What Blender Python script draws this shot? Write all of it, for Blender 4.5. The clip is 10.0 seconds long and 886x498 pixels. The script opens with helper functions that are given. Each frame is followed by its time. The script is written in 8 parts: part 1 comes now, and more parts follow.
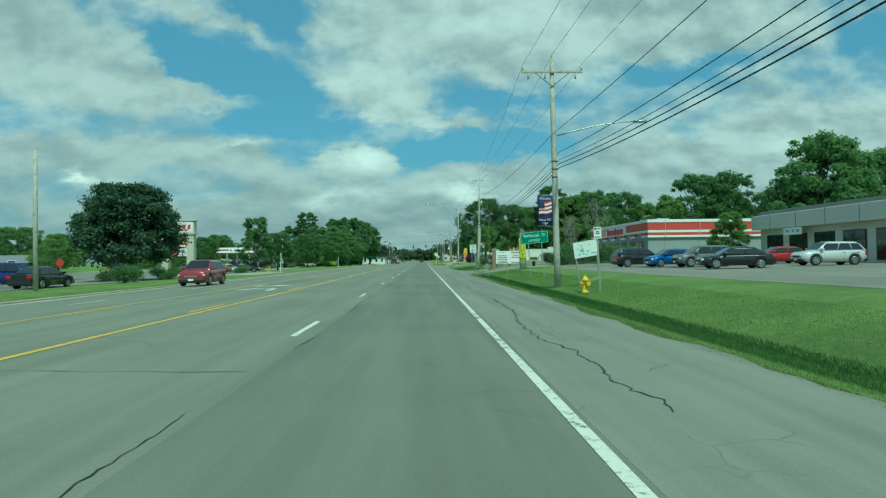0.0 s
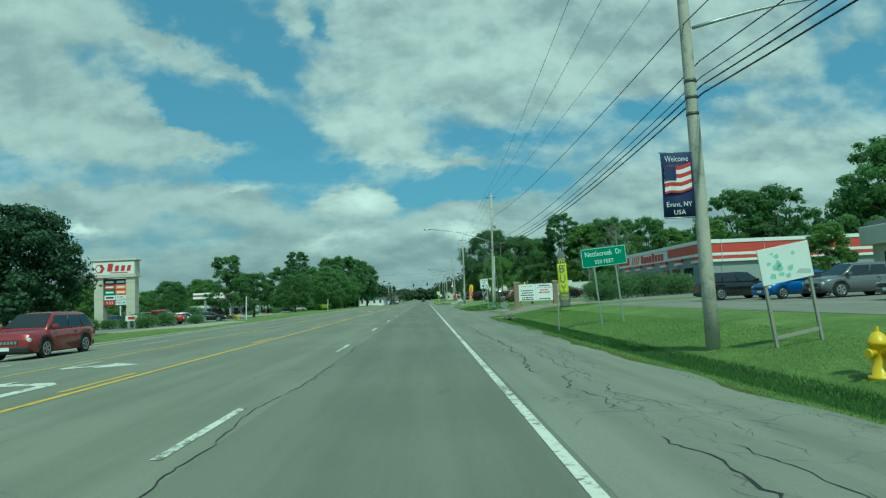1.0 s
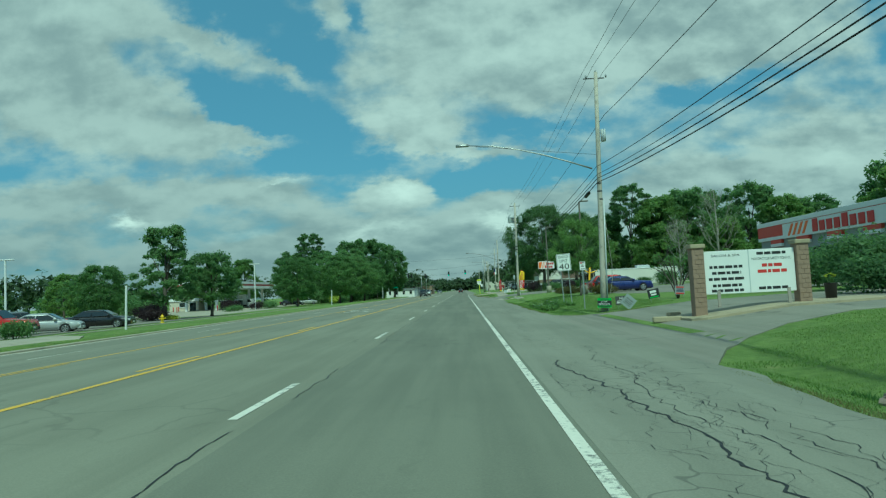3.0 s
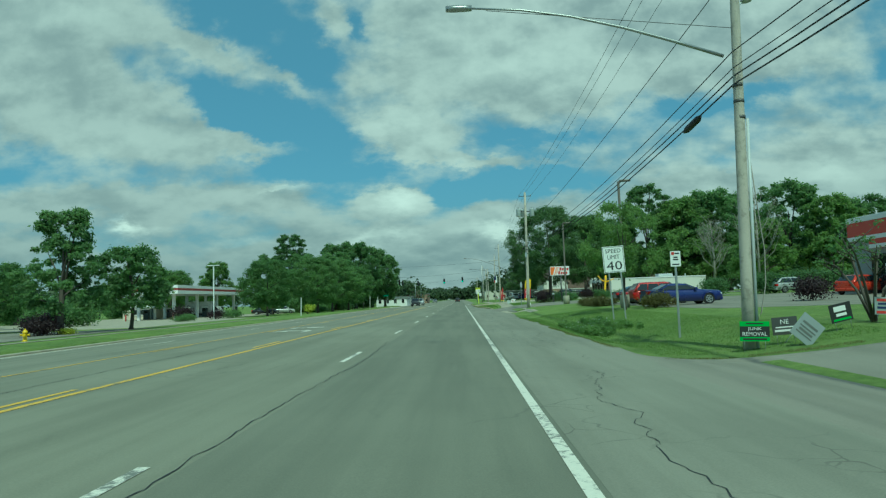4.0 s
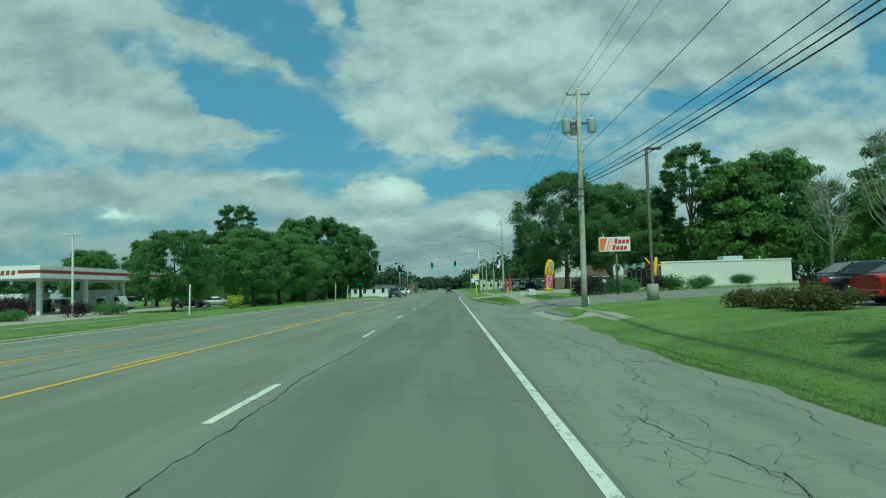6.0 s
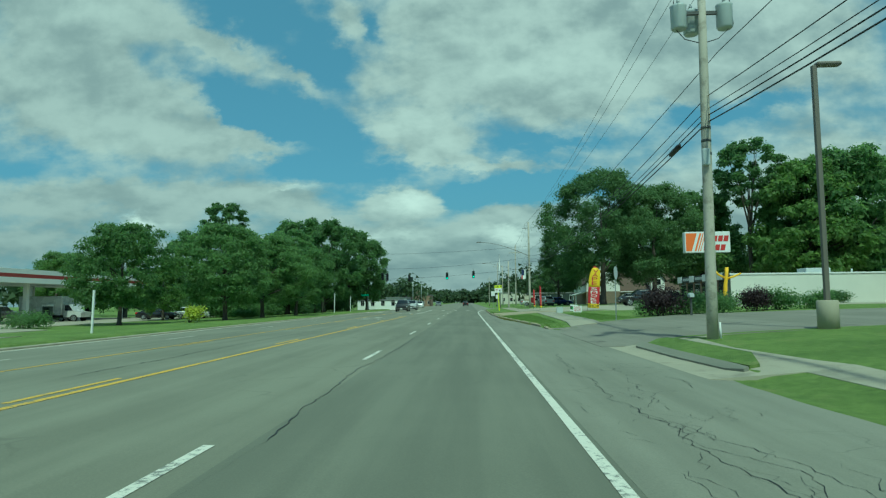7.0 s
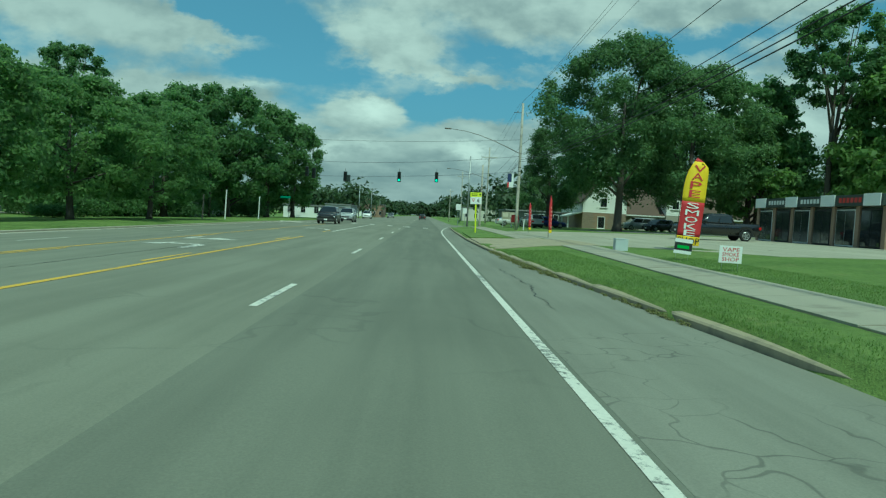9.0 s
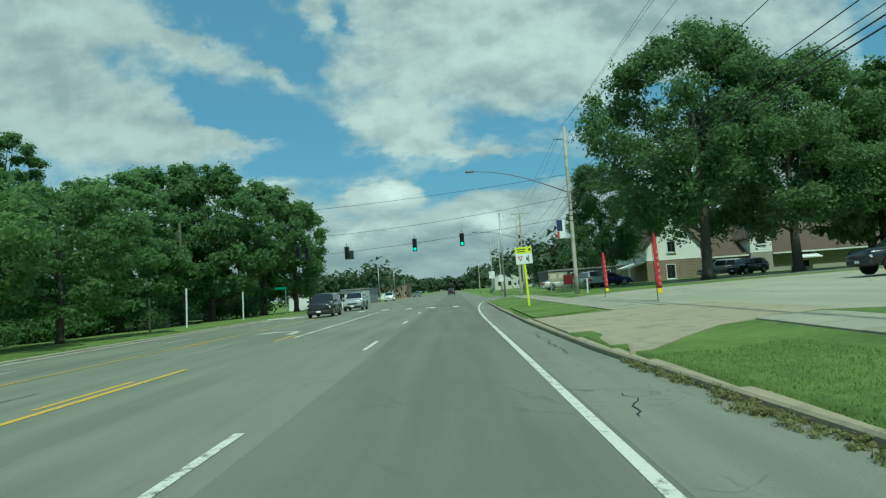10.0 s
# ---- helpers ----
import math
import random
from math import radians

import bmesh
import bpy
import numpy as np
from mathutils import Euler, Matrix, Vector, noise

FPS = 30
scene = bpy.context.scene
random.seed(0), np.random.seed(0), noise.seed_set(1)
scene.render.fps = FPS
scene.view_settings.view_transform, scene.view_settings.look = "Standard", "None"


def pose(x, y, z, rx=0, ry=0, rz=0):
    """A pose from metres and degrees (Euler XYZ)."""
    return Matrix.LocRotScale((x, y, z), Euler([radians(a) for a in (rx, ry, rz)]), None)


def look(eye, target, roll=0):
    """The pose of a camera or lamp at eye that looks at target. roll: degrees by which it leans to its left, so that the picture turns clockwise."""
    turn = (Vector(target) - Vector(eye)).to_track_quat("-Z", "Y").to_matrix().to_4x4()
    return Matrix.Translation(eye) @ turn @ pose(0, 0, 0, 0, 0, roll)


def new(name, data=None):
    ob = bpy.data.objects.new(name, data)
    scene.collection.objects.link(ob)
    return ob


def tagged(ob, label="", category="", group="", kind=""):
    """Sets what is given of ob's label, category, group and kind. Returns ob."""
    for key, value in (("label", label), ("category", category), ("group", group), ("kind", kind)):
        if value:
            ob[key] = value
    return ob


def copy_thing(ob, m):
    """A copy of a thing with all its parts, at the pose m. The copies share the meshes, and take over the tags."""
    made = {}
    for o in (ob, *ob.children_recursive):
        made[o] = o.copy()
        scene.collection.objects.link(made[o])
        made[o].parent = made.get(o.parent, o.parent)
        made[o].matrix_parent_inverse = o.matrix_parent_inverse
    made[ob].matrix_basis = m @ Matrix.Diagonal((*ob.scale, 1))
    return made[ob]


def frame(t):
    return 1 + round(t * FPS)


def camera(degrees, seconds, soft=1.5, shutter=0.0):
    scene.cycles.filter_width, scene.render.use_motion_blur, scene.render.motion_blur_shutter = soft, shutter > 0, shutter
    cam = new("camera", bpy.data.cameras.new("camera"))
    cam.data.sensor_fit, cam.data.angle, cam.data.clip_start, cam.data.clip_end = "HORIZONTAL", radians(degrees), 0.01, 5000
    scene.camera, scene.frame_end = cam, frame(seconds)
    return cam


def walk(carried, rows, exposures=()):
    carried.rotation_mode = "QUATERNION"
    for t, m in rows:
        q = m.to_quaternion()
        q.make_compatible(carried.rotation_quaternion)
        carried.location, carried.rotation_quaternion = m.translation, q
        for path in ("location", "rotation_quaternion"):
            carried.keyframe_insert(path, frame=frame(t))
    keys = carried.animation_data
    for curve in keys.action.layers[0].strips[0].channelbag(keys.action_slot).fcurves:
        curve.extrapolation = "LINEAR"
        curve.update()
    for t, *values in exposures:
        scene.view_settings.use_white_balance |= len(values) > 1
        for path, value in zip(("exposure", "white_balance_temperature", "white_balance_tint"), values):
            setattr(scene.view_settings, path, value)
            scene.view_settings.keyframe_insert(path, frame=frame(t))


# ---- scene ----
EXPOSURE, KELVIN, TINT = -0.12, 5320.0, -38.0
EARLY_KELVIN, LATE_KELVIN, LATE_TINT = 5210.0, 5480.0, -28.0
SKY_GAIN, SKY_STRENGTH = 0.112, 1.0
CLOUDS = [
    (-0.62, 0.472, 0.199, 0.091, -0.22, 0.4),
    (-0.408, 0.421, 0.095, 0.022, -0.51, 0.3),
    (-0.268, 0.355, 0.052, 0.016, -0.7, 0.2),
    (-0.591, 0.315, 0.226, 0.076, -0.21, 0.44),
    (-0.378, 0.259, 0.095, 0.022, -0.12, 0.3),
    (-0.487, 0.169, 0.285, 0.028, -0.03, 0.36),
    (-0.194, 0.458, 0.029, 0.057, 0.28, 0.26),
    (0.139, 0.424, 0.259, 0.091, -0.12, 0.46),
    (0.065, 0.331, 0.207, 0.048, -0.12, 0.38),
    (0.389, 0.42, 0.242, 0.112, -0.05, 0.42),
    (-0.074, 0.261, 0.093, 0.038, -0.29, 0.46),
    (0.052, 0.212, 0.104, 0.01, -0.11, 0.26),
    (-0.094, 0.156, 0.054, 0.020, 0.11, 0.56),
    (0.058, 0.118, 0.121, 0.026, 0.22, 0.34),
    (-0.042, 0.052, 0.363, 0.048, -0.01, 0.34),
    (0.575, 0.142, 0.285, 0.112, -0.01, 0.4),
]
GAPS = [
    (-0.343, 0.482, 0.078, 0.05, -0.49, -0.3),
    (-0.231, 0.381, 0.065, 0.036, -0.74, -0.24),
    (-0.369, 0.322, 0.082, 0.026, -0.45, -0.34),
    (-0.268, 0.281, 0.112, 0.031, -0.28, -0.34),
    (-0.222, 0.211, 0.121, 0.019, -0.07, -0.34),
    (0.085, 0.172, 0.147, 0.021, 0.04, -0.34),
    (-0.527, 0.411, 0.043, 0.016, -0.3, -0.16),
    (0.131, 0.24, 0.078, 0.011, -0.04, -0.2),
    (0.456, 0.296, 0.082, 0.019, 0.29, -0.26),
    (-0.15, 0.427, 0.019, 0.029, 0.31, -0.22),
    (0.346, 0.28, 0.052, 0.026, 0.17, -0.26),
    (0.442, 0.192, 0.061, 0.016, -0.01, -0.22),
    (0.697, 0.346, 0.052, 0.026, 0.34, -0.3),
    (-0.190, 0.163, 0.045, 0.022, 0.0, -0.28),
    (-0.004, 0.163, 0.040, 0.020, 0.0, -0.28),
]
PUFFS = [
    (-0.100, 0.283, 0.056, 0.019, 0.45),
    (-0.026, 0.240, 0.052, 0.019, 0.30),
    (-0.096, 0.158, 0.044, 0.016, 0.95),
    (-0.514, 0.131, 0.024, 0.006, 0.60),
    (-0.263, 0.182, 0.039, 0.003, 0.45),
    (0.083, 0.362, 0.130, 0.039, 0.30),
    (0.017, 0.210, 0.029, 0.006, 0.30),
    (0.053, 0.098, 0.061, 0.012, 0.45),
    (-0.149, 0.091, 0.026, 0.012, 0.60),
    (0.071, 0.099, 0.029, 0.010, 0.45),
    (-0.509, 0.127, 0.035, 0.007, 0.55),
    (-0.285, 0.177, 0.026, 0.003, 0.50),
    (0.567, 0.173, 0.043, 0.014, 0.40),
    (0.328, 0.267, 0.078, 0.014, 0.30),
    (-0.546, 0.250, 0.104, 0.026, 0.22),
    (-0.630, 0.483, 0.095, 0.026, 0.25),
    (-0.093, 0.100, 0.035, 0.009, 0.45),
    (-0.332, 0.103, 0.043, 0.009, 0.35),
]

# ---- camera ----
cam = camera(68.25, 10.0, soft=1.25)
PATH = [
    (0, pose(-0.143, 0.000, 1.400, 90.908, 0.729, -1.729)),
    (0.5, pose(-0.046, 8.853, 1.400, 93.068, 1.513, -0.207)),
    (1, pose(0.010, 17.887, 1.400, 94.303, 2.629, -1.558)),
    (1.5, pose(0.116, 27.123, 1.400, 96.799, 2.532, 3.077)),
    (2, pose(0.171, 36.004, 1.400, 95.399, 4.353, 1.993)),
    (2.5, pose(0.159, 44.623, 1.400, 94.964, 1.343, 2.334)),
    (2.7, pose(0.165, 48.048, 1.400, 93.620, 2.931, 1.935)),
    (3.8, pose(0.263, 66.640, 1.400, 93.646, 2.184, 1.194)),
    (4, pose(0.265, 69.971, 1.400, 94.397, 2.039, 1.543)),
    (4.5, pose(0.236, 78.231, 1.400, 95.591, 2.270, 3.902)),
    (5, pose(0.197, 86.409, 1.400, 95.188, 2.884, 3.458)),
    (5.5, pose(0.147, 94.450, 1.400, 93.539, 3.146, 2.202)),
    (5.7, pose(0.131, 97.651, 1.400, 93.198, 1.715, 0.390)),
    (6.8, pose(0.048, 115.023, 1.400, 94.648, 1.117, 2.659)),
    (7, pose(0.011, 118.087, 1.400, 94.642, 0.646, 2.248)),
    (7.5, pose(-0.123, 125.601, 1.400, 96.104, 1.142, 4.073)),
    (8, pose(-0.186, 133.282, 1.400, 96.146, -0.610, 6.302)),
    (8.2, pose(-0.207, 136.424, 1.400, 92.928, -1.724, 5.856)),
    (8.3, pose(-0.217, 138.009, 1.400, 90.799, -1.850, 3.885)),
    (8.5, pose(-0.231, 141.200, 1.400, 86.268, -1.036, -1.445)),
    (9, pose(-0.238, 149.287, 1.400, 87.126, -3.051, -1.560)),
    (9.2, pose(-0.225, 152.604, 1.400, 91.592, -0.394, 2.576)),
    (9.3, pose(-0.215, 154.279, 1.400, 93.510, 0.927, 3.229)),
    (9.5, pose(-0.195, 157.656, 1.400, 96.280, 2.058, 3.256)),
    (10, pose(-0.150, 166.254, 1.400, 93.599, 4.029, 1.014)),
]
walk(cam, PATH, [(0.0, EXPOSURE + 0.15, EARLY_KELVIN, TINT), (1.0, EXPOSURE + 0.06, EARLY_KELVIN, TINT), (2.5, EXPOSURE, EARLY_KELVIN, TINT), (4.0, EXPOSURE, KELVIN, TINT), (9.0, EXPOSURE, KELVIN, TINT), (9.4, EXPOSURE + 0.14, LATE_KELVIN, LATE_TINT), (10.0, EXPOSURE + 0.14, LATE_KELVIN, LATE_TINT)])

# ---- sun and sky ----
SUN_TO = Vector((0.20, -1.0, 1.48)).normalized()
sun = new("sun", bpy.data.lights.new("sun", "SUN"))
sun.data.energy, sun.data.angle, sun.data.color = 3.0, radians(1.6), (1.0, 0.935, 0.80)
sun.matrix_world = look(SUN_TO * 60, (0, 0, 0))


class Nodes:
    """Short hand for wiring shader nodes."""

    def __init__(self, tree):
        self.t = tree
        tree.nodes.clear()

    def add(self, kind, **values):
        n = self.t.nodes.new(kind)
        for k, v in values.items():
            setattr(n, k, v)
        return n

    def put(self, socket, value):
        if isinstance(value, bpy.types.NodeSocket):
            self.t.links.new(value, socket)
        else:
            socket.default_value = value

    def math(self, op, a, b=0.0, c=0.0, clamp=False):
        n = self.add("ShaderNodeMath", operation=op, use_clamp=clamp)
        for s, v in zip(n.inputs, (a, b, c)):
            self.put(s, v)
        return n.outputs[0]

    def noise(self, vec, scale, detail=5.0, rough=0.55, distort=0.0):
        n = self.add("ShaderNodeTexNoise")
        if vec is not None:
            self.put(n.inputs["Vector"], vec)
        n.inputs["Scale"].default_value, n.inputs["Detail"].default_value = scale, detail
        n.inputs["Roughness"].default_value, n.inputs["Distortion"].default_value = rough, distort
        return n.outputs["Fac"]

    def mix(self, fac, a, b, blend="MIX"):
        n = self.add("ShaderNodeMix", data_type="RGBA", blend_type=blend)
        self.put(n.inputs[0], fac)
        self.put(n.inputs[6], a if isinstance(a, bpy.types.NodeSocket) else (*a, 1))
        self.put(n.inputs[7], b if isinstance(b, bpy.types.NodeSocket) else (*b, 1))
        return n.outputs[2]

    def ramp(self, x, lo, hi, smooth=True):
        n = self.add("ShaderNodeMapRange", interpolation_type="SMOOTHSTEP" if smooth else "LINEAR")
        self.put(n.inputs[0], x)
        n.inputs[1].default_value, n.inputs[2].default_value = lo, hi
        return n.outputs[0]


def make_sky():
    w = bpy.data.worlds.new("sky")
    scene.world = w
    w.use_nodes = True
    n = Nodes(w.node_tree)
    sky = n.add("ShaderNodeTexSky", sky_type="NISHITA")
    sky.sun_disc = False
    sky.sun_elevation = math.asin(SUN_TO.z)
    sky.sun_rotation = math.atan2(SUN_TO.x, SUN_TO.y)
    sky.air_density, sky.dust_density, sky.ozone_density = 1.0, 0.6, 2.0
    tc = n.add("ShaderNodeTexCoord")
    sep = n.add("ShaderNodeSeparateXYZ")
    n.put(sep.inputs[0], tc.outputs["Generated"])
    x, y, z = sep.outputs
    # overhead and behind: a flat layer of broken cloud
    height = n.math("ADD", n.math("MAXIMUM", z, 0.0), 0.11)
    comb = n.add("ShaderNodeCombineXYZ")
    n.put(comb.inputs[0], n.math("DIVIDE", x, height))
    n.put(comb.inputs[1], n.math("DIVIDE", y, height))
    around = n.noise(comb.outputs[0], 0.9, 6.0, 0.55)
    # ahead: the masses and gaps of that day's sky, by bearing and height over the road's far end
    ahead = n.math("MAXIMUM", y, 0.05)
    u, v = n.math("DIVIDE", x, ahead), n.math("DIVIDE", z, ahead)
    # clouds shrink and flatten towards the horizon
    near = n.math("ADD", n.math("MULTIPLY", n.math("MAXIMUM", v, 0.0), 0.6), 0.20)
    flat = n.add("ShaderNodeCombineXYZ")
    n.put(flat.inputs[0], n.math("MULTIPLY", u, 2.5))
    n.put(flat.inputs[1], n.math("MULTIPLY", n.math("LOGARITHM", near, 2.718), 2.5))

    def puffs(vec):
        return n.math("ADD", n.math("MULTIPLY", n.noise(vec, 1.7, 3.0, 0.5), 0.35), n.math("MULTIPLY", n.noise(vec, 4.6, 7.0, 0.56), 0.65))

    body = puffs(flat.outputs[0])
    shift = n.add("ShaderNodeVectorMath", operation="ADD")
    n.put(shift.inputs[0], flat.outputs[0])
    shift.inputs[1].default_value = (0.03, 0.09, 0.0)
    relief = n.math("SUBTRACT", body, puffs(shift.outputs[0]))
    wob = n.math("MULTIPLY", n.math("SUBTRACT", n.noise(flat.outputs[0], 3.0, 6.0, 0.62), 0.5), 0.15)
    wob2 = n.math("MULTIPLY", n.math("SUBTRACT", n.noise(flat.outputs[0], 3.7, 6.0, 0.62), 0.5), 0.12)
    uu, vv = n.math("ADD", u, wob), n.math("ADD", v, n.math("MULTIPLY", wob2, n.math("MINIMUM", n.math("MULTIPLY", near, 2.4), 1.0)))
    cover = n.math("ADD", n.math("MULTIPLY", n.math("SUBTRACT", body, 0.5), 1.0), 0.455)
    # the low cloud deck
    cover = n.math("ADD", cover, n.math("MULTIPLY", n.math("SUBTRACT", 1.0, n.ramp(v, 0.09, 0.21)), 0.20))
    for u0, v0, a, b, tilt, weight in CLOUDS + GAPS:
        du, dv = n.math("SUBTRACT", uu, u0), n.math("SUBTRACT", vv, v0)
        c, s = math.cos(tilt), math.sin(tilt)
        p = n.math("ADD", n.math("MULTIPLY", du, c / a), n.math("MULTIPLY", dv, s / a))
        q = n.math("ADD", n.math("MULTIPLY", du, -s / b), n.math("MULTIPLY", dv, c / b))
        r2 = n.math("ADD", n.math("MULTIPLY", p, p), n.math("MULTIPLY", q, q))
        bump = n.math("POWER", 2.718, n.math("MULTIPLY", n.math("POWER", r2, 1.5), -1.0))
        cover = n.math("ADD", cover, n.math("MULTIPLY", bump, weight))
    front = n.ramp(y, 0.15, 0.5)
    cover = n.math("ADD", n.math("MULTIPLY", cover, front), n.math("MULTIPLY", around, n.math("SUBTRACT", 1.0, front)))
    mask = n.ramp(cover, 0.33, 0.74)
    # sunlit tops, grey undersides, broad soft thick and thin places
    thick = n.noise(flat.outputs[0], 2.1, 4.0, 0.55)
    lit = n.math("ADD", n.math("MULTIPLY", relief, 2.6), n.math("MULTIPLY", n.math("SUBTRACT", thick, 0.5), 1.5))
    lit = n.ramp(n.math("ADD", lit, n.math("MULTIPLY", n.math("SUBTRACT", 0.70, n.math("MINIMUM", cover, 0.9)), 0.20)), -0.55, 0.42)
    white = n.math("MULTIPLY", relief, 0.0)
    for u0, v0, a, b, gain in PUFFS:
        du, dv = n.math("DIVIDE", n.math("SUBTRACT", uu, u0), a), n.math("DIVIDE", n.math("SUBTRACT", vv, v0), b)
        r2 = n.math("ADD", n.math("MULTIPLY", du, du), n.math("MULTIPLY", dv, dv))
        white = n.math("ADD", white, n.math("MULTIPLY", n.math("POWER", 2.718, n.math("MULTIPLY", r2, -1.0)), gain), clamp=True)
    cloud = n.mix(lit, (0.350, 0.365, 0.380), (0.640, 0.625, 0.610))
    # thicker and greyer cloud to the west
    west = n.math("SUBTRACT", 1.0, n.ramp(u, -0.55, 0.15))
    cloud = n.mix(n.math("MULTIPLY", west, 0.30), cloud, (0.41, 0.42, 0.42))
    low = n.ramp(z, 0.015, 0.20)
    cloud = n.mix(low, n.mix(0.45, cloud, (0.205, 0.245, 0.275)), cloud)
    cloud = n.mix(white, cloud, (0.88, 0.85, 0.81))
    skyc = n.mix(1.0, sky.outputs[0], (SKY_GAIN * 0.80, SKY_GAIN * 0.96, SKY_GAIN), "MULTIPLY")
    skyc = n.mix(n.math("MULTIPLY", front, 0.65), skyc, (0.165, 0.302, 0.432))
    haze = n.mix(n.math("MULTIPLY", n.math("SUBTRACT", 1.0, n.ramp(z, 0.0, 0.20)), 0.6), skyc, (0.165, 0.265, 0.36))
    out = n.mix(n.math("MULTIPLY", mask, 0.94), haze, cloud)
    bg = n.add("ShaderNodeBackground")
    n.put(bg.inputs[0], out)
    bg.inputs[1].default_value = SKY_STRENGTH
    n.t.links.new(bg.outputs[0], n.add("ShaderNodeOutputWorld").inputs[0])


make_sky()


# ---- materials ----
def material(name, base, rough=0.6, metal=0.0, vary=0.12, scale=3.0, fine=40.0, bump=0.0, spec=0.5, emit=0.0, other=None, other_at=(0.5, 0.65), island=0.0, coat=0.0):
    """A surface with a coarse and a fine variation of its colour; other: a second colour in patches."""
    m = bpy.data.materials.new(name)
    m.use_nodes = True
    n = Nodes(m.node_tree)
    geo = n.add("ShaderNodeTexCoord").outputs["Object"]
    coarse, grain = n.noise(geo, scale, 4.0, 0.6), n.noise(geo, fine, 3.0, 0.6)
    col = base
    if other:
        col = n.mix(n.ramp(n.noise(geo, scale * 1.7, 7.0, 0.65, 0.3), *other_at), base, other)
    k = n.math("ADD", n.math("MULTIPLY", n.math("SUBTRACT", coarse, 0.5), 2 * vary), n.math("MULTIPLY", n.math("SUBTRACT", grain, 0.5), vary))
    if island:
        rnd = n.add("ShaderNodeNewGeometry").outputs["Random Per Island"]
        k = n.math("ADD", k, n.math("MULTIPLY", n.math("SUBTRACT", rnd, 0.5), island))
    gain = n.add("ShaderNodeCombineXYZ")
    for s in gain.inputs:
        n.put(s, n.math("ADD", k, 1.0))
    col = n.mix(1.0, col, gain.outputs[0], "MULTIPLY")
    p = n.add("ShaderNodeBsdfPrincipled")
    n.put(p.inputs["Base Color"], col)
    n.put(p.inputs["Roughness"], n.math("ADD", rough, n.math("MULTIPLY", n.math("SUBTRACT", coarse, 0.5), 0.25), clamp=True))
    p.inputs["Metallic"].default_value = metal
    p.inputs["Specular IOR Level"].default_value = spec
    p.inputs["Coat Weight"].default_value = coat
    if emit:
        n.put(p.inputs["Emission Color"], (*base, 1))
        p.inputs["Emission Strength"].default_value = emit
    if bump:
        b = n.add("ShaderNodeBump")
        b.inputs["Strength"].default_value, b.inputs["Distance"].default_value = 0.6, bump
        n.put(b.inputs["Height"], grain)
        n.put(p.inputs["Normal"], b.outputs[0])
    n.t.links.new(p.outputs[0], n.add("ShaderNodeOutputMaterial").inputs[0])
    return m


def leaf_material(name, dark, light, glow=0.3):
    """Leaves: each its own green, letting some light through."""
    m = bpy.data.materials.new(name)
    m.use_nodes = True
    n = Nodes(m.node_tree)
    geo = n.add("ShaderNodeTexCoord").outputs["Object"]
    rnd = n.add("ShaderNodeNewGeometry").outputs["Random Per Island"]
    tree = n.add("ShaderNodeObjectInfo").outputs["Random"]
    f = n.math("ADD", n.math("MULTIPLY", rnd, 0.5), n.math("ADD", n.math("MULTIPLY", n.noise(geo, 0.6, 3.0), 0.7), n.math("MULTIPLY", tree, 0.3)))
    col = n.mix(n.ramp(f, 0.35, 1.1, False), dark, light)
    p = n.add("ShaderNodeBsdfPrincipled")
    n.put(p.inputs["Base Color"], col)
    p.inputs["Roughness"].default_value, p.inputs["Specular IOR Level"].default_value = 0.55, 0.3
    tr = n.add("ShaderNodeBsdfTranslucent")
    n.put(tr.inputs[0], n.mix(0.5, col, (light[0] * 1.4, light[1] * 1.5, light[2])))
    mx = n.add("ShaderNodeMixShader")
    mx.inputs[0].default_value = glow
    n.t.links.new(p.outputs[0], mx.inputs[1])
    n.t.links.new(tr.outputs[0], mx.inputs[2])
    n.t.links.new(mx.outputs[0], n.add("ShaderNodeOutputMaterial").inputs[0])
    return m


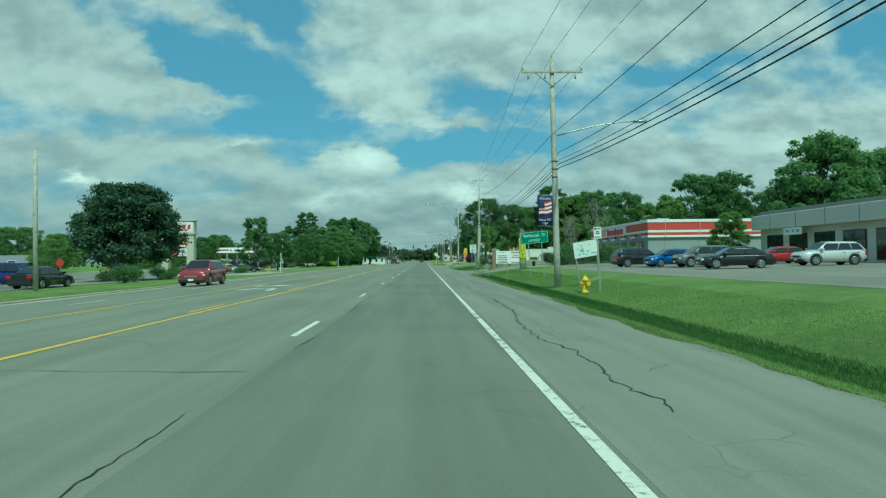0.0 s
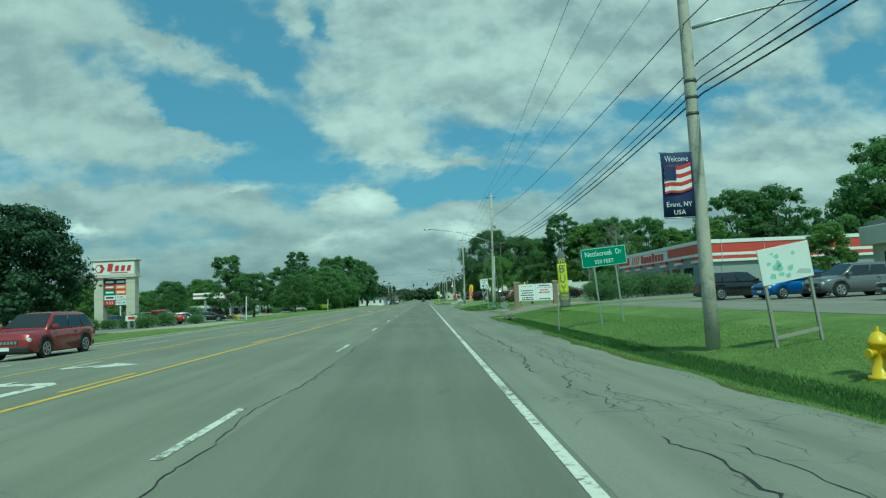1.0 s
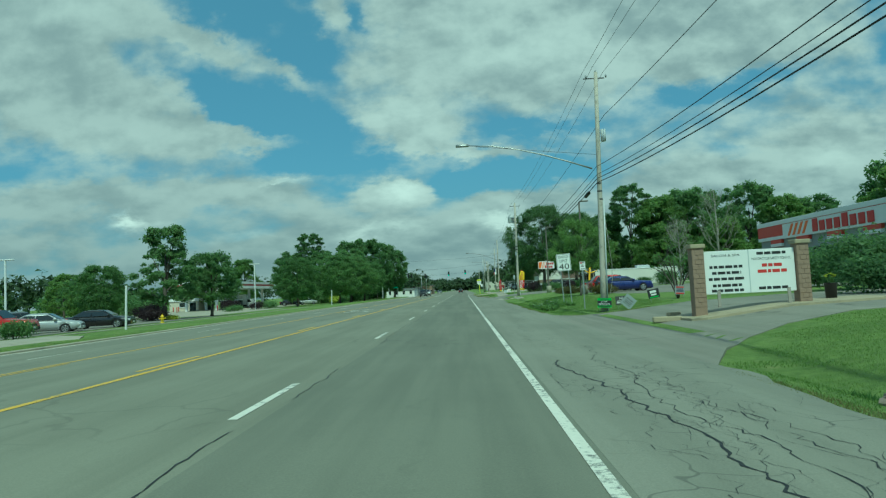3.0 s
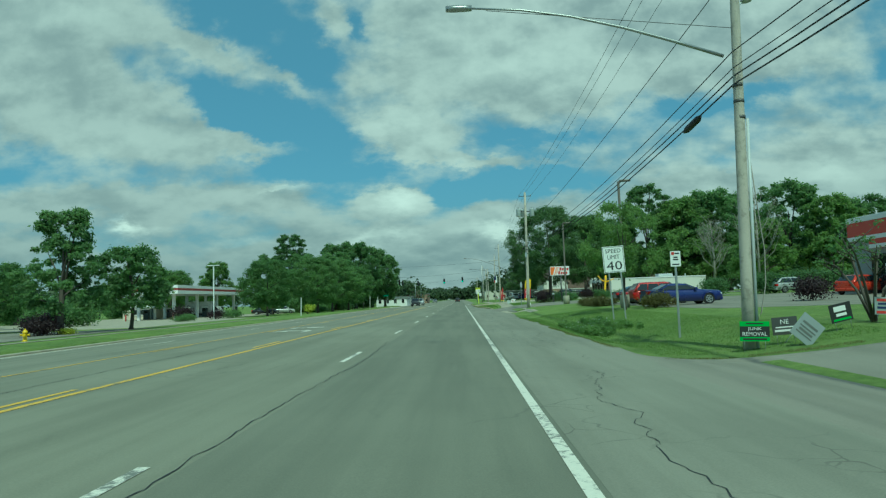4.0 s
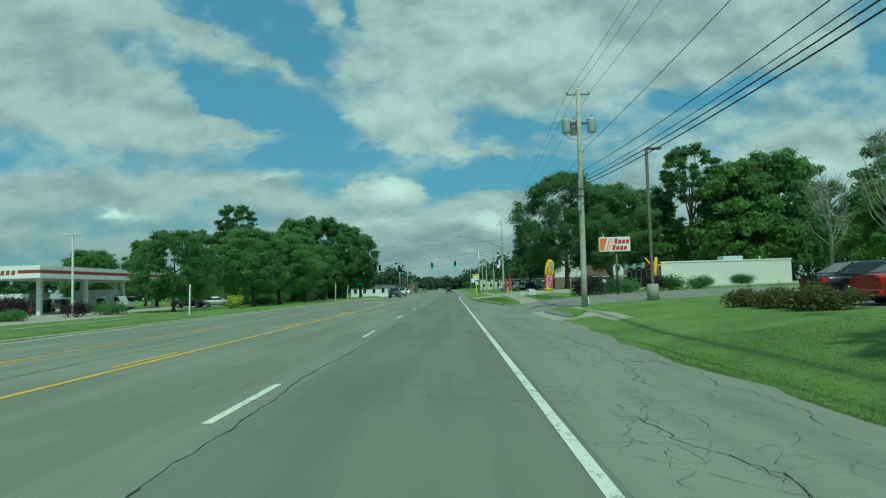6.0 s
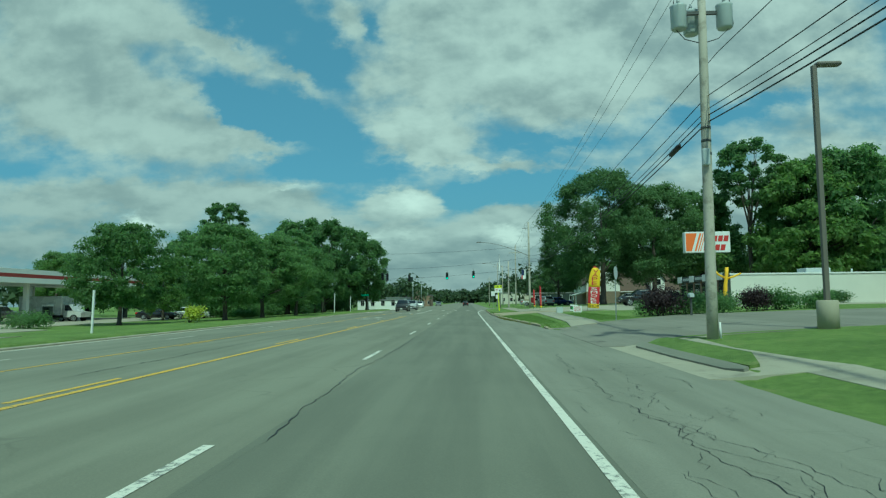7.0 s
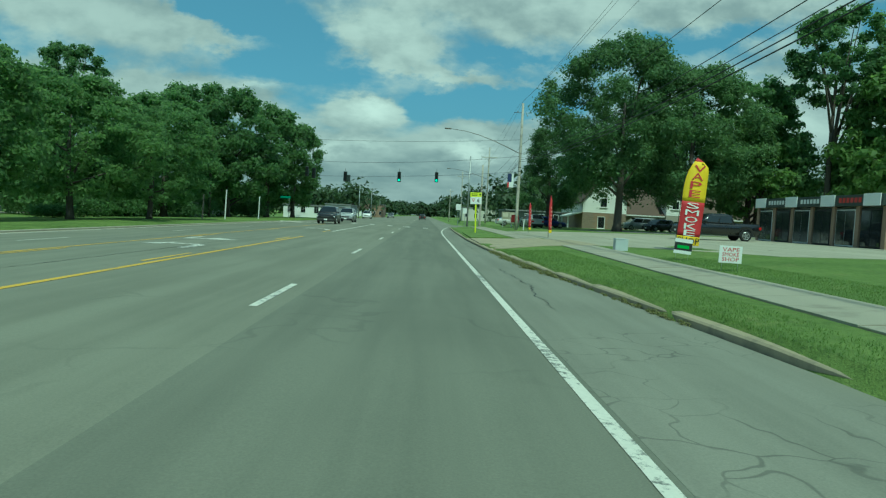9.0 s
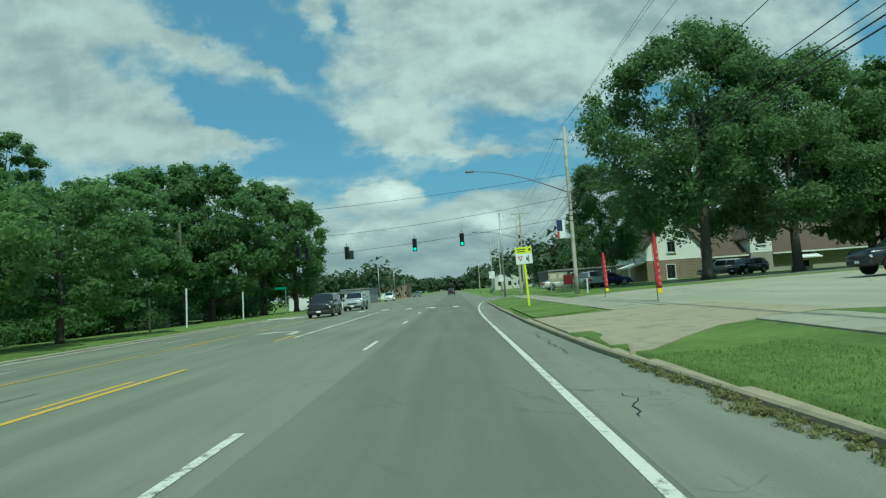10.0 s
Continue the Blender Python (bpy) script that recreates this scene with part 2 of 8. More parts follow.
def asphalt_material(name, base, other, cracks, crack_scale):
    """Worn asphalt: stone grain, long stains along the wheel tracks, a net of fine cracks."""
    m = bpy.data.materials.new(name)
    m.use_nodes = True
    n = Nodes(m.node_tree)
    geo = n.add("ShaderNodeTexCoord").outputs["Object"]
    mp = n.add("ShaderNodeMapping")
    n.put(mp.inputs[0], geo)
    mp.inputs["Scale"].default_value = (1.0, 0.05, 1.0)
    streak = n.noise(mp.outputs[0], 1.3, 4.0, 0.6)
    patch = n.noise(geo, 0.16, 5.0, 0.6)
    grain = n.noise(geo, 55.0, 2.0, 0.7)
    col = n.mix(n.ramp(n.math("ADD", n.math("MULTIPLY", streak, 0.6), n.math("MULTIPLY", patch, 0.4)), 0.38, 0.62), base, other)
    speck = n.mix(1.0, col, n.mix(grain, (0.72, 0.72, 0.72), (1.28, 1.28, 1.28)), "MULTIPLY")
    vo = n.add("ShaderNodeTexVoronoi", feature="DISTANCE_TO_EDGE")
    wobble = n.add("ShaderNodeVectorMath", operation="ADD")
    nz = n.add("ShaderNodeTexNoise")
    n.put(nz.inputs["Vector"], geo)
    nz.inputs["Scale"].default_value = 1.1
    n.put(wobble.inputs[0], geo)
    n.put(wobble.inputs[1], nz.outputs["Color"])
    n.put(vo.inputs["Vector"], wobble.outputs[0])
    vo.inputs["Scale"].default_value = crack_scale
    line = n.math("SUBTRACT", 1.0, n.ramp(vo.outputs["Distance"], 0.006, 0.022))
    where = n.ramp(n.noise(geo, 0.22, 4.0, 0.6), 0.5, 0.62)
    crack = n.math("MULTIPLY", n.math("MULTIPLY", line, where), cracks)
    final = n.mix(crack, speck, (0.025, 0.025, 0.025))
    p = n.add("ShaderNodeBsdfPrincipled")
    n.put(p.inputs["Base Color"], final)
    n.put(p.inputs["Roughness"], n.math("ADD", 0.72, n.math("MULTIPLY", grain, 0.2)))
    p.inputs["Specular IOR Level"].default_value = 0.35
    b = n.add("ShaderNodeBump")
    b.inputs["Strength"].default_value, b.inputs["Distance"].default_value = 0.5, 0.006
    n.put(b.inputs["Height"], n.math("SUBTRACT", grain, n.math("MULTIPLY", crack, 2.0)))
    n.put(p.inputs["Normal"], b.outputs[0])
    n.t.links.new(p.outputs[0], n.add("ShaderNodeOutputMaterial").inputs[0])
    return m


def paint_material(name, base, road, wear=0.5):
    """Road paint, worn through to the asphalt in flecks."""
    m = bpy.data.materials.new(name)
    m.use_nodes = True
    n = Nodes(m.node_tree)
    geo = n.add("ShaderNodeTexCoord").outputs["Object"]
    f = n.math("ADD", n.math("MULTIPLY", n.noise(geo, 9.0, 6.0, 0.75), 0.65), n.math("MULTIPLY", n.noise(geo, 0.5, 3.0), 0.35))
    col = n.mix(n.ramp(f, wear, wear + 0.10), base, road)
    p = n.add("ShaderNodeBsdfPrincipled")
    n.put(p.inputs["Base Color"], n.mix(1.0, col, n.mix(n.noise(geo, 30.0, 3.0), (0.85, 0.85, 0.85), (1.1, 1.1, 1.1)), "MULTIPLY"))
    p.inputs["Roughness"].default_value = 0.65
    n.t.links.new(p.outputs[0], n.add("ShaderNodeOutputMaterial").inputs[0])
    return m


def grass_material(name, dark, light, dry):
    m = bpy.data.materials.new(name)
    m.use_nodes = True
    n = Nodes(m.node_tree)
    geo = n.add("ShaderNodeTexCoord").outputs["Object"]
    a, b, c = n.noise(geo, 0.35, 5.0, 0.6), n.noise(geo, 4.0, 5.0, 0.7), n.noise(geo, 38.0, 3.0, 0.7)
    col = n.mix(n.ramp(n.math("ADD", n.math("MULTIPLY", a, 0.5), n.math("MULTIPLY", b, 0.5)), 0.36, 0.64), dark, light)
    col = n.mix(n.math("MULTIPLY", n.ramp(n.noise(geo, 0.9, 6.0, 0.7), 0.55, 0.72), 0.55), col, dry)
    col = n.mix(1.0, col, n.mix(c, (0.7, 0.7, 0.7), (1.3, 1.3, 1.3)), "MULTIPLY")
    p = n.add("ShaderNodeBsdfPrincipled")
    n.put(p.inputs["Base Color"], col)
    p.inputs["Roughness"].default_value, p.inputs["Specular IOR Level"].default_value = 0.8, 0.2
    bp = n.add("ShaderNodeBump")
    bp.inputs["Strength"].default_value, bp.inputs["Distance"].default_value = 0.9, 0.05
    n.put(bp.inputs["Height"], n.math("ADD", c, b))
    n.put(p.inputs["Normal"], bp.outputs[0])
    n.t.links.new(p.outputs[0], n.add("ShaderNodeOutputMaterial").inputs[0])
    return m


ROAD = asphalt_material("lane_asphalt", (0.192, 0.190, 0.143), (0.246, 0.242, 0.184), 0.18, 0.45)
LANE = asphalt_material("darker_lane_asphalt", (0.158, 0.160, 0.123), (0.203, 0.203, 0.156), 0.18, 0.45)
OLD_ROAD = asphalt_material("shoulder_asphalt", (0.205, 0.202, 0.160), (0.262, 0.256, 0.204), 0.4, 1.3)
LOT = asphalt_material("lot_asphalt", (0.20, 0.19, 0.152), (0.26, 0.245, 0.20), 0.5, 0.25)
CONCRETE = material("concrete", (0.38, 0.348, 0.262), 0.85, vary=0.16, scale=0.6, fine=30, bump=0.004, other=(0.30, 0.275, 0.208))
PALE_LOT = asphalt_material("pale_concrete_lot", (0.36, 0.335, 0.25), (0.44, 0.405, 0.305), 0.5, 0.3)
TAN = material("tan_concrete", (0.385, 0.325, 0.214), 0.85, vary=0.18, scale=0.8, fine=30, bump=0.004, other=(0.28, 0.245, 0.168))
WHITE_LINE = paint_material("white_road_paint", (0.74, 0.71, 0.61), (0.18, 0.18, 0.16), 0.50)
YELLOW_LINE = paint_material("yellow_road_paint", (0.72, 0.455, 0.055), (0.20, 0.19, 0.13), 0.52)
TAR = material("crack_tar", (0.022, 0.022, 0.022), 0.6, vary=0.3, scale=6)
GRASS = grass_material("mown_grass", (0.128, 0.190, 0.047), (0.225, 0.302, 0.080), (0.30, 0.29, 0.12))
BLADE = leaf_material("grass_blades", (0.132, 0.200, 0.052), (0.232, 0.318, 0.088), 0.5)
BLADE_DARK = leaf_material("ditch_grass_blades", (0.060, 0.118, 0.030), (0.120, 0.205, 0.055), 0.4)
LEAF = leaf_material("tree_leaves", (0.088, 0.152, 0.070), (0.230, 0.335, 0.138), 0.64)
LEAF_OAK = leaf_material("oak_leaves", (0.060, 0.112, 0.050), (0.185, 0.275, 0.110), 0.5)
LEAF_WARM = leaf_material("maple_leaves", (0.088, 0.158, 0.066), (0.240, 0.345, 0.135), 0.64)
LEAF_DEEP = leaf_material("deep_green_leaves", (0.046, 0.082, 0.046), (0.108, 0.166, 0.080), 0.35)
LEAF_LIGHT = leaf_material("light_leaves", (0.120, 0.200, 0.068), (0.265, 0.365, 0.120), 0.62)
LEAF_FAR = leaf_material("far_leaves", (0.042, 0.066, 0.034), (0.085, 0.120, 0.055), 0.3)
LEAF_RED = leaf_material("bronze_leaves", (0.075, 0.092, 0.034), (0.200, 0.165, 0.062), 0.45)
LEAF_PURPLE = leaf_material("purple_leaves", (0.022, 0.014, 0.018), (0.055, 0.035, 0.040))
LEAF_GOLD = leaf_material("yellow_leaves", (0.26, 0.32, 0.04), (0.58, 0.60, 0.08))
GUTTER_WEED = leaf_material("gutter_weeds", (0.15, 0.155, 0.06), (0.27, 0.26, 0.11), 0.4)
BARK = material("bark", (0.095, 0.080, 0.065), 0.9, vary=0.35, scale=4, fine=26, bump=0.02)
PALE_BARK = material("pale_dead_wood", (0.33, 0.30, 0.26), 0.9, vary=0.2, scale=4, fine=30)
POLE_WOOD = material("weathered_pole", (0.47, 0.43, 0.36), 0.88, vary=0.2, scale=2.2, fine=24, bump=0.008, other=(0.33, 0.30, 0.25))
STEEL = material("galvanised_steel", (0.42, 0.43, 0.42), 0.45, 0.75, vary=0.1)
DARK_STEEL = material("dark_steel", (0.09, 0.09, 0.085), 0.5, 0.3, vary=0.15)
BRONZE = material("brown_lamp_steel", (0.17, 0.15, 0.125), 0.55, 0.2, vary=0.12)
CABLE = material("cable_sheath", (0.018, 0.018, 0.020), 0.6, vary=0.1)
WIRE = material("bare_wire", (0.10, 0.10, 0.10), 0.5, 0.3, vary=0.1)
PORCELAIN = material("grey_porcelain", (0.33, 0.34, 0.34), 0.3, vary=0.1)
CAN = material("transformer_grey", (0.50, 0.53, 0.53), 0.45, vary=0.08, scale=2)
SIGN_WHITE = material("sign_white", (0.78, 0.78, 0.75), 0.45, vary=0.05)
SIGN_GREEN = material("sign_green", (0.010, 0.21, 0.115), 0.4, vary=0.05)
SIGN_BLACK = material("sign_black", (0.025, 0.025, 0.025), 0.5, vary=0.1)
SIGN_RED = material("sign_red", (0.48, 0.035, 0.03), 0.5, vary=0.06)
SIGN_ORANGE = material("sign_orange", (0.78, 0.17, 0.03), 0.5, vary=0.06)
SIGN_YELLOW = material("flag_yellow", (0.86, 0.60, 0.02), 0.65, vary=0.06)
LIME = material("flag_lime", (0.62, 0.62, 0.03), 0.65, vary=0.06)
FLUO = material("fluorescent_yellow", (0.72, 0.78, 0.02), 0.5, vary=0.04)
FLAG_GREY = material("flag_grey", (0.15, 0.155, 0.145), 0.7, vary=0.1)
FLAG_PRINT = material("flag_print", (0.62, 0.25, 0.20), 0.65, vary=0.1)
FLAG_RED = material("flag_red", (0.50, 0.032, 0.042), 0.65, vary=0.08)
NAVY = material("banner_navy", (0.018, 0.030, 0.105), 0.7, vary=0.08)
MINT = material("mint_print", (0.36, 0.58, 0.50), 0.6, vary=0.2, scale=6)
LAWN_GREEN = material("lawn_sign_green", (0.08, 0.42, 0.05), 0.5, vary=0.06)
LAWN_GREY = material("lawn_sign_grey", (0.30, 0.33, 0.33), 0.5, vary=0.06)
HYDRANT = material("hydrant_yellow", (0.78, 0.52, 0.015), 0.4, vary=0.1)
STUCCO = material("cream_stucco", (0.58, 0.53, 0.42), 0.85, vary=0.08, fine=60, bump=0.004)
STONE = material("field_stone", (0.25, 0.20, 0.155), 0.85, vary=0.25, scale=5, island=0.5, bump=0.01)
BRICK = material("brown_brick", (0.27, 0.19, 0.135), 0.88, vary=0.2, scale=6, fine=40, island=0.4, bump=0.004)
GREY_WALL = material("grey_block_wall", (0.30, 0.32, 0.31), 0.8, vary=0.08, scale=0.8)
BEIGE_WALL = material("beige_panel_wall", (0.60, 0.57, 0.49), 0.8, vary=0.08, scale=0.6)
WING_WALL = material("drab_block_wall", (0.36, 0.335, 0.285), 0.8, vary=0.1, scale=0.6)
WHITE_WALL = material("white_siding", (0.82, 0.815, 0.78), 0.65, vary=0.06, scale=0.7)
CREAM_WALL = material("cream_block_wall", (0.66, 0.65, 0.58), 0.75, vary=0.07, scale=0.6)
BROWN_ROOF = material("brown_shingles", (0.115, 0.080, 0.060), 0.9, vary=0.25, scale=1.2, fine=18, bump=0.01)
GREY_ROOF = material("grey_roofing", (0.20, 0.20, 0.20), 0.9, vary=0.15)
GLASS = material("dark_window_glass", (0.018, 0.022, 0.024), 0.06, vary=0.05, spec=0.8)
TRIM = material("white_trim", (0.72, 0.72, 0.70), 0.5, vary=0.05)
DARK_TRIM = material("dark_green_fascia", (0.035, 0.048, 0.042), 0.5, vary=0.1)
TYRE = material("tyre_rubber", (0.018, 0.018, 0.018), 0.8, vary=0.15)
RIM = material("alloy_rim", (0.50, 0.50, 0.50), 0.3, 0.85, vary=0.05)
PLASTIC = material("black_plastic", (0.020, 0.020, 0.021), 0.55, vary=0.1)
LAMP_WHITE = material("headlamp_lens", (0.62, 0.64, 0.64), 0.12, vary=0.04)
LAMP_RED = material("tail_lamp_lens", (0.42, 0.012, 0.012), 0.15, vary=0.04)
SIGNAL_BODY = material("signal_green_black", (0.018, 0.030, 0.024), 0.5, vary=0.1)
SIGNAL_GREEN = material("green_signal_light", (0.05, 0.9, 0.55), 0.3, emit=1.1, vary=0.0)
SIGNAL_DARK = material("unlit_signal_lens", (0.05, 0.03, 0.02), 0.3, vary=0.05)
INFLATED = material("inflated_yellow_cloth", (0.85, 0.50, 0.02), 0.6, vary=0.08)


def car_paint(name, col):
    return material(name, col, 0.28, 0.15, vary=0.03, scale=1.0, fine=200, spec=0.5, coat=0.7)


# ---- building helpers ----
class Shape:
    """Gathers corners and faces for one mesh."""

    def __init__(self):
        self.v, self.f, self.smooth = [], [], []

    def face(self, *pts, smooth=False):
        k = len(self.v)
        self.v += [tuple(p) for p in pts]
        self.f.append(tuple(range(k, k + len(pts))))
        self.smooth.append(smooth)
        return self

    def rings(self, rings, cap=True, closed=True, smooth=True):
        """A skin over rings of equal length."""
        k, n = len(self.v), len(rings[0])
        for r in rings:
            self.v += [tuple(p) for p in r]
        for i in range(len(rings) - 1):
            for j in range(n if closed else n - 1):
                a, b = k + i * n + j, k + i * n + (j + 1) % n
                self.f.append((a, b, b + n, a + n))
                self.smooth.append(smooth)
        if cap:
            self.f += [tuple(range(k + n - 1, k - 1, -1)), tuple(range(k + (len(rings) - 1) * n, k + len(rings) * n))]
            self.smooth += [False, False]
        return self

    def box(self, x0, y0, z0, x1, y1, z1, c=0.0):
        """A block; c: its chamfered edges."""
        c = min(c, (x1 - x0) / 2.1, (y1 - y0) / 2.1, (z1 - z0) / 2.1)
        if c <= 0:
            r = lambda z: [(x0, y0, z), (x1, y0, z), (x1, y1, z), (x0, y1, z)]
            return self.rings([r(z0), r(z1)], smooth=False)

        def ring(z, i):
            return [(x0 + c + i, y0 + i, z), (x1 - c - i, y0 + i, z), (x1 - i, y0 + c + i, z), (x1 - i, y1 - c - i, z), (x1 - c - i, y1 - i, z), (x0 + c + i, y1 - i, z), (x0 + i, y1 - c - i, z), (x0 + i, y0 + c + i, z)]

        return self.rings([ring(z0, c * 0.6), ring(z0 + c, 0), ring(z1 - c, 0), ring(z1, c * 0.6)], smooth=False)

    def tube(self, pts, radii, seg=8, cap=True, smooth=True):
        """A round bar along points, with a radius at each."""
        pts = [Vector(p) for p in pts]
        rr = radii if isinstance(radii, (list, tuple)) else [radii] * len(pts)
        rings = []
        for i, p in enumerate(pts):
            d = (pts[min(i + 1, len(pts) - 1)] - pts[max(i - 1, 0)]).normalized()
            side = d.cross(Vector((0, 0, 1)) if abs(d.z) < 0.9 else Vector((1, 0, 0))).normalized()
            up = side.cross(d)
            rings.append([p + (side * math.cos(a) + up * math.sin(a)) * rr[i] for a in (2 * math.pi * j / seg for j in range(seg))])
        return self.rings(rings, cap, smooth=smooth)

    def prism(self, outline, depth, axis="y", at=0.0):
        """A flat outline made thick along an axis."""
        def put(p, d):
            return {"y": (p[0], at + d, p[1]), "x": (at + d, p[0], p[1]), "z": (p[0], p[1], at + d)}[axis]

        return self.rings([[put(p, 0) for p in outline], [put(p, depth) for p in outline]], smooth=False)

    def mesh(self, name):
        me = bpy.data.meshes.new(name)
        me.from_pydata(self.v, [], self.f)
        me.polygons.foreach_set("use_smooth", self.smooth)
        bm = bmesh.new()
        bm.from_mesh(me)
        bmesh.ops.recalc_face_normals(bm, faces=bm.faces)
        bm.to_mesh(me)
        bm.free()
        return me


def part(name, shape, mat, parent=None, label=""):
    """Links a shape, or a finished mesh, as one object under a thing or part."""
    me = shape.mesh(name) if isinstance(shape, Shape) else shape
    if mat is not None:
        me.materials.clear()
        me.materials.append(mat)
    ob = new(name, me)
    ob.parent = parent
    if label:
        tagged(ob, label)
    return ob


def thing(name, label, category, m=None, group="", kind=""):
    ob = new(name)
    ob.empty_display_size = 0.2
    if m is not None:
        ob.matrix_basis = m
    return tagged(ob, label, category, group, kind)


def lettering(body, width, height, at, mat, parent, name="lettering", turn=(90, 0, 0), thick=0.003):
    """Words fitted into a width and height, centred, facing -y unless turned."""
    cu = bpy.data.curves.new(name, "FONT")
    cu.body, cu.align_x, cu.align_y, cu.extrude, cu.resolution_u = body, "CENTER", "CENTER", 0.0, 2
    ob = bpy.data.objects.new(name, cu)
    scene.collection.objects.link(ob)
    me = bpy.data.meshes.new_from_object(ob.evaluated_get(bpy.context.evaluated_depsgraph_get()))
    bpy.data.objects.remove(ob)
    co = np.array([v.co[:] for v in me.vertices])
    lo, hi = co.min(0), co.max(0)
    co = (co - (lo + hi) / 2) * (width / max(hi[0] - lo[0], 1e-6), height / max(hi[1] - lo[1], 1e-6), 1)
    me.vertices.foreach_set("co", co.astype(np.float32).ravel())
    out = part(name, me, mat, parent)
    out.matrix_basis = pose(*at, *turn)
    return out


def bars(rows, at, mat, parent, name="print_bar"):
    """Unreadable print: a bar for each row (x, z, width, height), facing -y at its place."""
    for x, z, w, h in rows:
        part(name, Shape().box(x - w / 2, -0.004, z - h / 2, x + w / 2, 0.0, z + h / 2), mat, parent).matrix_basis = pose(*at)


def curve_steps(table, x):
    """A value from a table of (x, value), with straight runs between."""
    if x <= table[0][0]:
        return table[0][1]
    for (a, va), (b, vb) in zip(table, table[1:]):
        if x <= b:
            return va + (vb - va) * (x - a) / (b - a)
    return table[-1][1]


# ---- lie of the land ----
def road_z(x):
    return 0.154 - 0.02 * (x + 7.68) if x > -7.68 else 0.154 - 0.038 * (-7.68 - x)


EAST_NEAR = [(4.3, -0.105), (4.9, -0.15), (5.5, -0.31), (6.0, -0.27), (6.6, -0.08), (8, 0.05), (10.5, 0.34), (14, 0.44), (25, 0.6), (60, 0.9), (400, 1.2)]
EAST_FAR = [(2.3, 0.09), (4, 0.14), (8, 0.34), (12, 0.52), (20, 0.72), (30, 0.85), (60, 1.0), (400, 1.4)]
EAST_MID = [(4.2, -0.10), (5.22, -0.085), (5.45, 0.0), (5.9, 0.06), (7, 0.2), (9, 0.32), (12, 0.45), (20, 0.68), (30, 0.85), (60, 1.0), (400, 1.4)]
WEST = [(-400, 0.0), (-90, -0.2), (-60, -0.35), (-30, -0.32), (-24, -0.15), (-20, 0.0), (-17.4, -0.05)]
KERB_EAST = [(150, 4.25), (156, 4.1), (162, 3.7), (168, 3.25), (175, 2.9), (180, 2.62), (190, 2.45), (205, 2.5), (228, 2.8), (236, 4.5), (241, 9.0)]
WEST_KERB = -17.3


def land_z(x, y):
    if x < WEST_KERB:
        return curve_steps(WEST, x)
    if x > 2.2 and (y < 149 or x > curve_steps(KERB_EAST, y) + 0.06):
        k = min(max((y - 152.5) / 2.5, 0), 1)
        m = min(max((y - 123) / 8, 0), 1)
        edge = curve_steps(EAST_NEAR, x)
        if y > 64 and y < 90 and x < 9:
            edge = max(edge, road_z(x) - 0.016 * min(max((4.9 - x) / 0.6, 0), 1))
        mid = curve_steps(EAST_MID, x)
        if y > 139.3 and x < 7:
            mid = min(mid, -0.10 + 0.13 * max(x - 4.7, 0))
        edge = edge * (1 - m) + mid * m
        return edge * (1 - k) + curve_steps(EAST_FAR, x) * k
    return road_z(x) - 0.3


def drape(name, rows, mat, rise, nx=6, skirt=0.0, parent=None, z_of=None):
    """A sheet over the land between a west and an east edge given at each y."""
    zf = z_of or land_z
    if not z_of:
        fine = [rows[0]]
        for a, b in zip(rows, rows[1:]):
            n = max(1, math.ceil((b[0] - a[0]) / 1.5))
            fine += [tuple(p + (q - p) * i / n for p, q in zip(a, b)) for i in range(1, n + 1)]
        rows = fine
        nx = max(nx, math.ceil(max(b - a for _, a, b in rows) / 0.6) if max(b for _, _, b in rows) < 36 and min(a for _, a, _ in rows) > 0 else nx)
    s = Shape()
    ring = [[(xa + (xb - xa) * i / nx, y, zf(xa + (xb - xa) * i / nx, y) + rise) for i in range(nx + 1)] for y, xa, xb in rows]
    s.rings(ring, cap=False, closed=False)
    if skirt:
        for e in (0, nx):
            s.rings([[r[e] for r in ring], [(r[e][0], r[e][1], r[e][2] - skirt) for r in ring]], cap=False, closed=False, smooth=False)
        for r in (ring[0], ring[-1]):
            s.rings([r, [(p[0], p[1], p[2] - skirt) for p in r]], cap=False, closed=False, smooth=False)
    return part(name, s, mat, parent)


def rows_between(y0, y1, step, xa, xb):
    n = max(1, round((y1 - y0) / step))
    ys = [y0 + (y1 - y0) * i / n for i in range(n + 1)]
    fa = xa if callable(xa) else lambda y: xa
    fb = xb if callable(xb) else lambda y: xb
    return [(y, fa(y), fb(y)) for y in ys]


# ---- the large structure: ground, road, kerbs, lots ----
def make_ground():
    xs = [-1500, -700, -350, -200, -130, -90, -70, -55, -45, -36, -30, -26, -23, -20.5, -18.6, -17.4, -17.2, -12, -6, 0, 2.1, 2.3, 2.42, 2.54, 2.66, 2.78, 2.9, 3.05, 3.2, 3.4, 3.65, 3.9, 4.2, 4.4, 4.8, 5.0, 5.25, 5.5, 5.9, 6.2, 6.6, 7.0, 7.5, 8, 8.6, 9.0, 9.8, 10.5, 11.2, 12, 13, 14, 17, 20, 25, 32, 42, 60, 90, 130, 200, 350, 700, 1500]
    ys = [-300, -120, -60] + [-40 + 4 * i for i in range(40)] + [120 + i for i in range(64)] + [184 + 4 * i for i in range(40)] + [360, 400, 460, 540, 650, 800, 1000, 1400, 2200, 4000]
    s = Shape()
    s.rings([[(x, y, land_z(x, y)) for x in xs] for y in ys], cap=False, closed=False)
    return tagged(part("ground", s, GRASS), "mown green grass verge and lawns", "ground", kind="structure")


ground = make_ground()


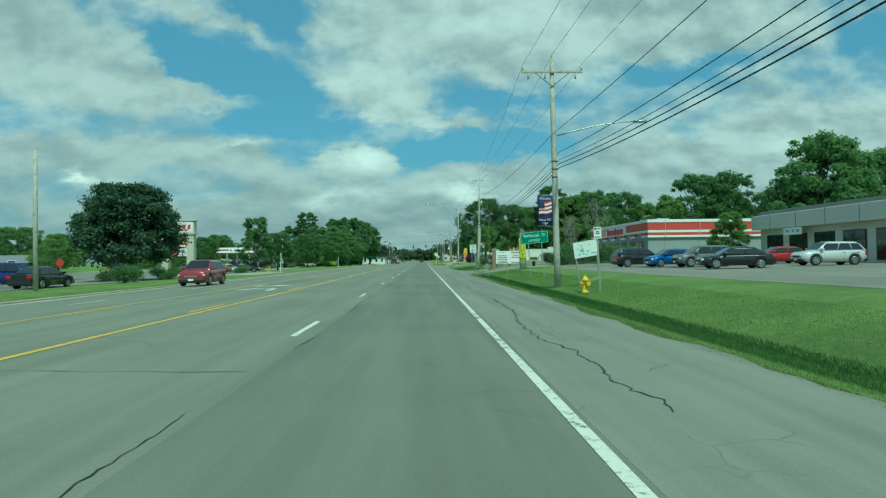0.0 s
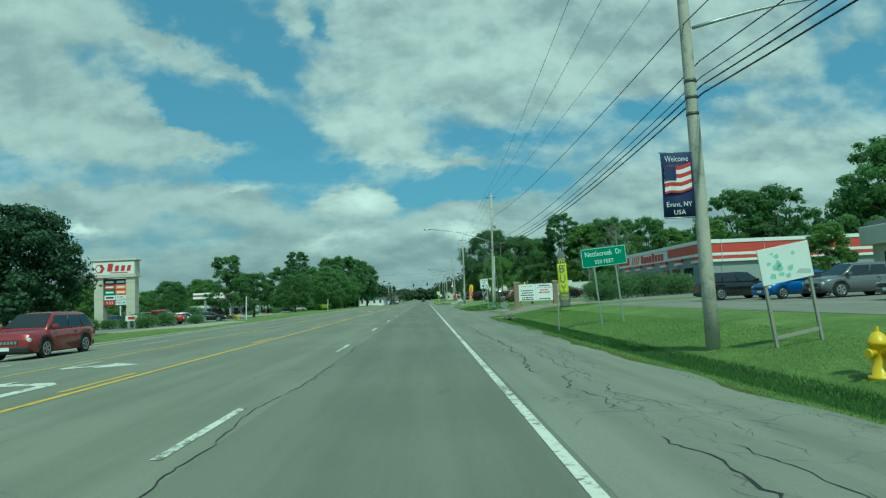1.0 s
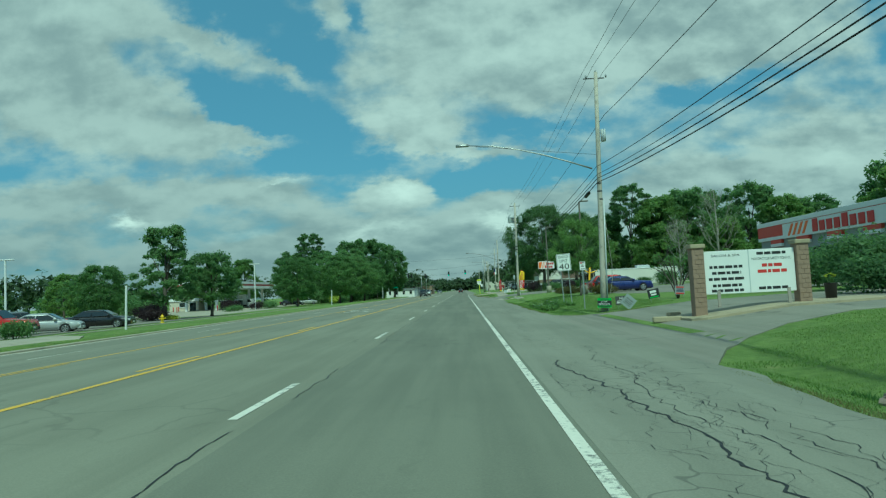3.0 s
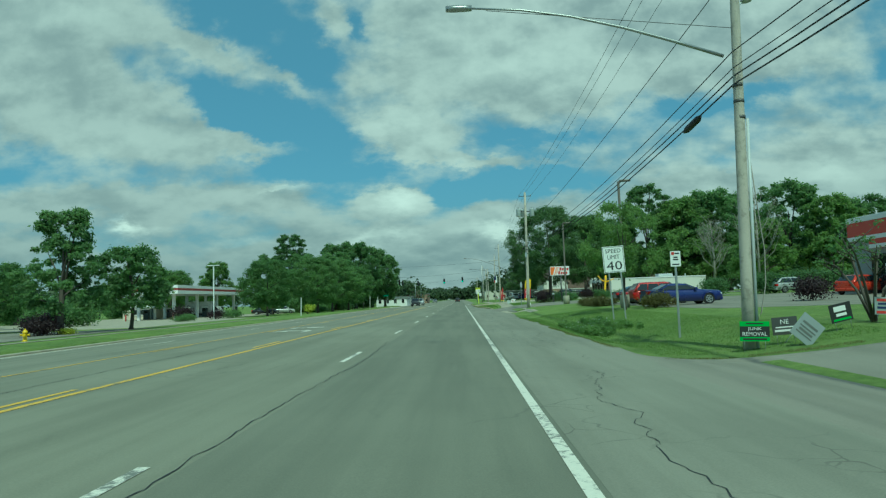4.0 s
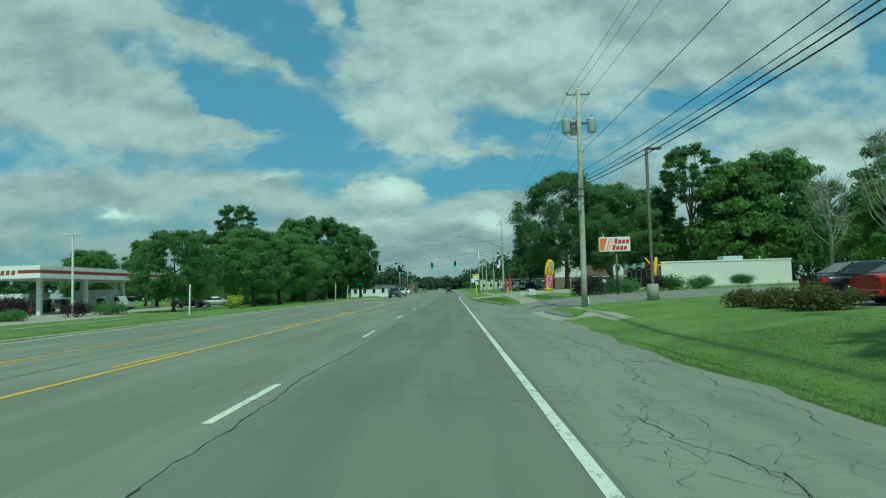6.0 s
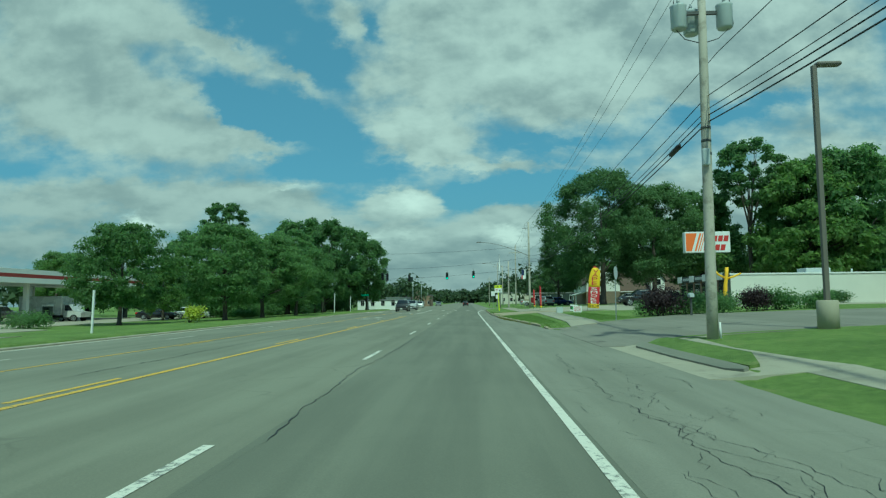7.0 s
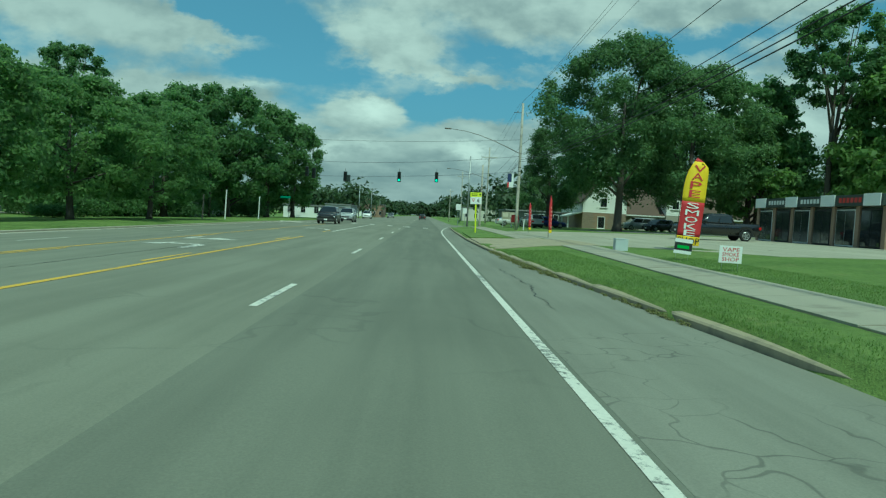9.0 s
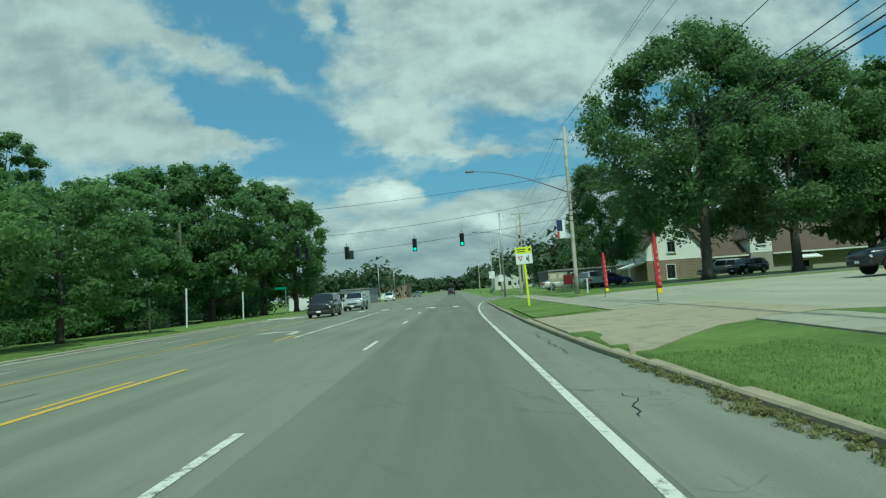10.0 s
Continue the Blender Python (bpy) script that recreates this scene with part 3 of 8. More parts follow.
def flat(name, rows, mat, rise, label, category, nx=6, skirt=0.1, z_of=None):
    return tagged(drape(name, rows, mat, rise, nx, skirt, None, z_of), label, category, kind="structure")


def on_road(x, y):
    return road_z(x)


EDGE = 1.16
YS = [-60 + 6 * i for i in range(70)] + [380, 430, 500, 600, 760, 1000, 1400]
SEAM = -2.15
flat("road", [(y, -17.1, SEAM) for y in YS], ROAD, 0.0, "grey worn asphalt five-lane road", "road", 14, 0.3, on_road)
flat("nearside_lane", [(y, SEAM, EDGE + 0.12) for y in YS], LANE, 0.0, "darker grey resurfaced lane beside the edge line", "road", 6, 0.3, on_road)
flat("gutter_west", [(y, -17.1, -16.5) for y in YS if y < 236], CONCRETE, 0.004, "pale concrete gutter along the far kerb", "gutter", 2, 0.1, on_road)
rnd = random.Random(4)
shoulder_rows = []
for i in range(700):
    y = -60 + 0.6 * i
    e = 4.36 + 0.12 * math.sin(y * 0.31) + 0.10 * math.sin(y * 1.3 + 1) + rnd.uniform(-0.07, 0.07)
    e += 0.36 * min(max((y - 116) / 13, 0), 1)
    if y > 152.6:
        e = curve_steps(KERB_EAST, y) - 0.05
    if y < 237:
        shoulder_rows.append((y, EDGE + 0.12, e))
flat("shoulder", shoulder_rows, OLD_ROAD, 0.002, "pale cracked asphalt shoulder beside the edge line", "road", 5, 0.3, on_road)
flat("side_street", [(236, 1.2, 8.0), (242, 1.2, 60), (252, 1.2, 60), (258, 1.2, 9), (262, 1.2, 4.4), (600, 1.2, 4.0), (1400, 1.2, 4)], OLD_ROAD, 0.004, "grey asphalt side street at the traffic lights", "road", 12, 0.1, lambda x, y: road_z(min(x, 4)) + 0.012 * max(x - 4, 0))


def kerb(name, points, height, width, outward):
    """A concrete kerb with a rounded top edge along (x, y) points."""
    rings = []
    for i, (x, y) in enumerate(points):
        a, b = points[max(i - 1, 0)], points[min(i + 1, len(points) - 1)]
        d = Vector((b[0] - a[0], b[1] - a[1], 0)).normalized()
        s = Vector((d.y, -d.x, 0)) * outward
        z = road_z(min(x, 3.2))
        p = Vector((x, y, 0))
        top = height * min(1.0, 0.1 + 0.3 * min(i, len(points) - 1 - i))
        prof = [(0, z - 0.2), (0.0, z + top * 0.7), (0.03, z + top), (width, z + top + 0.01), (width, z - 0.2)]
        rings.append([p + s * w + Vector((0, 0, h)) for w, h in prof])
    return tagged(part(name, Shape().rings(rings, True, True, False), CONCRETE if outward < 0 else TAN), "worn pale concrete kerb beside the road", "kerb", kind="structure")


kerb("kerb_west", [(WEST_KERB + 0.2, y) for y in range(-60, 236, 4)], 0.085, 0.15, -1)
kerb("kerb_east", [(curve_steps(KERB_EAST, 152.6 + 1.5 * i), 152.6 + 1.5 * i) for i in range(58)], 0.11, 0.2, 1)

# paved areas east of the road, from the near car park to the far shops
flat("car_park_1", rows_between(-40, 66, 3, lambda y: 12.4 + 0.02 * max(40 - y, 0), 60), LOT, 0.012, "pale grey asphalt car park before the shop", "car park", 14)
flat("driveway_1", [(64.4, 4.12, 4.4), (65.2, 4.12, 4.75), (67.2, 4.12, 5.65), (68.8, 4.12, 6.8), (70.4, 4.12, 8.5), (70.9, 4.12, 10.5), (71.05, 4.12, 14), (83.6, 4.12, 14), (83.9, 4.12, 9.2), (84.2, 4.12, 6.4), (84.4, 4.12, 5.2), (85.4, 4.12, 4.6), (87, 4.12, 4.35), (90, 4.12, 4.25)], LOT, 0.016, "pale asphalt driveway between two lawns", "driveway", 14)
flat("driveway_4", [(71.05, 13.99, 60), (83.6, 13.99, 60), (84.0, 13.99, 21.4)], LOT, 0.014, "pale asphalt driveway leading to the shop", "driveway", 14)
flat("board_island", [(74.3, 7.9, 13.4), (74.6, 7.5, 14.0), (76.2, 7.4, 14.0), (76.7, 7.7, 13.6)], TAN, 0.09, "low concrete island under the tenants' board", "traffic island", 6, 0.3)
flat("car_park_2", rows_between(73.2, 131, 3, lambda y: 21.5 if y < 98 else (13.2 if y > 104 else 21.5 - 8.3 * (y - 98) / 6), 34), LOT, 0.012, "grey asphalt car park behind the lawn", "car park", 10)
flat("driveway_2", [(139.2, 4.2, 9.5), (140.2, 4.2, 30), (151.6, 4.15, 30), (152.3, 4.1, 30), (152.6, 4.1, 6.6), (152.9, 4.2, 6.2)], LOT, 0.028, "worn asphalt driveway beside the pole", "driveway", 12)
flat("driveway_5", [(152.3, 6.6, 30), (153.4, 6.9, 30), (154, 8.6, 30), (155.4, 11.2, 30), (156, 13, 30)], LOT, 0.027, "worn asphalt driveway beside the lawn", "driveway", 12)
flat("apron_1", [(127.5, 6.3, 7.0), (130.3, 6.1, 7.0), (130.5, 4.3, 6.95), (131.4, 4.3, 6.8), (135, 4.3, 6.7), (138.6, 4.3, 7.0), (139.25, 4.3, 8.2)], CONCRETE, 0.010, "stained concrete apron round a grass island", "pavement", 6)
walk_1 = flat("pavement_1", rows_between(152.7, 181, 3, lambda y: 5.4 + 0.04 * (y - 154), lambda y: 6.95 + 0.04 * (y - 154)), TAN, 0.016, "pale concrete pavement through the grass", "pavement", 3)
flat("apron_2", [(177.7, 2.65, 3.2), (179.2, 2.65, 4.3), (180.7, 2.65, 5.6), (181.6, 2.65, 8.6), (188.5, 2.65, 8.6), (190, 2.65, 6.8), (190.4, 2.65, 2.8)], TAN, 0.018, "tan concrete driveway apron at the kerb", "driveway", 6)
flat("car_park_3", rows_between(173.5, 209.5, 3, lambda y: 13.2 - 0.6 * (y - 173.5) if y < 181 else 7.4, 70), PALE_LOT, 0.012, "pale concrete car park before the shops", "car park", 14)
flat("car_park_5", rows_between(214.5, 226, 3, 17.5, 70), LOT, 0.012, "worn asphalt parking row before the house", "car park", 10)
walk_2 = flat("pavement_2", rows_between(190, 232, 3, 5.6, 7.2), TAN, 0.010, "pale concrete pavement by the poles", "pavement", 3)
def slabs(parent, y0, y1, step, west, east, rise=0.03):
    """Concrete slabs with open joints on a pavement's bed."""
    r = random.Random(int(y0))
    y = y0
    while y < y1 - 0.4:
        e = min(y + step, y1)
        drape("slab", [(y + 0.012, west(y), east(y)), (e - 0.012, west(e), east(e))], CONCRETE, rise + r.uniform(-0.004, 0.006), 2, 0.05, parent)
        y = e


# grass left standing in the paved aprons
for nm, rws in (("grass_island_1", [(131.4, 5.55, 5.75), (133.3, 5.45, 6.4), (138.6, 5.5, 6.45), (139.6, 6.05, 6.4)]),
                ("grass_island_2", [(190.4, 2.75, 3.2), (191.5, 2.7, 5.2), (195, 2.75, 5.4), (200, 2.8, 5.4), (203.5, 2.9, 5.0), (204.5, 3.1, 4.0)])):
    flat(nm, rws, GRASS, 0.07, "small raised island of green grass", "grass island", 5, 0.12)
flat("island_kerb", [(131.2, 5.35, 5.45), (131.8, 5.22, 5.48), (135, 5.12, 5.46), (138.6, 5.14, 5.5), (139.2, 5.3, 5.48)], OLD_ROAD, 0.075, "dark worn asphalt kerb of the grass island", "kerb", 3, 0.12)
# west side
flat("car_park_4", rows_between(8, 128, 4, lambda y: -95, lambda y: -24.5 - 0.02 * y), LOT, 0.04, "grey asphalt car park with parked cars", "car park", 10)
flat("driveway_3", [(70, -24.6, -23), (72, -26, -17.2), (82, -26, -17.2), (85, -24.6, -18.6), (87, -24.6, -22)], CONCRETE, 0.05, "pale concrete driveway across the verge", "driveway", 6)
flat("forecourt", rows_between(133, 212, 4, -70, lambda y: -30.5 if y < 165 else -36), CONCRETE, 0.04, "pale concrete filling station forecourt", "forecourt", 8)
walk_3 = flat("pavement_3", rows_between(86, 150, 4, -23.4, -22.2), TAN, 0.010, "narrow concrete pavement in the verge", "pavement", 2)


slabs(walk_1, 152.9, 181, 1.6, lambda y: 5.4 + 0.04 * (y - 154), lambda y: 6.95 + 0.04 * (y - 154), 0.036)
slabs(walk_2, 190.6, 232, 1.6, lambda y: 5.6, lambda y: 7.2)
slabs(walk_3, 86, 150, 1.6, lambda y: -23.4, lambda y: -22.2)


# ---- road markings ----
def marking(name, shape, mat, label):
    return tagged(part(name, shape, mat), label, "road marking", kind="structure")


def stripe(s, x, w, y0, y1, bend=None):
    n = max(1, int((y1 - y0) / 5))
    ys = [y0 + (y1 - y0) * i / n for i in range(n + 1)]
    bx = bend or (lambda y: x)
    s.rings([[(bx(y) - w / 2, y, road_z(bx(y) - w / 2) + 0.006), (bx(y) + w / 2, y, road_z(bx(y) + w / 2) + 0.006)] for y in ys], cap=False, closed=False)


def edge_x(y):
    return EDGE + (0 if y < 196 else 0.0011 * (y - 196) ** 2)


s = Shape()
stripe(s, EDGE, 0.125, -60, 234, edge_x)
marking("edge_line_east", s, WHITE_LINE, "worn white edge line of the road")
s = Shape()
stripe(s, -16.4, 0.15, -60, 236)
marking("edge_line_west", s, WHITE_LINE, "worn white edge line by the far kerb")
DASH_Y = 11.826
for x, first, lines, nm in ((-2.50, DASH_Y, 32, "lane_dash_east"), (-12.6, DASH_Y - 0.8, 20, "lane_dash_west")):
    for k in range(-3, lines):
        y = first + 12.192 * k
        if 222 < y < 252:
            continue
        s = Shape()
        stripe(s, x, 0.115, y, y + 2.85)
        marking(nm, s, WHITE_LINE, "white painted lane dash")
for x, side, nm in ((-5.88, -1, "centre_line_east"), (-9.55, 1, "centre_line_west")):
    s = Shape()
    stripe(s, x, 0.125, -60, 180 if side < 0 else 214)
    for k in range(-4, 15):
        y = 16.9 + 12.192 * k
        stripe(s, x + side * 0.27, 0.10, y, y + 2.9)
    marking(nm, s, YELLOW_LINE, "yellow centre line with dashes beside it")
s = Shape()
stripe(s, -5.8, 0.14, 189, 214)
for k in range(9):
    x = -15.6 + 1.9 * k
    s.box(x, 218, road_z(x) + 0.004, x + 0.5, 220.6, road_z(x) + 0.009)
s.box(-16.2, 222, road_z(-14) - 0.02, -10, 222.45, road_z(-13) + 0.012)
marking("crossing", s, WHITE_LINE, "white turn line and crossing bars at the lights")


def turn_arrow(x, y, way):
    """A painted left-turn arrow: stem, bend and head; way: +1 points left going north."""
    s = Shape()
    pts = [(0.45, -1.2), (0.62, -1.2), (0.62, 0.35), (0.45, 0.62), (-0.2, 0.66), (-0.2, 1.05), (-0.85, 0.5), (-0.2, -0.1), (-0.2, 0.3), (0.3, 0.28), (0.45, 0.12)]
    for i in range(len(pts)):
        pts[i] = (x + way * pts[i][0] * 1.4, y + way * pts[i][1] * 1.12)
    for q in ((0, 1, 2, 3, 10), (3, 4, 8, 9, 10), (4, 5, 6, 7, 8)):
        s.face(*[(pts[i][0], pts[i][1], road_z(pts[i][0]) + 0.007) for i in q])
    marking("turn_arrow", s, WHITE_LINE, "white painted left-turn arrow in the centre lane")


for y in (29.6, 100.4, 168.6):
    turn_arrow(-7.7, y + 0.3, 1)
    turn_arrow(-8.1, y + 5.0, -1)
turn_arrow(-7.3, 192.4, 1)


def crack(name, x, y0, y1, wander, width, seed):
    """A tarred crack wandering along the road."""
    r = random.Random(seed)
    s, y, px = Shape(), y0, x
    ring = []
    while y < y1:
        w = width * r.uniform(0.3, 1.2)
        if math.sin(y * 0.23 + seed * 1.7) + 0.5 * math.sin(y * 0.71 + seed) > 0.55:
            w = 0.001
        ring.append([(px - w / 2, y, road_z(px) + 0.007), (px + w / 2, y, road_z(px) + 0.007)])
        px += r.uniform(-1, 1) * wander * 0.45 + (x + 0.35 * math.sin(y * 0.35 + seed) * wander * 4 - px) * 0.10
        y += r.uniform(0.06, 0.24)
    s.rings(ring, cap=False, closed=False, smooth=False)
    marking(name, s, TAR, "dark tarred crack in the asphalt")


crack("crack_1", 2.15, 6, 66, 0.16, 0.034, 1)
crack("crack_2", 2.7, 20, 72, 0.2, 0.016, 2)
crack("crack_3", -2.15, -4, 150, 0.07, 0.018, 3)
crack("crack_4", 2.3, 74, 138, 0.18, 0.013, 4)
crack("crack_5", 3.1, 84, 126, 0.22, 0.010, 5)
crack("crack_10", 2.75, 88, 140, 0.24, 0.009, 12)
crack("crack_11", 3.6, 92, 138, 0.26, 0.012, 13)
crack("crack_12", 3.0, 26, 64, 0.24, 0.014, 14)
crack("crack_13", 3.8, 34, 62, 0.2, 0.012, 15)
crack("crack_6", -7.2, 70, 190, 0.04, 0.024, 6)
crack("crack_7", 2.0, 160, 186, 0.18, 0.026, 7)
crack("crack_8", -11.0, 10, 200, 0.08, 0.025, 8)
crack("crack_9", 3.4, 30, 64, 0.25, 0.012, 9)


def crack_web(name, count, x0, x1, y0, y1, seed):
    """A web of short jagged hairline cracks where the asphalt has broken up."""
    r = random.Random(seed)
    s = Shape()
    for k in range(count):
        x, y = x0 + (x1 - x0) * r.betavariate(1.6, 2.0), r.uniform(y0, y1)
        aim, ring = r.gauss(0, 0.38), []
        n = r.randint(5, 13)
        for i in range(n):
            w = r.uniform(0.001, 0.0045) * math.sin(math.pi * (i + 0.6) / (n + 0.2))
            ring.append([(x - w, y, road_z(x) + 0.0065), (x + w, y, road_z(x) + 0.0065)])
            a = aim + r.gauss(0, 0.6)
            st = r.uniform(0.07, 0.2)
            x, y = min(max(x + math.sin(a) * st, x0), x1), y + max(math.cos(a), 0.15) * st
        s.rings(ring, cap=False, closed=False, smooth=False)
    marking(name, s, TAR, "web of fine dark cracks in the worn shoulder")


crack_web("crack_web_1", 260, 1.5, 4.15, 40, 65, 71)
crack_web("crack_web_2", 230, 1.5, 4.15, 90, 128, 72)
crack_web("crack_web_3", 90, 1.5, 4.1, 8, 40, 73)


def cross_crack(y, xa, xb, seed):
    r = random.Random(seed)
    s, x, py, ring = Shape(), xa, y, []
    while x < xb:
        w = r.uniform(0.003, 0.012)
        ring.append([(x, py - w, road_z(x) + 0.007), (x, py + w, road_z(x) + 0.007)])
        py += r.uniform(-0.06, 0.06)
        x += r.uniform(0.2, 0.5)
    s.rings(ring, cap=False, closed=False, smooth=False)
    marking("cross_crack", s, TAR, "thin dark crack across the lanes")


for k, (y, xa, xb) in enumerate(((8.2, -9, -2.2), (44, 1.3, 4.2), (53, -5, -2), (92.6, 1.4, 3.4), (93, -0.5, 0.35), (179.5, 1.3, 3.2), (192, 0.9, 2.4))):
    cross_crack(y, xa, xb, 20 + k)


# ---- plants ----
def leaf_cloud(name, lobes, count, size, seed, corners=4):
    """A mesh of many small leaves, folded or (corners 3) plain, on and in rounded clumps (x, y, z, rx, ry, rz)."""
    g = np.random.default_rng(seed)
    lob = np.array(lobes, float)
    area = (lob[:, 3] * lob[:, 4] + lob[:, 4] * lob[:, 5] + lob[:, 3] * lob[:, 5])
    pick = g.choice(len(lob), count, p=area / area.sum())
    d = g.normal(size=(count, 3))
    d /= np.linalg.norm(d, axis=1)[:, None]
    d[:, 2] = np.where((d[:, 2] < -0.35) & (g.random(count) < 0.6), -d[:, 2], d[:, 2])
    rad = 1.0 - 0.6 * g.random(count) ** 1.4 + g.normal(scale=0.2, size=count)
    c = lob[pick, :3] + d * lob[pick, 3:] * rad[:, None]
    nrm = d * 0.9 + g.normal(scale=0.55, size=(count, 3)) + np.array([0, 0, 0.35])
    nrm /= np.linalg.norm(nrm, axis=1)[:, None]
    t = np.cross(nrm, g.normal(size=(count, 3)))
    t /= np.linalg.norm(t, axis=1)[:, None] + 1e-9
    b = np.cross(nrm, t)
    s = size * (0.6 + 0.8 * g.random(count))[:, None]
    v = np.empty((count, corners, 3))
    if corners == 3:
        v[:, 0], v[:, 1], v[:, 2] = c + t * s * 1.25, c - t * s * 0.75 + b * s * 0.75, c - t * s * 0.75 - b * s * 0.75
    else:
        v[:, 0], v[:, 2] = c + t * s, c - t * s * 0.9
        v[:, 1], v[:, 3] = c + b * s * 0.55 - nrm * s * 0.22, c - b * s * 0.55 - nrm * s * 0.22
    me = bpy.data.meshes.new(name)
    me.vertices.add(count * corners)
    me.loops.add(count * corners)
    me.polygons.add(count)
    me.vertices.foreach_set("co", v.reshape(-1).astype(np.float32))
    me.loops.foreach_set("vertex_index", np.arange(count * corners, dtype=np.int32))
    me.polygons.foreach_set("loop_start", np.arange(0, count * corners, corners, dtype=np.int32))
    me.update(calc_edges=True)
    return me


def crown_lobes(r, h0, h1, rx, n, ragged=0.25, flat=(0.75, 1.05)):
    """Clumps filling a crown from h0 up to h1, rx wide to each side, with an uneven outline."""
    lobes = []
    mid, half = (h0 + h1) / 2, (h1 - h0) / 2
    bumps = [(r.uniform(0, 6.283), r.uniform(-0.9, 0.9), r.uniform(-0.35, 0.3)) for _ in range(7)]
    for i in range(int(n * 3.4)):
        a = r.uniform(0, 6.2832)
        zf = r.uniform(-0.9, 0.95)
        wide = math.sqrt(max(0.04, 1 - zf * zf * 0.9)) * (1.0 - 0.18 * zf)
        swell = 1 + sum(k * math.exp(-((math.cos(a - b) - 1) ** 2) * 3 - (zf - c) ** 2 * 6) for b, c, k in bumps) * (1 + ragged)
        reach = rx * wide * swell * (0.42 + 0.56 * r.random() ** 0.55)
        s = rx * r.uniform(0.09, 0.20)
        if r.random() < 0.22:
            reach, s = reach * 1.1, s * 0.6
        lobes.append((math.cos(a) * reach, math.sin(a) * reach, mid + zf * half * (0.9 + 0.08 * swell) - s * 0.4, s * 1.2, s * 1.2, s * r.uniform(*flat)))
    return lobes


def make_tree(name, label, height, spread, base, seed, leaves, leaf, mat, bark=None, n=24, ragged=0.25, lean=0.0, trunk_r=None, category="tree", corners=4, flat=(0.75, 1.05)):
    """A tree with a tapered trunk, limbs and a leafy crown; spread: half its width; base: where the crown begins."""
    r = random.Random(seed)
    tree = thing(name, label, category)
    lobes = crown_lobes(r, base, height, spread, n, ragged, flat)
    tr = trunk_r or height * 0.022
    s = Shape()
    top = height * 0.72
    line = [(lean * k * k + 0.08 * math.sin(5 * k + seed), 0.06 * math.sin(7 * k + seed), top * k) for k in (0, 0.05, 0.2, 0.45, 0.7, 1.0)]
    s.tube(line, [tr * 1.6, tr * 1.1, tr * 0.95, tr * 0.75, tr * 0.5, tr * 0.15], 9)
    for i in range(8):
        lx, ly, lz, *_ = lobes[r.randrange(len(lobes))]
        k = r.uniform(0.3, 0.75)
        z0 = min(top * k, lz - 0.1 * height) if lz > base else top * k * 0.6
        z0 = max(z0, base * 0.6)
        s.tube([(0, 0, z0), (lx * 0.4, ly * 0.4, z0 + (lz - z0) * 0.55), (lx * 0.9, ly * 0.9, lz)], [tr * 0.42, tr * 0.26, tr * 0.06], 6)
    part("trunk", s, bark or BARK, tree)
    part("crown", leaf_cloud("crown", lobes, leaves, leaf, seed, corners), mat, tree)
    return tree


def plant(tree, x, y, scale=1.0, turn=0.0, tall=1.0, label="", z=None):
    """A copy of a tree on the land."""
    c = copy_thing(tree, pose(x, y, (land_z(x, y) if z is None else z) - 0.05, 0, 0, turn))
    c.scale = (scale, scale, scale * tall)
    if label:
        tagged(c, label)
    return c


MAPLE = make_tree("tree", "broad dark green maple with a dense rounded crown", 10.0, 5.0, 1.5, 11, 26000, 0.15, LEAF_WARM, n=58, flat=(0.6, 0.85))
MAPLE.matrix_basis = pose(-58, 95, -0.33, 0, 0, 30)
MAPLE.scale = (0.75, 0.75, 0.72)
DENSE = make_tree("tree", "broad very dark green maple with a dense rounded crown", 9.3, 4.9, 1.75, 41, 34000, 0.16, LEAF_DEEP, n=80, flat=(0.6, 0.9))
DENSE.matrix_basis = pose(-27.6, 62, -0.30, 0, 0, 20)
OAK = make_tree("tree", "tall spreading dark green oak with gaps in its crown", 21.5, 7.6, 3.4, 12, 64000, 0.165, LEAF_OAK, n=60, ragged=1.0, trunk_r=0.42)
OAK.matrix_basis = pose(21.0, 221.0, 0.68, 0, 0, 0)
OAK.scale = (0.98, 0.98, 1.0)
WOOD_A = make_tree("tree", "tall dark green woodland tree", 17.0, 6.0, 1.8, 13, 20000, 0.22, LEAF, corners=3, n=52, ragged=0.45)
WOOD_A.matrix_basis = pose(-30.5, 234, -0.35, 0, 0, 40)
WOOD_B = make_tree("tree", "mid green woodland tree with an uneven crown", 15.0, 5.2, 2.0, 14, 17000, 0.21, LEAF_LIGHT, corners=3, n=46, ragged=0.5)
WOOD_B.matrix_basis = pose(49, 214, 0.9, 0, 0, 10)
WOOD_B.scale = (1.3, 1.3, 1.4)
TALL = make_tree("tree", "tall thin-crowned tree with open top foliage", 20.0, 3.6, 11.0, 15, 16000, 0.17, LEAF, n=40, ragged=0.6, trunk_r=0.28)
TALL.matrix_basis = pose(43.0, 219, 0.9, 0, 0, 0)
TALL.scale = (1.3, 1.3, 1.27)
SLIM = make_tree("tree", "slender dark green tree with a loose crown", 10.2, 2.9, 1.6, 16, 13000, 0.15, LEAF, n=36, ragged=0.5)
SLIM.matrix_basis = pose(-30.6, 120, -0.32, 0, 0, 0)
LOCUST = make_tree("tree", "young honey locust with feathery light green leaves", 6.9, 3.0, 2.3, 17, 10500, 0.09, LEAF_LIGHT, n=26, ragged=0.5, trunk_r=0.09)
LOCUST.matrix_basis = pose(10.55, 111.2, 0.30, 0, 0, 0)
LOCUST.scale = (0.78, 0.78, 1.0)
ROUND = make_tree("tree", "small round-crowned green tree on the verge", 7.1, 3.4, 1.7, 18, 13000, 0.15, LEAF, n=36)
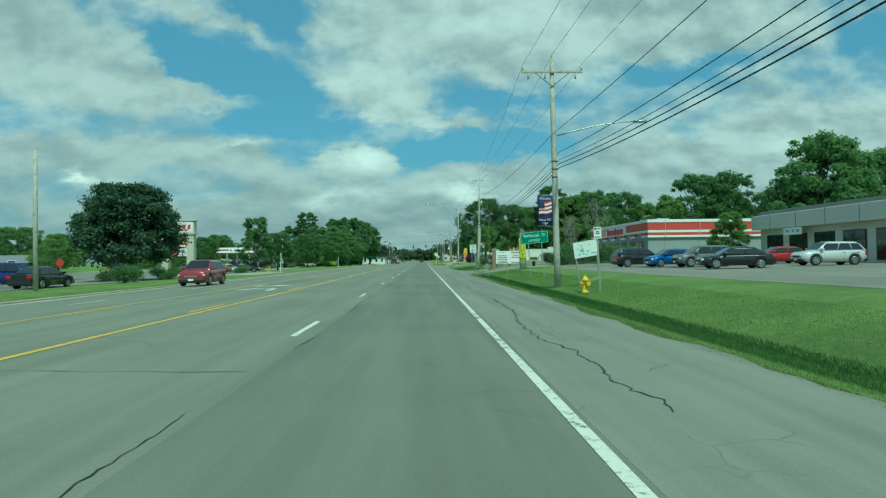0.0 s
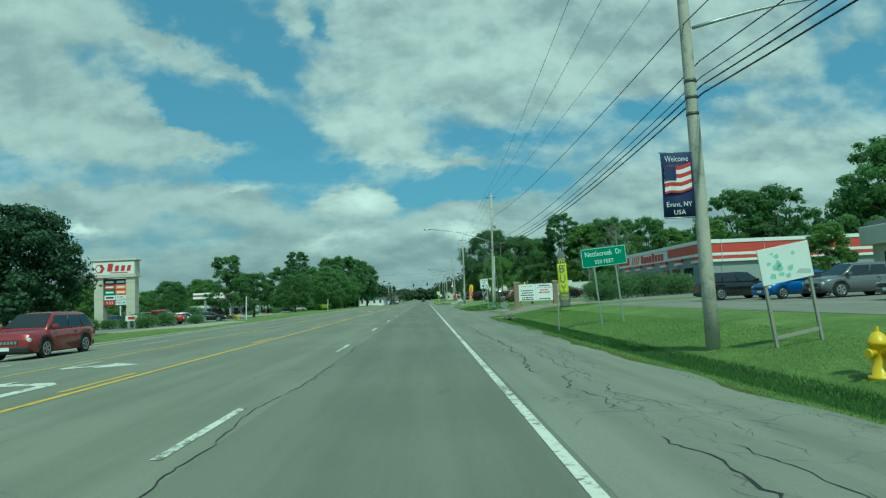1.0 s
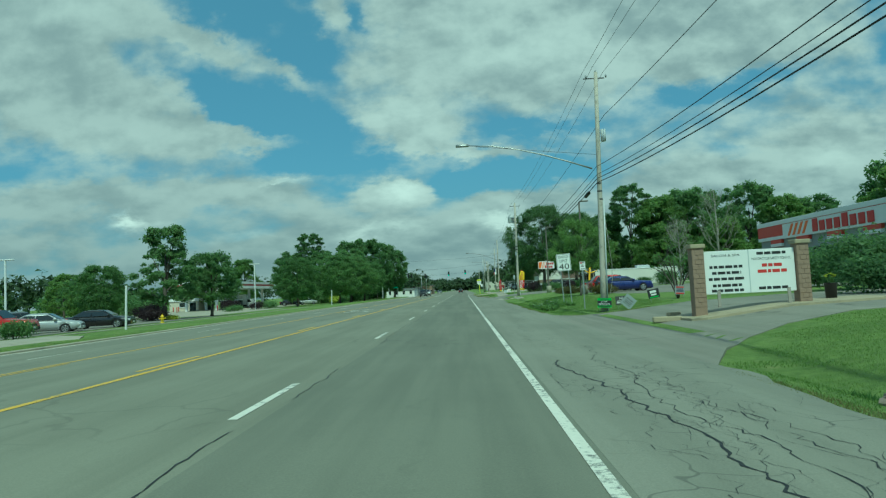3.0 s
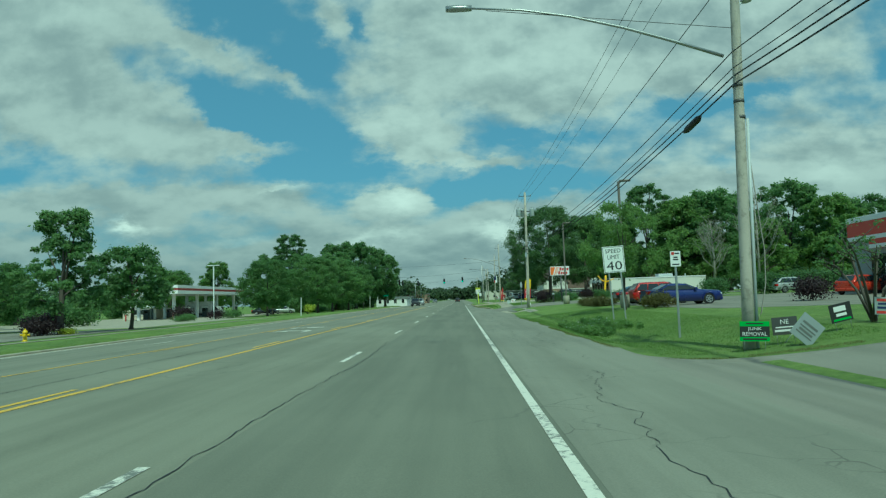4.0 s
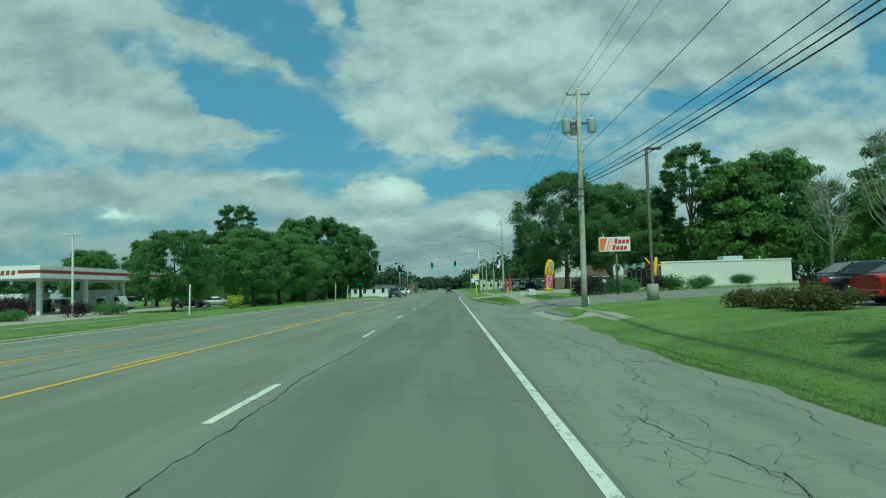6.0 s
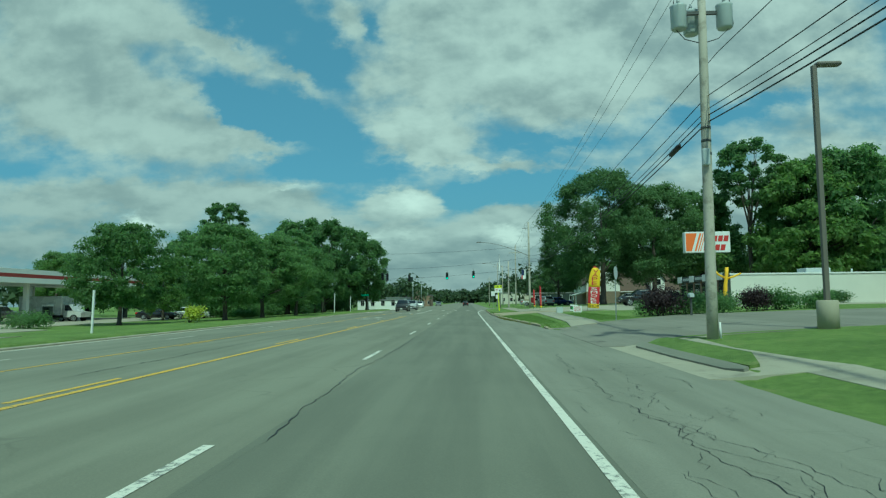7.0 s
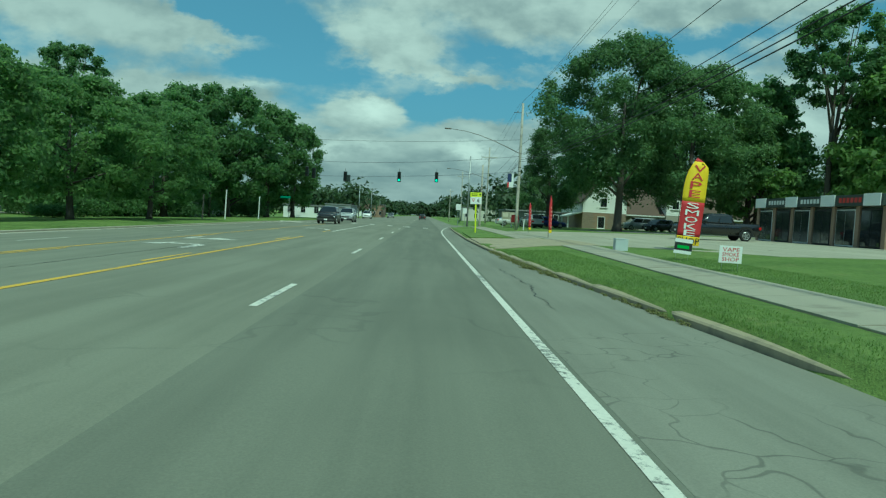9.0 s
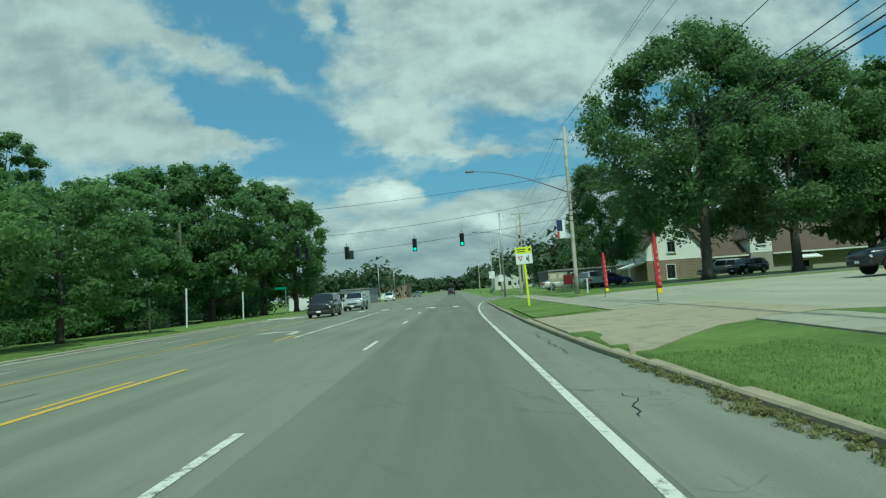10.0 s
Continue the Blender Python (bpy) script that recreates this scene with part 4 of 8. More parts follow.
ROUND.matrix_basis = pose(-27.8, 125.3, -0.25, 0, 0, 0)

for x, y, sc, turn, tall in ((-43, 130, 0.62, 80, 1.1), (-31, 175.4, 0.80, 10, 1.16), (-24.6, 183.4, 0.98, 100, 1.0), (-24.2, 194, 1.0, 200, 0.98), (-72, 232, 1.1, 50, 1.05), (-22.5, 203, 0.92, 300, 0.98)):
    plant(MAPLE, x, y, sc, turn, tall)
for x, y, sc, turn, tall in ((-29, 222, 0.95, 0, 0.85), (-23.5, 246, 0.92, 130, 1.06), (-34, 212, 0.80, 70, 0.95), (-26.5, 237, 0.95, 220, 1.08), (-20.5, 250, 0.78, 90, 1.1), (-44, 222, 0.9, 250, 0.9), (56, 215, 1.25, 20, 1.08), (57.5, 184, 1.1, 110, 1.02), (63, 224, 1.3, 200, 1.05), (68, 180, 1.0, 310, 0.9), (80, 170, 1.1, 45, 0.95), (40, 268, 1.2, 75, 1.08), (66, 106, 1.2, 100, 1.02), (72, 112, 1.2, 12, 1.0), (54, 128, 1.0, 70, 1.0), (80, 115, 1.15, 33, 1.0), (91, 120, 1.25, 190, 1.0), (60, 126, 1.0, 250, 1.0), (38, 226, 1.0, 140, 1.1)):
    plant(WOOD_A, x, y, sc, turn, tall)
for x, y, sc, turn, tall in ((52, 216, 1.35, 90, 1.05), (39, 226, 1.0, 200, 1.0), (60, 176, 1.0, 300, 1.0), (49, 175, 0.85, 30, 0.9), (-58, 226, 0.85, 100, 1.0), (-69.5, 226, 0.66, 40, 1.0), (-35, 192, 0.42, 100, 1.0), (34.2, 72, 0.40, 20, 0.95), (46.5, 122, 0.8, 60, 0.95), (-66, 120, 0.6, 10, 0.8), (-80, 145, 0.7, 110, 0.8), (-60, 150, 0.5, 60, 0.8), (-57, 128, 0.5, 20, 0.8), (-70, 108, 0.55, 140, 0.8), (-52, 142, 0.42, 80, 0.9), (-90, 200, 0.8, 200, 0.8)):
    plant(WOOD_B, x, y, sc, turn, tall)
for x, y, sc, turn, tall in ((29.5, 223, 0.92, 60, 0.98), (16.4, 238, 0.58, 170, 1.1)):
    plant(OAK, x, y, sc, turn, tall)
for x, y, sc, turn, tall in ((-39.3, 222, 0.93, 70, 1.0),):
    plant(TALL, x, y, sc, turn, tall)
for x, y, sc, turn in ((-70, 205, 0.9, 30), (-79, 212, 0.85, 80), (-88, 218, 0.95, 140), (-96, 212, 0.9, 200), (-84, 206, 0.7, 10), (-104, 222, 1.0, 60)):
    plant(ROUND, x, y, sc, turn, 0.9)
plant(LOCUST, -38.6, 70, 0.8, 50, 0.82, label="small light green tree beside the dark maple")


def dead_tree(x, y, h, seed):
    """A bare pale tree: trunk and forking branches."""
    r = random.Random(seed)
    t = thing("dead_tree", "bare pale dead tree at the wood's edge", "tree", pose(x, y, land_z(x, y) - 0.1))
    s = Shape()
    s.tube([(0, 0, 0), (0.15, 0.1, h * 0.5), (-0.1, 0, h)], [0.2, 0.13, 0.03], 7)
    for i in range(26):
        z = h * r.uniform(0.22, 0.92)
        a, ln = r.uniform(0, 6.28), (h - z) * r.uniform(0.35, 0.62) + 0.6
        e = Vector((math.cos(a) * ln * 0.62, math.sin(a) * ln * 0.62, z + ln * 0.95))
        m = Vector((math.cos(a) * ln * 0.42, math.sin(a) * ln * 0.42, z + ln * 0.42))
        s.tube([(0.1, 0, z), m, e], [0.06, 0.042, 0.012], 5)
        for j in range(7):
            q = m.lerp(e, r.random())
            tip = q + Vector((r.uniform(-1.2, 1.2), r.uniform(-1.2, 1.2), r.uniform(0.4, 1.6)))
            s.tube([q, tip], [0.02, 0.006], 4)
            s.tube([q.lerp(tip, 0.5), q.lerp(tip, 0.5) + Vector((r.uniform(-0.6, 0.6), r.uniform(-0.6, 0.6), r.uniform(0.2, 0.8)))], [0.012, 0.005], 4)
    part("bough", s, PALE_BARK, t)


def bare_shrub_tree(x, y, seed):
    """A small dark twisted tree with a few leaves left."""
    r = random.Random(seed)
    t = thing("small_tree", "small dark twisted tree, nearly bare, on the lawn", "tree", pose(x, y, land_z(x, y) - 0.05))
    s = Shape()
    ends = []
    for i in range(7):
        a = i * 0.9 + r.uniform(-0.3, 0.3)
        b = Vector((math.cos(a) * 0.35, math.sin(a) * 0.35, r.uniform(0.7, 1.1)))
        e = Vector((math.cos(a) * r.uniform(1.0, 1.9), math.sin(a) * r.uniform(1.0, 1.9), r.uniform(1.7, 3.0)))
        s.tube([(0, 0, 0), b, b.lerp(e, 0.5) + Vector((0, 0, 0.2)), e], [0.05, 0.038, 0.026, 0.009], 6)
        for j in range(6):
            q = b.lerp(e, r.uniform(0.3, 1.0))
            f = q + Vector((r.uniform(-0.6, 0.6), r.uniform(-0.6, 0.6), r.uniform(0.1, 0.6)))
            s.tube([q, f], [0.018, 0.006], 4)
            ends.append((f.x, f.y, f.z, 0.18, 0.18, 0.14))
    part("trunk", s, BARK, t)
    part("crown", leaf_cloud("crown", ends, 700, 0.05, seed), LEAF, t)


bare_shrub_tree(11.5, 88.2, 61)
dead_tree(45.5, 170, 16, 3)
dead_tree(38.0, 168, 11, 4)


def make_bush(name, label, w, d, h, seed, leaves, leaf, mat, corners=4):
    r = random.Random(seed)
    b = thing(name, label, "bush")
    lobes = []
    for i in range(max(6, int(w * d * 3))):
        s = h * r.uniform(0.28, 0.45)
        lobes.append((r.uniform(-1, 1) * (w / 2 - s * 0.7), r.uniform(-1, 1) * (d / 2 - s * 0.7), max(s * 0.75, r.uniform(0.3, 0.8) * (h - s * 0.6)), s * 1.15, s * 1.15, s))
    st = Shape()
    for i in range(5):
        st.tube([(0, 0, -0.1), (r.uniform(-0.3, 0.3) * w, r.uniform(-0.3, 0.3) * d, h * 0.6)], [0.03, 0.01], 5)
    part("stem", st, BARK, b)
    part("foliage", leaf_cloud("foliage", lobes, leaves, leaf, seed, corners), mat, b)
    return b


HEDGE = make_bush("bush", "clipped round dark green bush on the verge", 2.2, 2.0, 1.45, 31, 2600, 0.075, LEAF)
HEDGE.matrix_basis = pose(-22.6, 50, -0.1)
for x, y, sc in ((-28.4, 59.3, 0.80), (-26.9, 61.0, 0.85), (-24.6, 62, 0.65), (-23.4, 60.5, 0.6), (-24.5, 88.5, 0.8), (-27.5, 83.5, 1.0), (-29.6, 86.5, 1.15), (-31.2, 87.5, 0.9), (-33.5, 88.3, 0.85), (-35.6, 88.3, 0.95), (-27.8, 88.5, 1.1)):
    plant(HEDGE, x, y, sc, 37 * y)
WILD = make_bush("bush", "unclipped green bush by the car park", 4.2, 3.2, 2.8, 32, 6400, 0.085, LEAF_OAK, 3)
WILD.matrix_basis = pose(19.2, 84, 0.5)
for x, y, sc, t in ((23.5, 87.5, 1.0, 1.0), (27.5, 90, 1.05, 0.9), (30.2, 95, 0.9, 0.9), (16.5, 79, 0.75, 0.8), (25.5, 100, 1.1, 0.9), (21.0, 92, 0.9, 0.9), (30, 135, 1.0, 0.8), (34, 133, 1.1, 0.8), (38, 132, 1.0, 0.8), (26, 137, 0.8, 0.9), (22.5, 171, 0.5, 0.9), (31, 183.4, 0.6, 0.6), (36, 183.8, 0.7, 0.7), (-26.5, 222, 0.9, 0.8), (-28, 229, 1.2, 0.8), (-25, 242, 1.1, 0.8)):
    plant(WILD, x, y, sc, 51 * x, t)
UNDER = make_bush("bush", "dark tangled undergrowth beneath the trees", 7.0, 4.0, 3.4, 37, 5000, 0.15, LEAF, 3)
UNDER.matrix_basis = pose(-33, 205, -0.35)
for x, y, sc, t in ((-30.5, 213, 0.8, 0.9), (-31, 219, 1.0, 1.0), (-34, 226, 1.1, 1.0), (-33, 236, 1.1, 1.0), (-38, 212, 1.1, 1.1), (-30, 207, 0.6, 0.9), (-27, 250, 1.0, 0.9), (-37, 230, 1.2, 1.2), (-43, 224, 1.3, 1.2), (-30, 246, 1.1, 1.0), (-39, 219, 1.1, 1.3), (-28, 199, 0.5, 0.7), (-46, 234, 1.3, 1.3), (-47, 148, 0.9, 0.9), (-52, 154, 1.1, 1.0), (-60, 163, 1.2, 1.1), (-68, 170, 1.2, 1.1), (-76, 175, 1.2, 1.1), (-74, 209, 0.9, 0.8), (-82, 211, 1.0, 0.8), (-91, 214, 1.1, 0.8), (-100, 214, 1.1, 0.8)):
    plant(UNDER, x, y, sc, 67 * y, t)
RUSSET = make_bush("bush", "low bronze-green barberry bush on the lawn", 2.8, 1.8, 1.05, 33, 3000, 0.06, LEAF_RED)
RUSSET.matrix_basis = pose(12.2, 110.8, 0.42)
for x, y, sc in ((11.8, 123.2, 0.95), (11.5, 125.2, 0.85), (11.2, 127.2, 0.8)):
    plant(RUSSET, x, y, sc, 40 * x)
PLUM = make_bush("bush", "round dark purple-leaved bush", 2.3, 2.2, 1.75, 34, 2800, 0.07, LEAF_PURPLE)
PLUM.matrix_basis = pose(21.2, 109.5, 0.5)
for x, y, sc, t in ((11.2, 156.4, 1.15, 1.0), (17.2, 158.5, 0.9, 1.1), (-37.5, 158, 1.3, 1.1), (-33.5, 122, 1.4, 0.9), (-31, 118, 1.2, 0.8), (-35, 163, 1.1, 0.9)):
    plant(PLUM, x, y, sc, 33 * x, t)
BOX = make_bush("bush", "rounded dark green shrub beside the drive", 2.6, 2.2, 1.5, 35, 2800, 0.075, LEAF)
BOX.matrix_basis = pose(12.6, 156.8, 0.4)
for x, y, sc, t in ((14.6, 157.4, 1.0, 0.95), (19.2, 159.5, 1.0, 1.0), (21.8, 160, 0.9, 0.95), (11.5, 160, 0.8, 1.0), (-34.5, 168, 1.3, 0.8), (-36, 155, 1.1, 0.7)):
    plant(BOX, x, y, sc, 29 * x, t)
GOLD = make_bush("bush", "bright yellow-green spiky shrub on the grass", 1.9, 1.7, 1.3, 36, 1500, 0.10, LEAF_GOLD)
GOLD.matrix_basis = pose(-24.4, 174.6, -0.12)
GOLD.scale = (1.15, 1.15, 1.15)
plant(GOLD, -29.5, 118.5, 0.8, 40, 0.6)
plant(GOLD, -31.5, 90, 0.8, 80, 0.5)


def weeds(name, label, patches, seed, mat, height, count):
    """Loose blades and leaves over patches (x0, y0, x1, y1) of the land."""
    g = np.random.default_rng(seed)
    area = np.array([(p[2] - p[0]) * (p[3] - p[1]) for p in patches])
    pick = g.choice(len(patches), count, p=area / area.sum())
    pp = np.array(patches)[pick]
    x = pp[:, 0] + (pp[:, 2] - pp[:, 0]) * g.random(count)
    y = pp[:, 1] + (pp[:, 3] - pp[:, 1]) * g.random(count)
    z = np.array([land_z(a, b) for a, b in zip(x, y)])
    h = height * (0.4 + 0.9 * g.random(count))
    a = g.random(count) * 6.283
    w = 0.006 + 0.007 * g.random(count)
    lean = g.normal(scale=0.45, size=(count, 2)) * h[:, None]
    v = np.empty((count, 3, 3))
    v[:, 0] = np.stack([x - np.cos(a) * w, y - np.sin(a) * w, z - 0.01], 1)
    v[:, 1] = np.stack([x + np.cos(a) * w, y + np.sin(a) * w, z - 0.01], 1)
    v[:, 2] = np.stack([x + lean[:, 0], y + lean[:, 1], z + h], 1)
    me = bpy.data.meshes.new(name)
    me.vertices.add(count * 3)
    me.loops.add(count * 3)
    me.polygons.add(count)
    me.vertices.foreach_set("co", v.reshape(-1).astype(np.float32))
    me.loops.foreach_set("vertex_index", np.arange(count * 3, dtype=np.int32))
    me.polygons.foreach_set("loop_start", np.arange(0, count * 3, 3, dtype=np.int32))
    me.update(calc_edges=True)
    return tagged(part(name, me, mat), label, "grass", kind="stuff")


weeds("grass", "short green grass blades on the verge", [(4.4, 4, 9.5, 63), (4.6, 63, 9.5, 64.8), (6.0, 64.8, 12, 67), (7.2, 67, 13.5, 69), (9.0, 69, 13.5, 70.5), (4.9, 85.5, 10.5, 120), (4.4, 90, 4.9, 118), (3.95, 153, 5.1, 158), (3.3, 158, 5.2, 166), (2.95, 166, 5.4, 177), (6.7, 155, 9.5, 172)], 51, BLADE, 0.036, 240000)
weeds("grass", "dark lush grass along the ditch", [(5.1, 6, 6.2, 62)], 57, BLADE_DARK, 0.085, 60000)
weeds("grass", "dry olive grass along the asphalt edge", [(4.25, 4, 4.55, 63.6), (4.3, 88, 4.55, 116), (4.7, 84.4, 9.0, 84.75)], 52, GUTTER_WEED, 0.035, 26000)
r53 = random.Random(53)
lobes = []
for k in range(120):
    x, y, q = r53.uniform(5.2, 7.3), r53.uniform(95.5, 104.5), r53.uniform(0.08, 0.22)
    lobes.append((x, y, land_z(x, y) + q * 0.6, q * 1.2, q * 1.2, q))
tagged(part("weeds", leaf_cloud("weeds", lobes, 14000, 0.045, 53), LEAF_LIGHT), "leafy green weeds in the ditch", "weeds", kind="stuff")
tagged(part("weed_flowers", leaf_cloud("weed_flowers", [(a, b, c + f * 0.5, d, e, f) for a, b, c, d, e, f in lobes], 260, 0.022, 55), SIGN_WHITE), "tiny white weed flowers in the ditch", "weeds", kind="stuff")
lobes = []
for k in range(90):
    y, q = r53.uniform(159, 178), r53.uniform(0.02, 0.06)
    x = curve_steps(KERB_EAST, y) - 0.06 + r53.uniform(-0.05, 0.04)
    lobes.append((x, y, road_z(x) + q * 0.5, q * 1.5, q * 2.5, q))
for k in range(70):
    y, q = r53.betavariate(2.2, 1.6) * 13 + 164.5, r53.uniform(0.03, 0.085)
    x = curve_steps(KERB_EAST, y) - r53.betavariate(1.1, 2.2) * 0.42
    lobes.append((x, y, road_z(x) + q * 0.4, q * 1.6, q * 2.2, q))
tagged(part("weeds", leaf_cloud("weeds", lobes, 11000, 0.02, 54), GUTTER_WEED), "dry olive weeds in the gutter", "weeds", kind="stuff")


def far_woods():
    """The line of woods at the road's far end and behind the houses."""
    r = random.Random(77)
    lobes = []
    for x0, x1, y0, y1, h in ((-300, -60, 300, 420, 11), (-60, -20, 330, 460, 9), (16, 60, 300, 420, 12), (60, 300, 230, 330, 18), (-30, 30, 900, 1000, 15), (-120, -18, 520, 800, 12), (8, 120, 480, 800, 13), (-260, -95, 150, 260, 9), (90, 220, 60, 200, 15)):
        for i in range(46):
            x, y = r.uniform(x0, x1), r.uniform(y0, y1)
            s = h * r.uniform(0.28, 0.5)
            for j in range(3):
                lobes.append((x + r.uniform(-1, 1) * s, y + r.uniform(-1, 1) * s, r.uniform(0.25, 0.75) * h, s, s, s * 0.9))
    near = [q for q in lobes if q[1] < 480 and abs(q[0]) < 130]
    tagged(part("woods", leaf_cloud("woods", near, 52000, 0.66, 79, 3), LEAF_FAR), "dark green woods beyond the crossing", "woods", kind="stuff")
    me = leaf_cloud("woods", [q for q in lobes if q not in near], 50000, 1.45, 78, 3)
    return tagged(part("woods", me, LEAF_FAR), "distant dark green woods along the horizon", "woods", kind="stuff")


far_woods()


# ---- utility poles, lamps and wires ----
def pole_z(x, y):
    return land_z(x, y) - 0.05


def street_lamp_arm(pole, reach, z, rise, metal=STEEL):
    """A curved lamp arm with its head, on a pole at its origin, reaching along x."""
    pts = [(reach * k, 0, z + rise * math.sin(k * 1.5)) for k in (0.02, 0.2, 0.4, 0.6, 0.8, 1.0)]
    arm = part("lamp_arm", Shape().tube(pts, [0.045, 0.04, 0.035, 0.03, 0.028, 0.026], 7), metal, pole)
    sg = 1 if reach > 0 else -1
    e = pts[-1]
    s = Shape()
    s.rings([[(e[0] + sg * (0.65 * k - 0.05), w * wy, e[2] + h) for w, h in ((-1, -0.02), (-0.6, 0.07), (0.6, 0.07), (1, -0.02), (0.5, -0.06), (-0.5, -0.06))] for k, wy in ((0, 0.06), (0.25, 0.11), (0.7, 0.13), (1.0, 0.06))])
    part("lamp_head", s, metal, arm, "grey street lamp head")


def insulator(s, x, y, z, h=0.16):
    s.tube([(x, y, z), (x, y, z + h * 0.3), (x, y, z + h * 0.35), (x, y, z + h * 0.7), (x, y, z + h * 0.75), (x, y, z + h)], [0.03, 0.03, 0.055, 0.05, 0.035, 0.03], 8)


def utility_pole(x, y, height, label, lean=0.0, arm=None, pins=(), girth=1.0):
    """A wooden pole; arm: (z, half length) of a crossarm; pins: insulators (x, z)."""
    p = thing("utility_pole", label, "utility pole", pose(x, y, pole_z(x, y)), group="roadside poles")
    s = Shape()
    s.tube([(lean * k, 0, height * k) for k in (0, 0.15, 0.4, 0.7, 1.0)], [girth * q for q in (0.17, 0.16, 0.148, 0.13, 0.11)], 14)
    part("shaft", s, POLE_WOOD, p)
    for k in range(3):
        part("clamp", Shape().tube([(lean * 0.5, 0, 5.6 + 0.4 * k), (lean * 0.5, 0, 5.68 + 0.4 * k)], 0.150 * girth, 12), DARK_STEEL, p)
    if arm:
        z, half = arm
        a = part("crossarm", Shape().box(lean - half, -0.20, z - 0.06, lean + half, -0.11, z + 0.06, 0.012), POLE_WOOD, p)
        for sg in (-1, 1):
            part("brace", Shape().tube([(lean, -0.14, z - 0.75), (lean + sg * half * 0.55, -0.16, z - 0.07)], 0.018, 6), DARK_STEEL, p)
    for px, pz in pins:
        s = Shape()
        insulator(s, lean + px, -0.15 if arm and abs(px) > 0.05 else 0, pz)
        part("insulator", s, PORCELAIN, p)
    return p


P1 = utility_pole(6.68, 33.1, 11.75, "tall weathered wooden pole with crossarm and town banner", -0.15, (11.0, 1.56), ((-1.5, 11.05), (0, 11.72), (1.5, 11.05)))
street_lamp_arm(P1, 4.1, 7.75, 0.72)
for px in (-1.2, -0.35, 1.2):
    part("switch", Shape().tube([(px - 0.15, -0.2, 10.92), (px - 0.2, -0.24, 10.62)], [0.035, 0.05], 8), PORCELAIN, P1)
P2 = utility_pole(7.06, 85.8, 12.1, "weathered wooden pole with a long street lamp arm", 0.34, None, ((0, 12.05), (-0.5, 11.8), (0.5, 11.8)), 0.84)
street_lamp_arm(P2, -6.3, 7.15, 1.55)
part("lamp_stay", Shape().tube([(0.1, 0, 7.9), (-5.9, 0, 8.62)], 0.008, 5), WIRE, P2)
part("pin_arm", Shape().tube([(-0.3, 0, 11.78), (0.75, 0, 11.78)], 0.03, 7), DARK_STEEL, P2)
s = Shape()
s.tube([(0.52, 0, 8.55), (0.52, 0, 9.15)], 0.13, 12)
s.tube([(0.12, 0, 8.3), (0.5, 0, 8.6)], 0.025, 6)
part("fuse_can", s, CAN, P2, "small grey can on a bracket")
part("conduit", Shape().tube([(0.19, -0.03, 0.0), (0.33, -0.03, 5.6)], 0.04, 8), CAN, P2, "grey plastic conduit")
part("guy_wire", Shape().tube([(0.34, 0.0, 4.6), (0.44, 0.05, 3.6), (0.55, 0.05, 2.4), (0.52, 0.05, 1.6), (0.36, 0.03, 0.9), (0.26, 0.02, 0.75)], 0.013, 6), PALE_BARK, P2)

P3 = utility_pole(7.26, 138.0, 12.05, "weathered wooden pole carrying three grey transformers", 0.12, None, ((0, 12.0), (-0.6, 11.7), (0.6, 11.7)))
for px, py in ((-0.62, 0.0), (0.78, 0.0), (-0.1, 0.42)):
    s = Shape()
    s.tube([(px, py, 9.55), (px, py, 9.6), (px, py, 10.25), (px, py, 10.3), (px, py, 10.36)], [0.2, 0.24, 0.24, 0.26, 0.16], 16)
    can = part("transformer", s, CAN, P3, "grey transformer can")
    s = Shape()
    insulator(s, px, py, 10.35, 0.2)
    part("bushing", s, PORCELAIN, can)
part("transformer_bracket", Shape().box(-0.6, -0.05, 10.02, 0.76, 0.05, 10.12), DARK_STEEL, P3)
part("pin_arm", Shape().tube([(-0.5, 0, 11.68), (0.74, 0, 11.68)], 0.03, 7), DARK_STEEL, P3)
for sg, ex in ((-1, -0.75), (1, 0.95)):
    part("jumper_wire", Shape().tube([(ex, 0, 10.5), (ex * 1.1, 0, 9.7), (ex * 0.6, 0, 9.25), (0.08, 0, 9.1)], 0.014, 6), CABLE, P3)
part("meter_box", Shape().box(-0.16, -0.30, 5.25, 0.06, -0.15, 5.75, 0.02), CAN, P3)
part("ground_guard", Shape().tube([(0.22, -0.05, 0), (0.2, -0.05, 0.55)], 0.035, 7), TRIM, P3)
P5 = utility_pole(9.1, 216.0, 12.9, "wooden pole with a street lamp over the road", 0.0, None, ((0, 12.65), (-0.5, 12.0), (0.5, 11.6)))
street_lamp_arm(P5, -7.2, 7.8, 2.15, BRONZE)
part("pin_arm", Shape().tube([(-0.9, 0, 11.95), (0.1, 0, 11.95)], 0.03, 7), DARK_STEEL, P5)
P6 = utility_pole(10.9, 270, 14.0, "distant wooden pole with a crossarm", 0.1, (12.2, 1.5), ((-1.4, 12.3), (0, 14.0), (1.4, 12.3)))
street_lamp_arm(P6, -7.0, 8.2, 1.6, BRONZE)
P7 = utility_pole(9.5, 330, 13.5, "distant wooden pole by the road", 0.0, (12.2, 1.4), ((-1.3, 12.3), (0, 13.5)))
utility_pole(7.6, 243, 9.5, "plain wooden pole near the traffic lights", 0.05)
utility_pole(9.5, 300, 11, "distant plain wooden pole", -0.1)
utility_pole(8.5, 390, 12, "far wooden pole by the road", 0.1, (11.2, 1.3))
P0 = utility_pole(6.4, -20, 12, "wooden pole behind the start of the street", 0.0, (11.0, 1.5), ((-1.5, 11.05), (0, 12)))
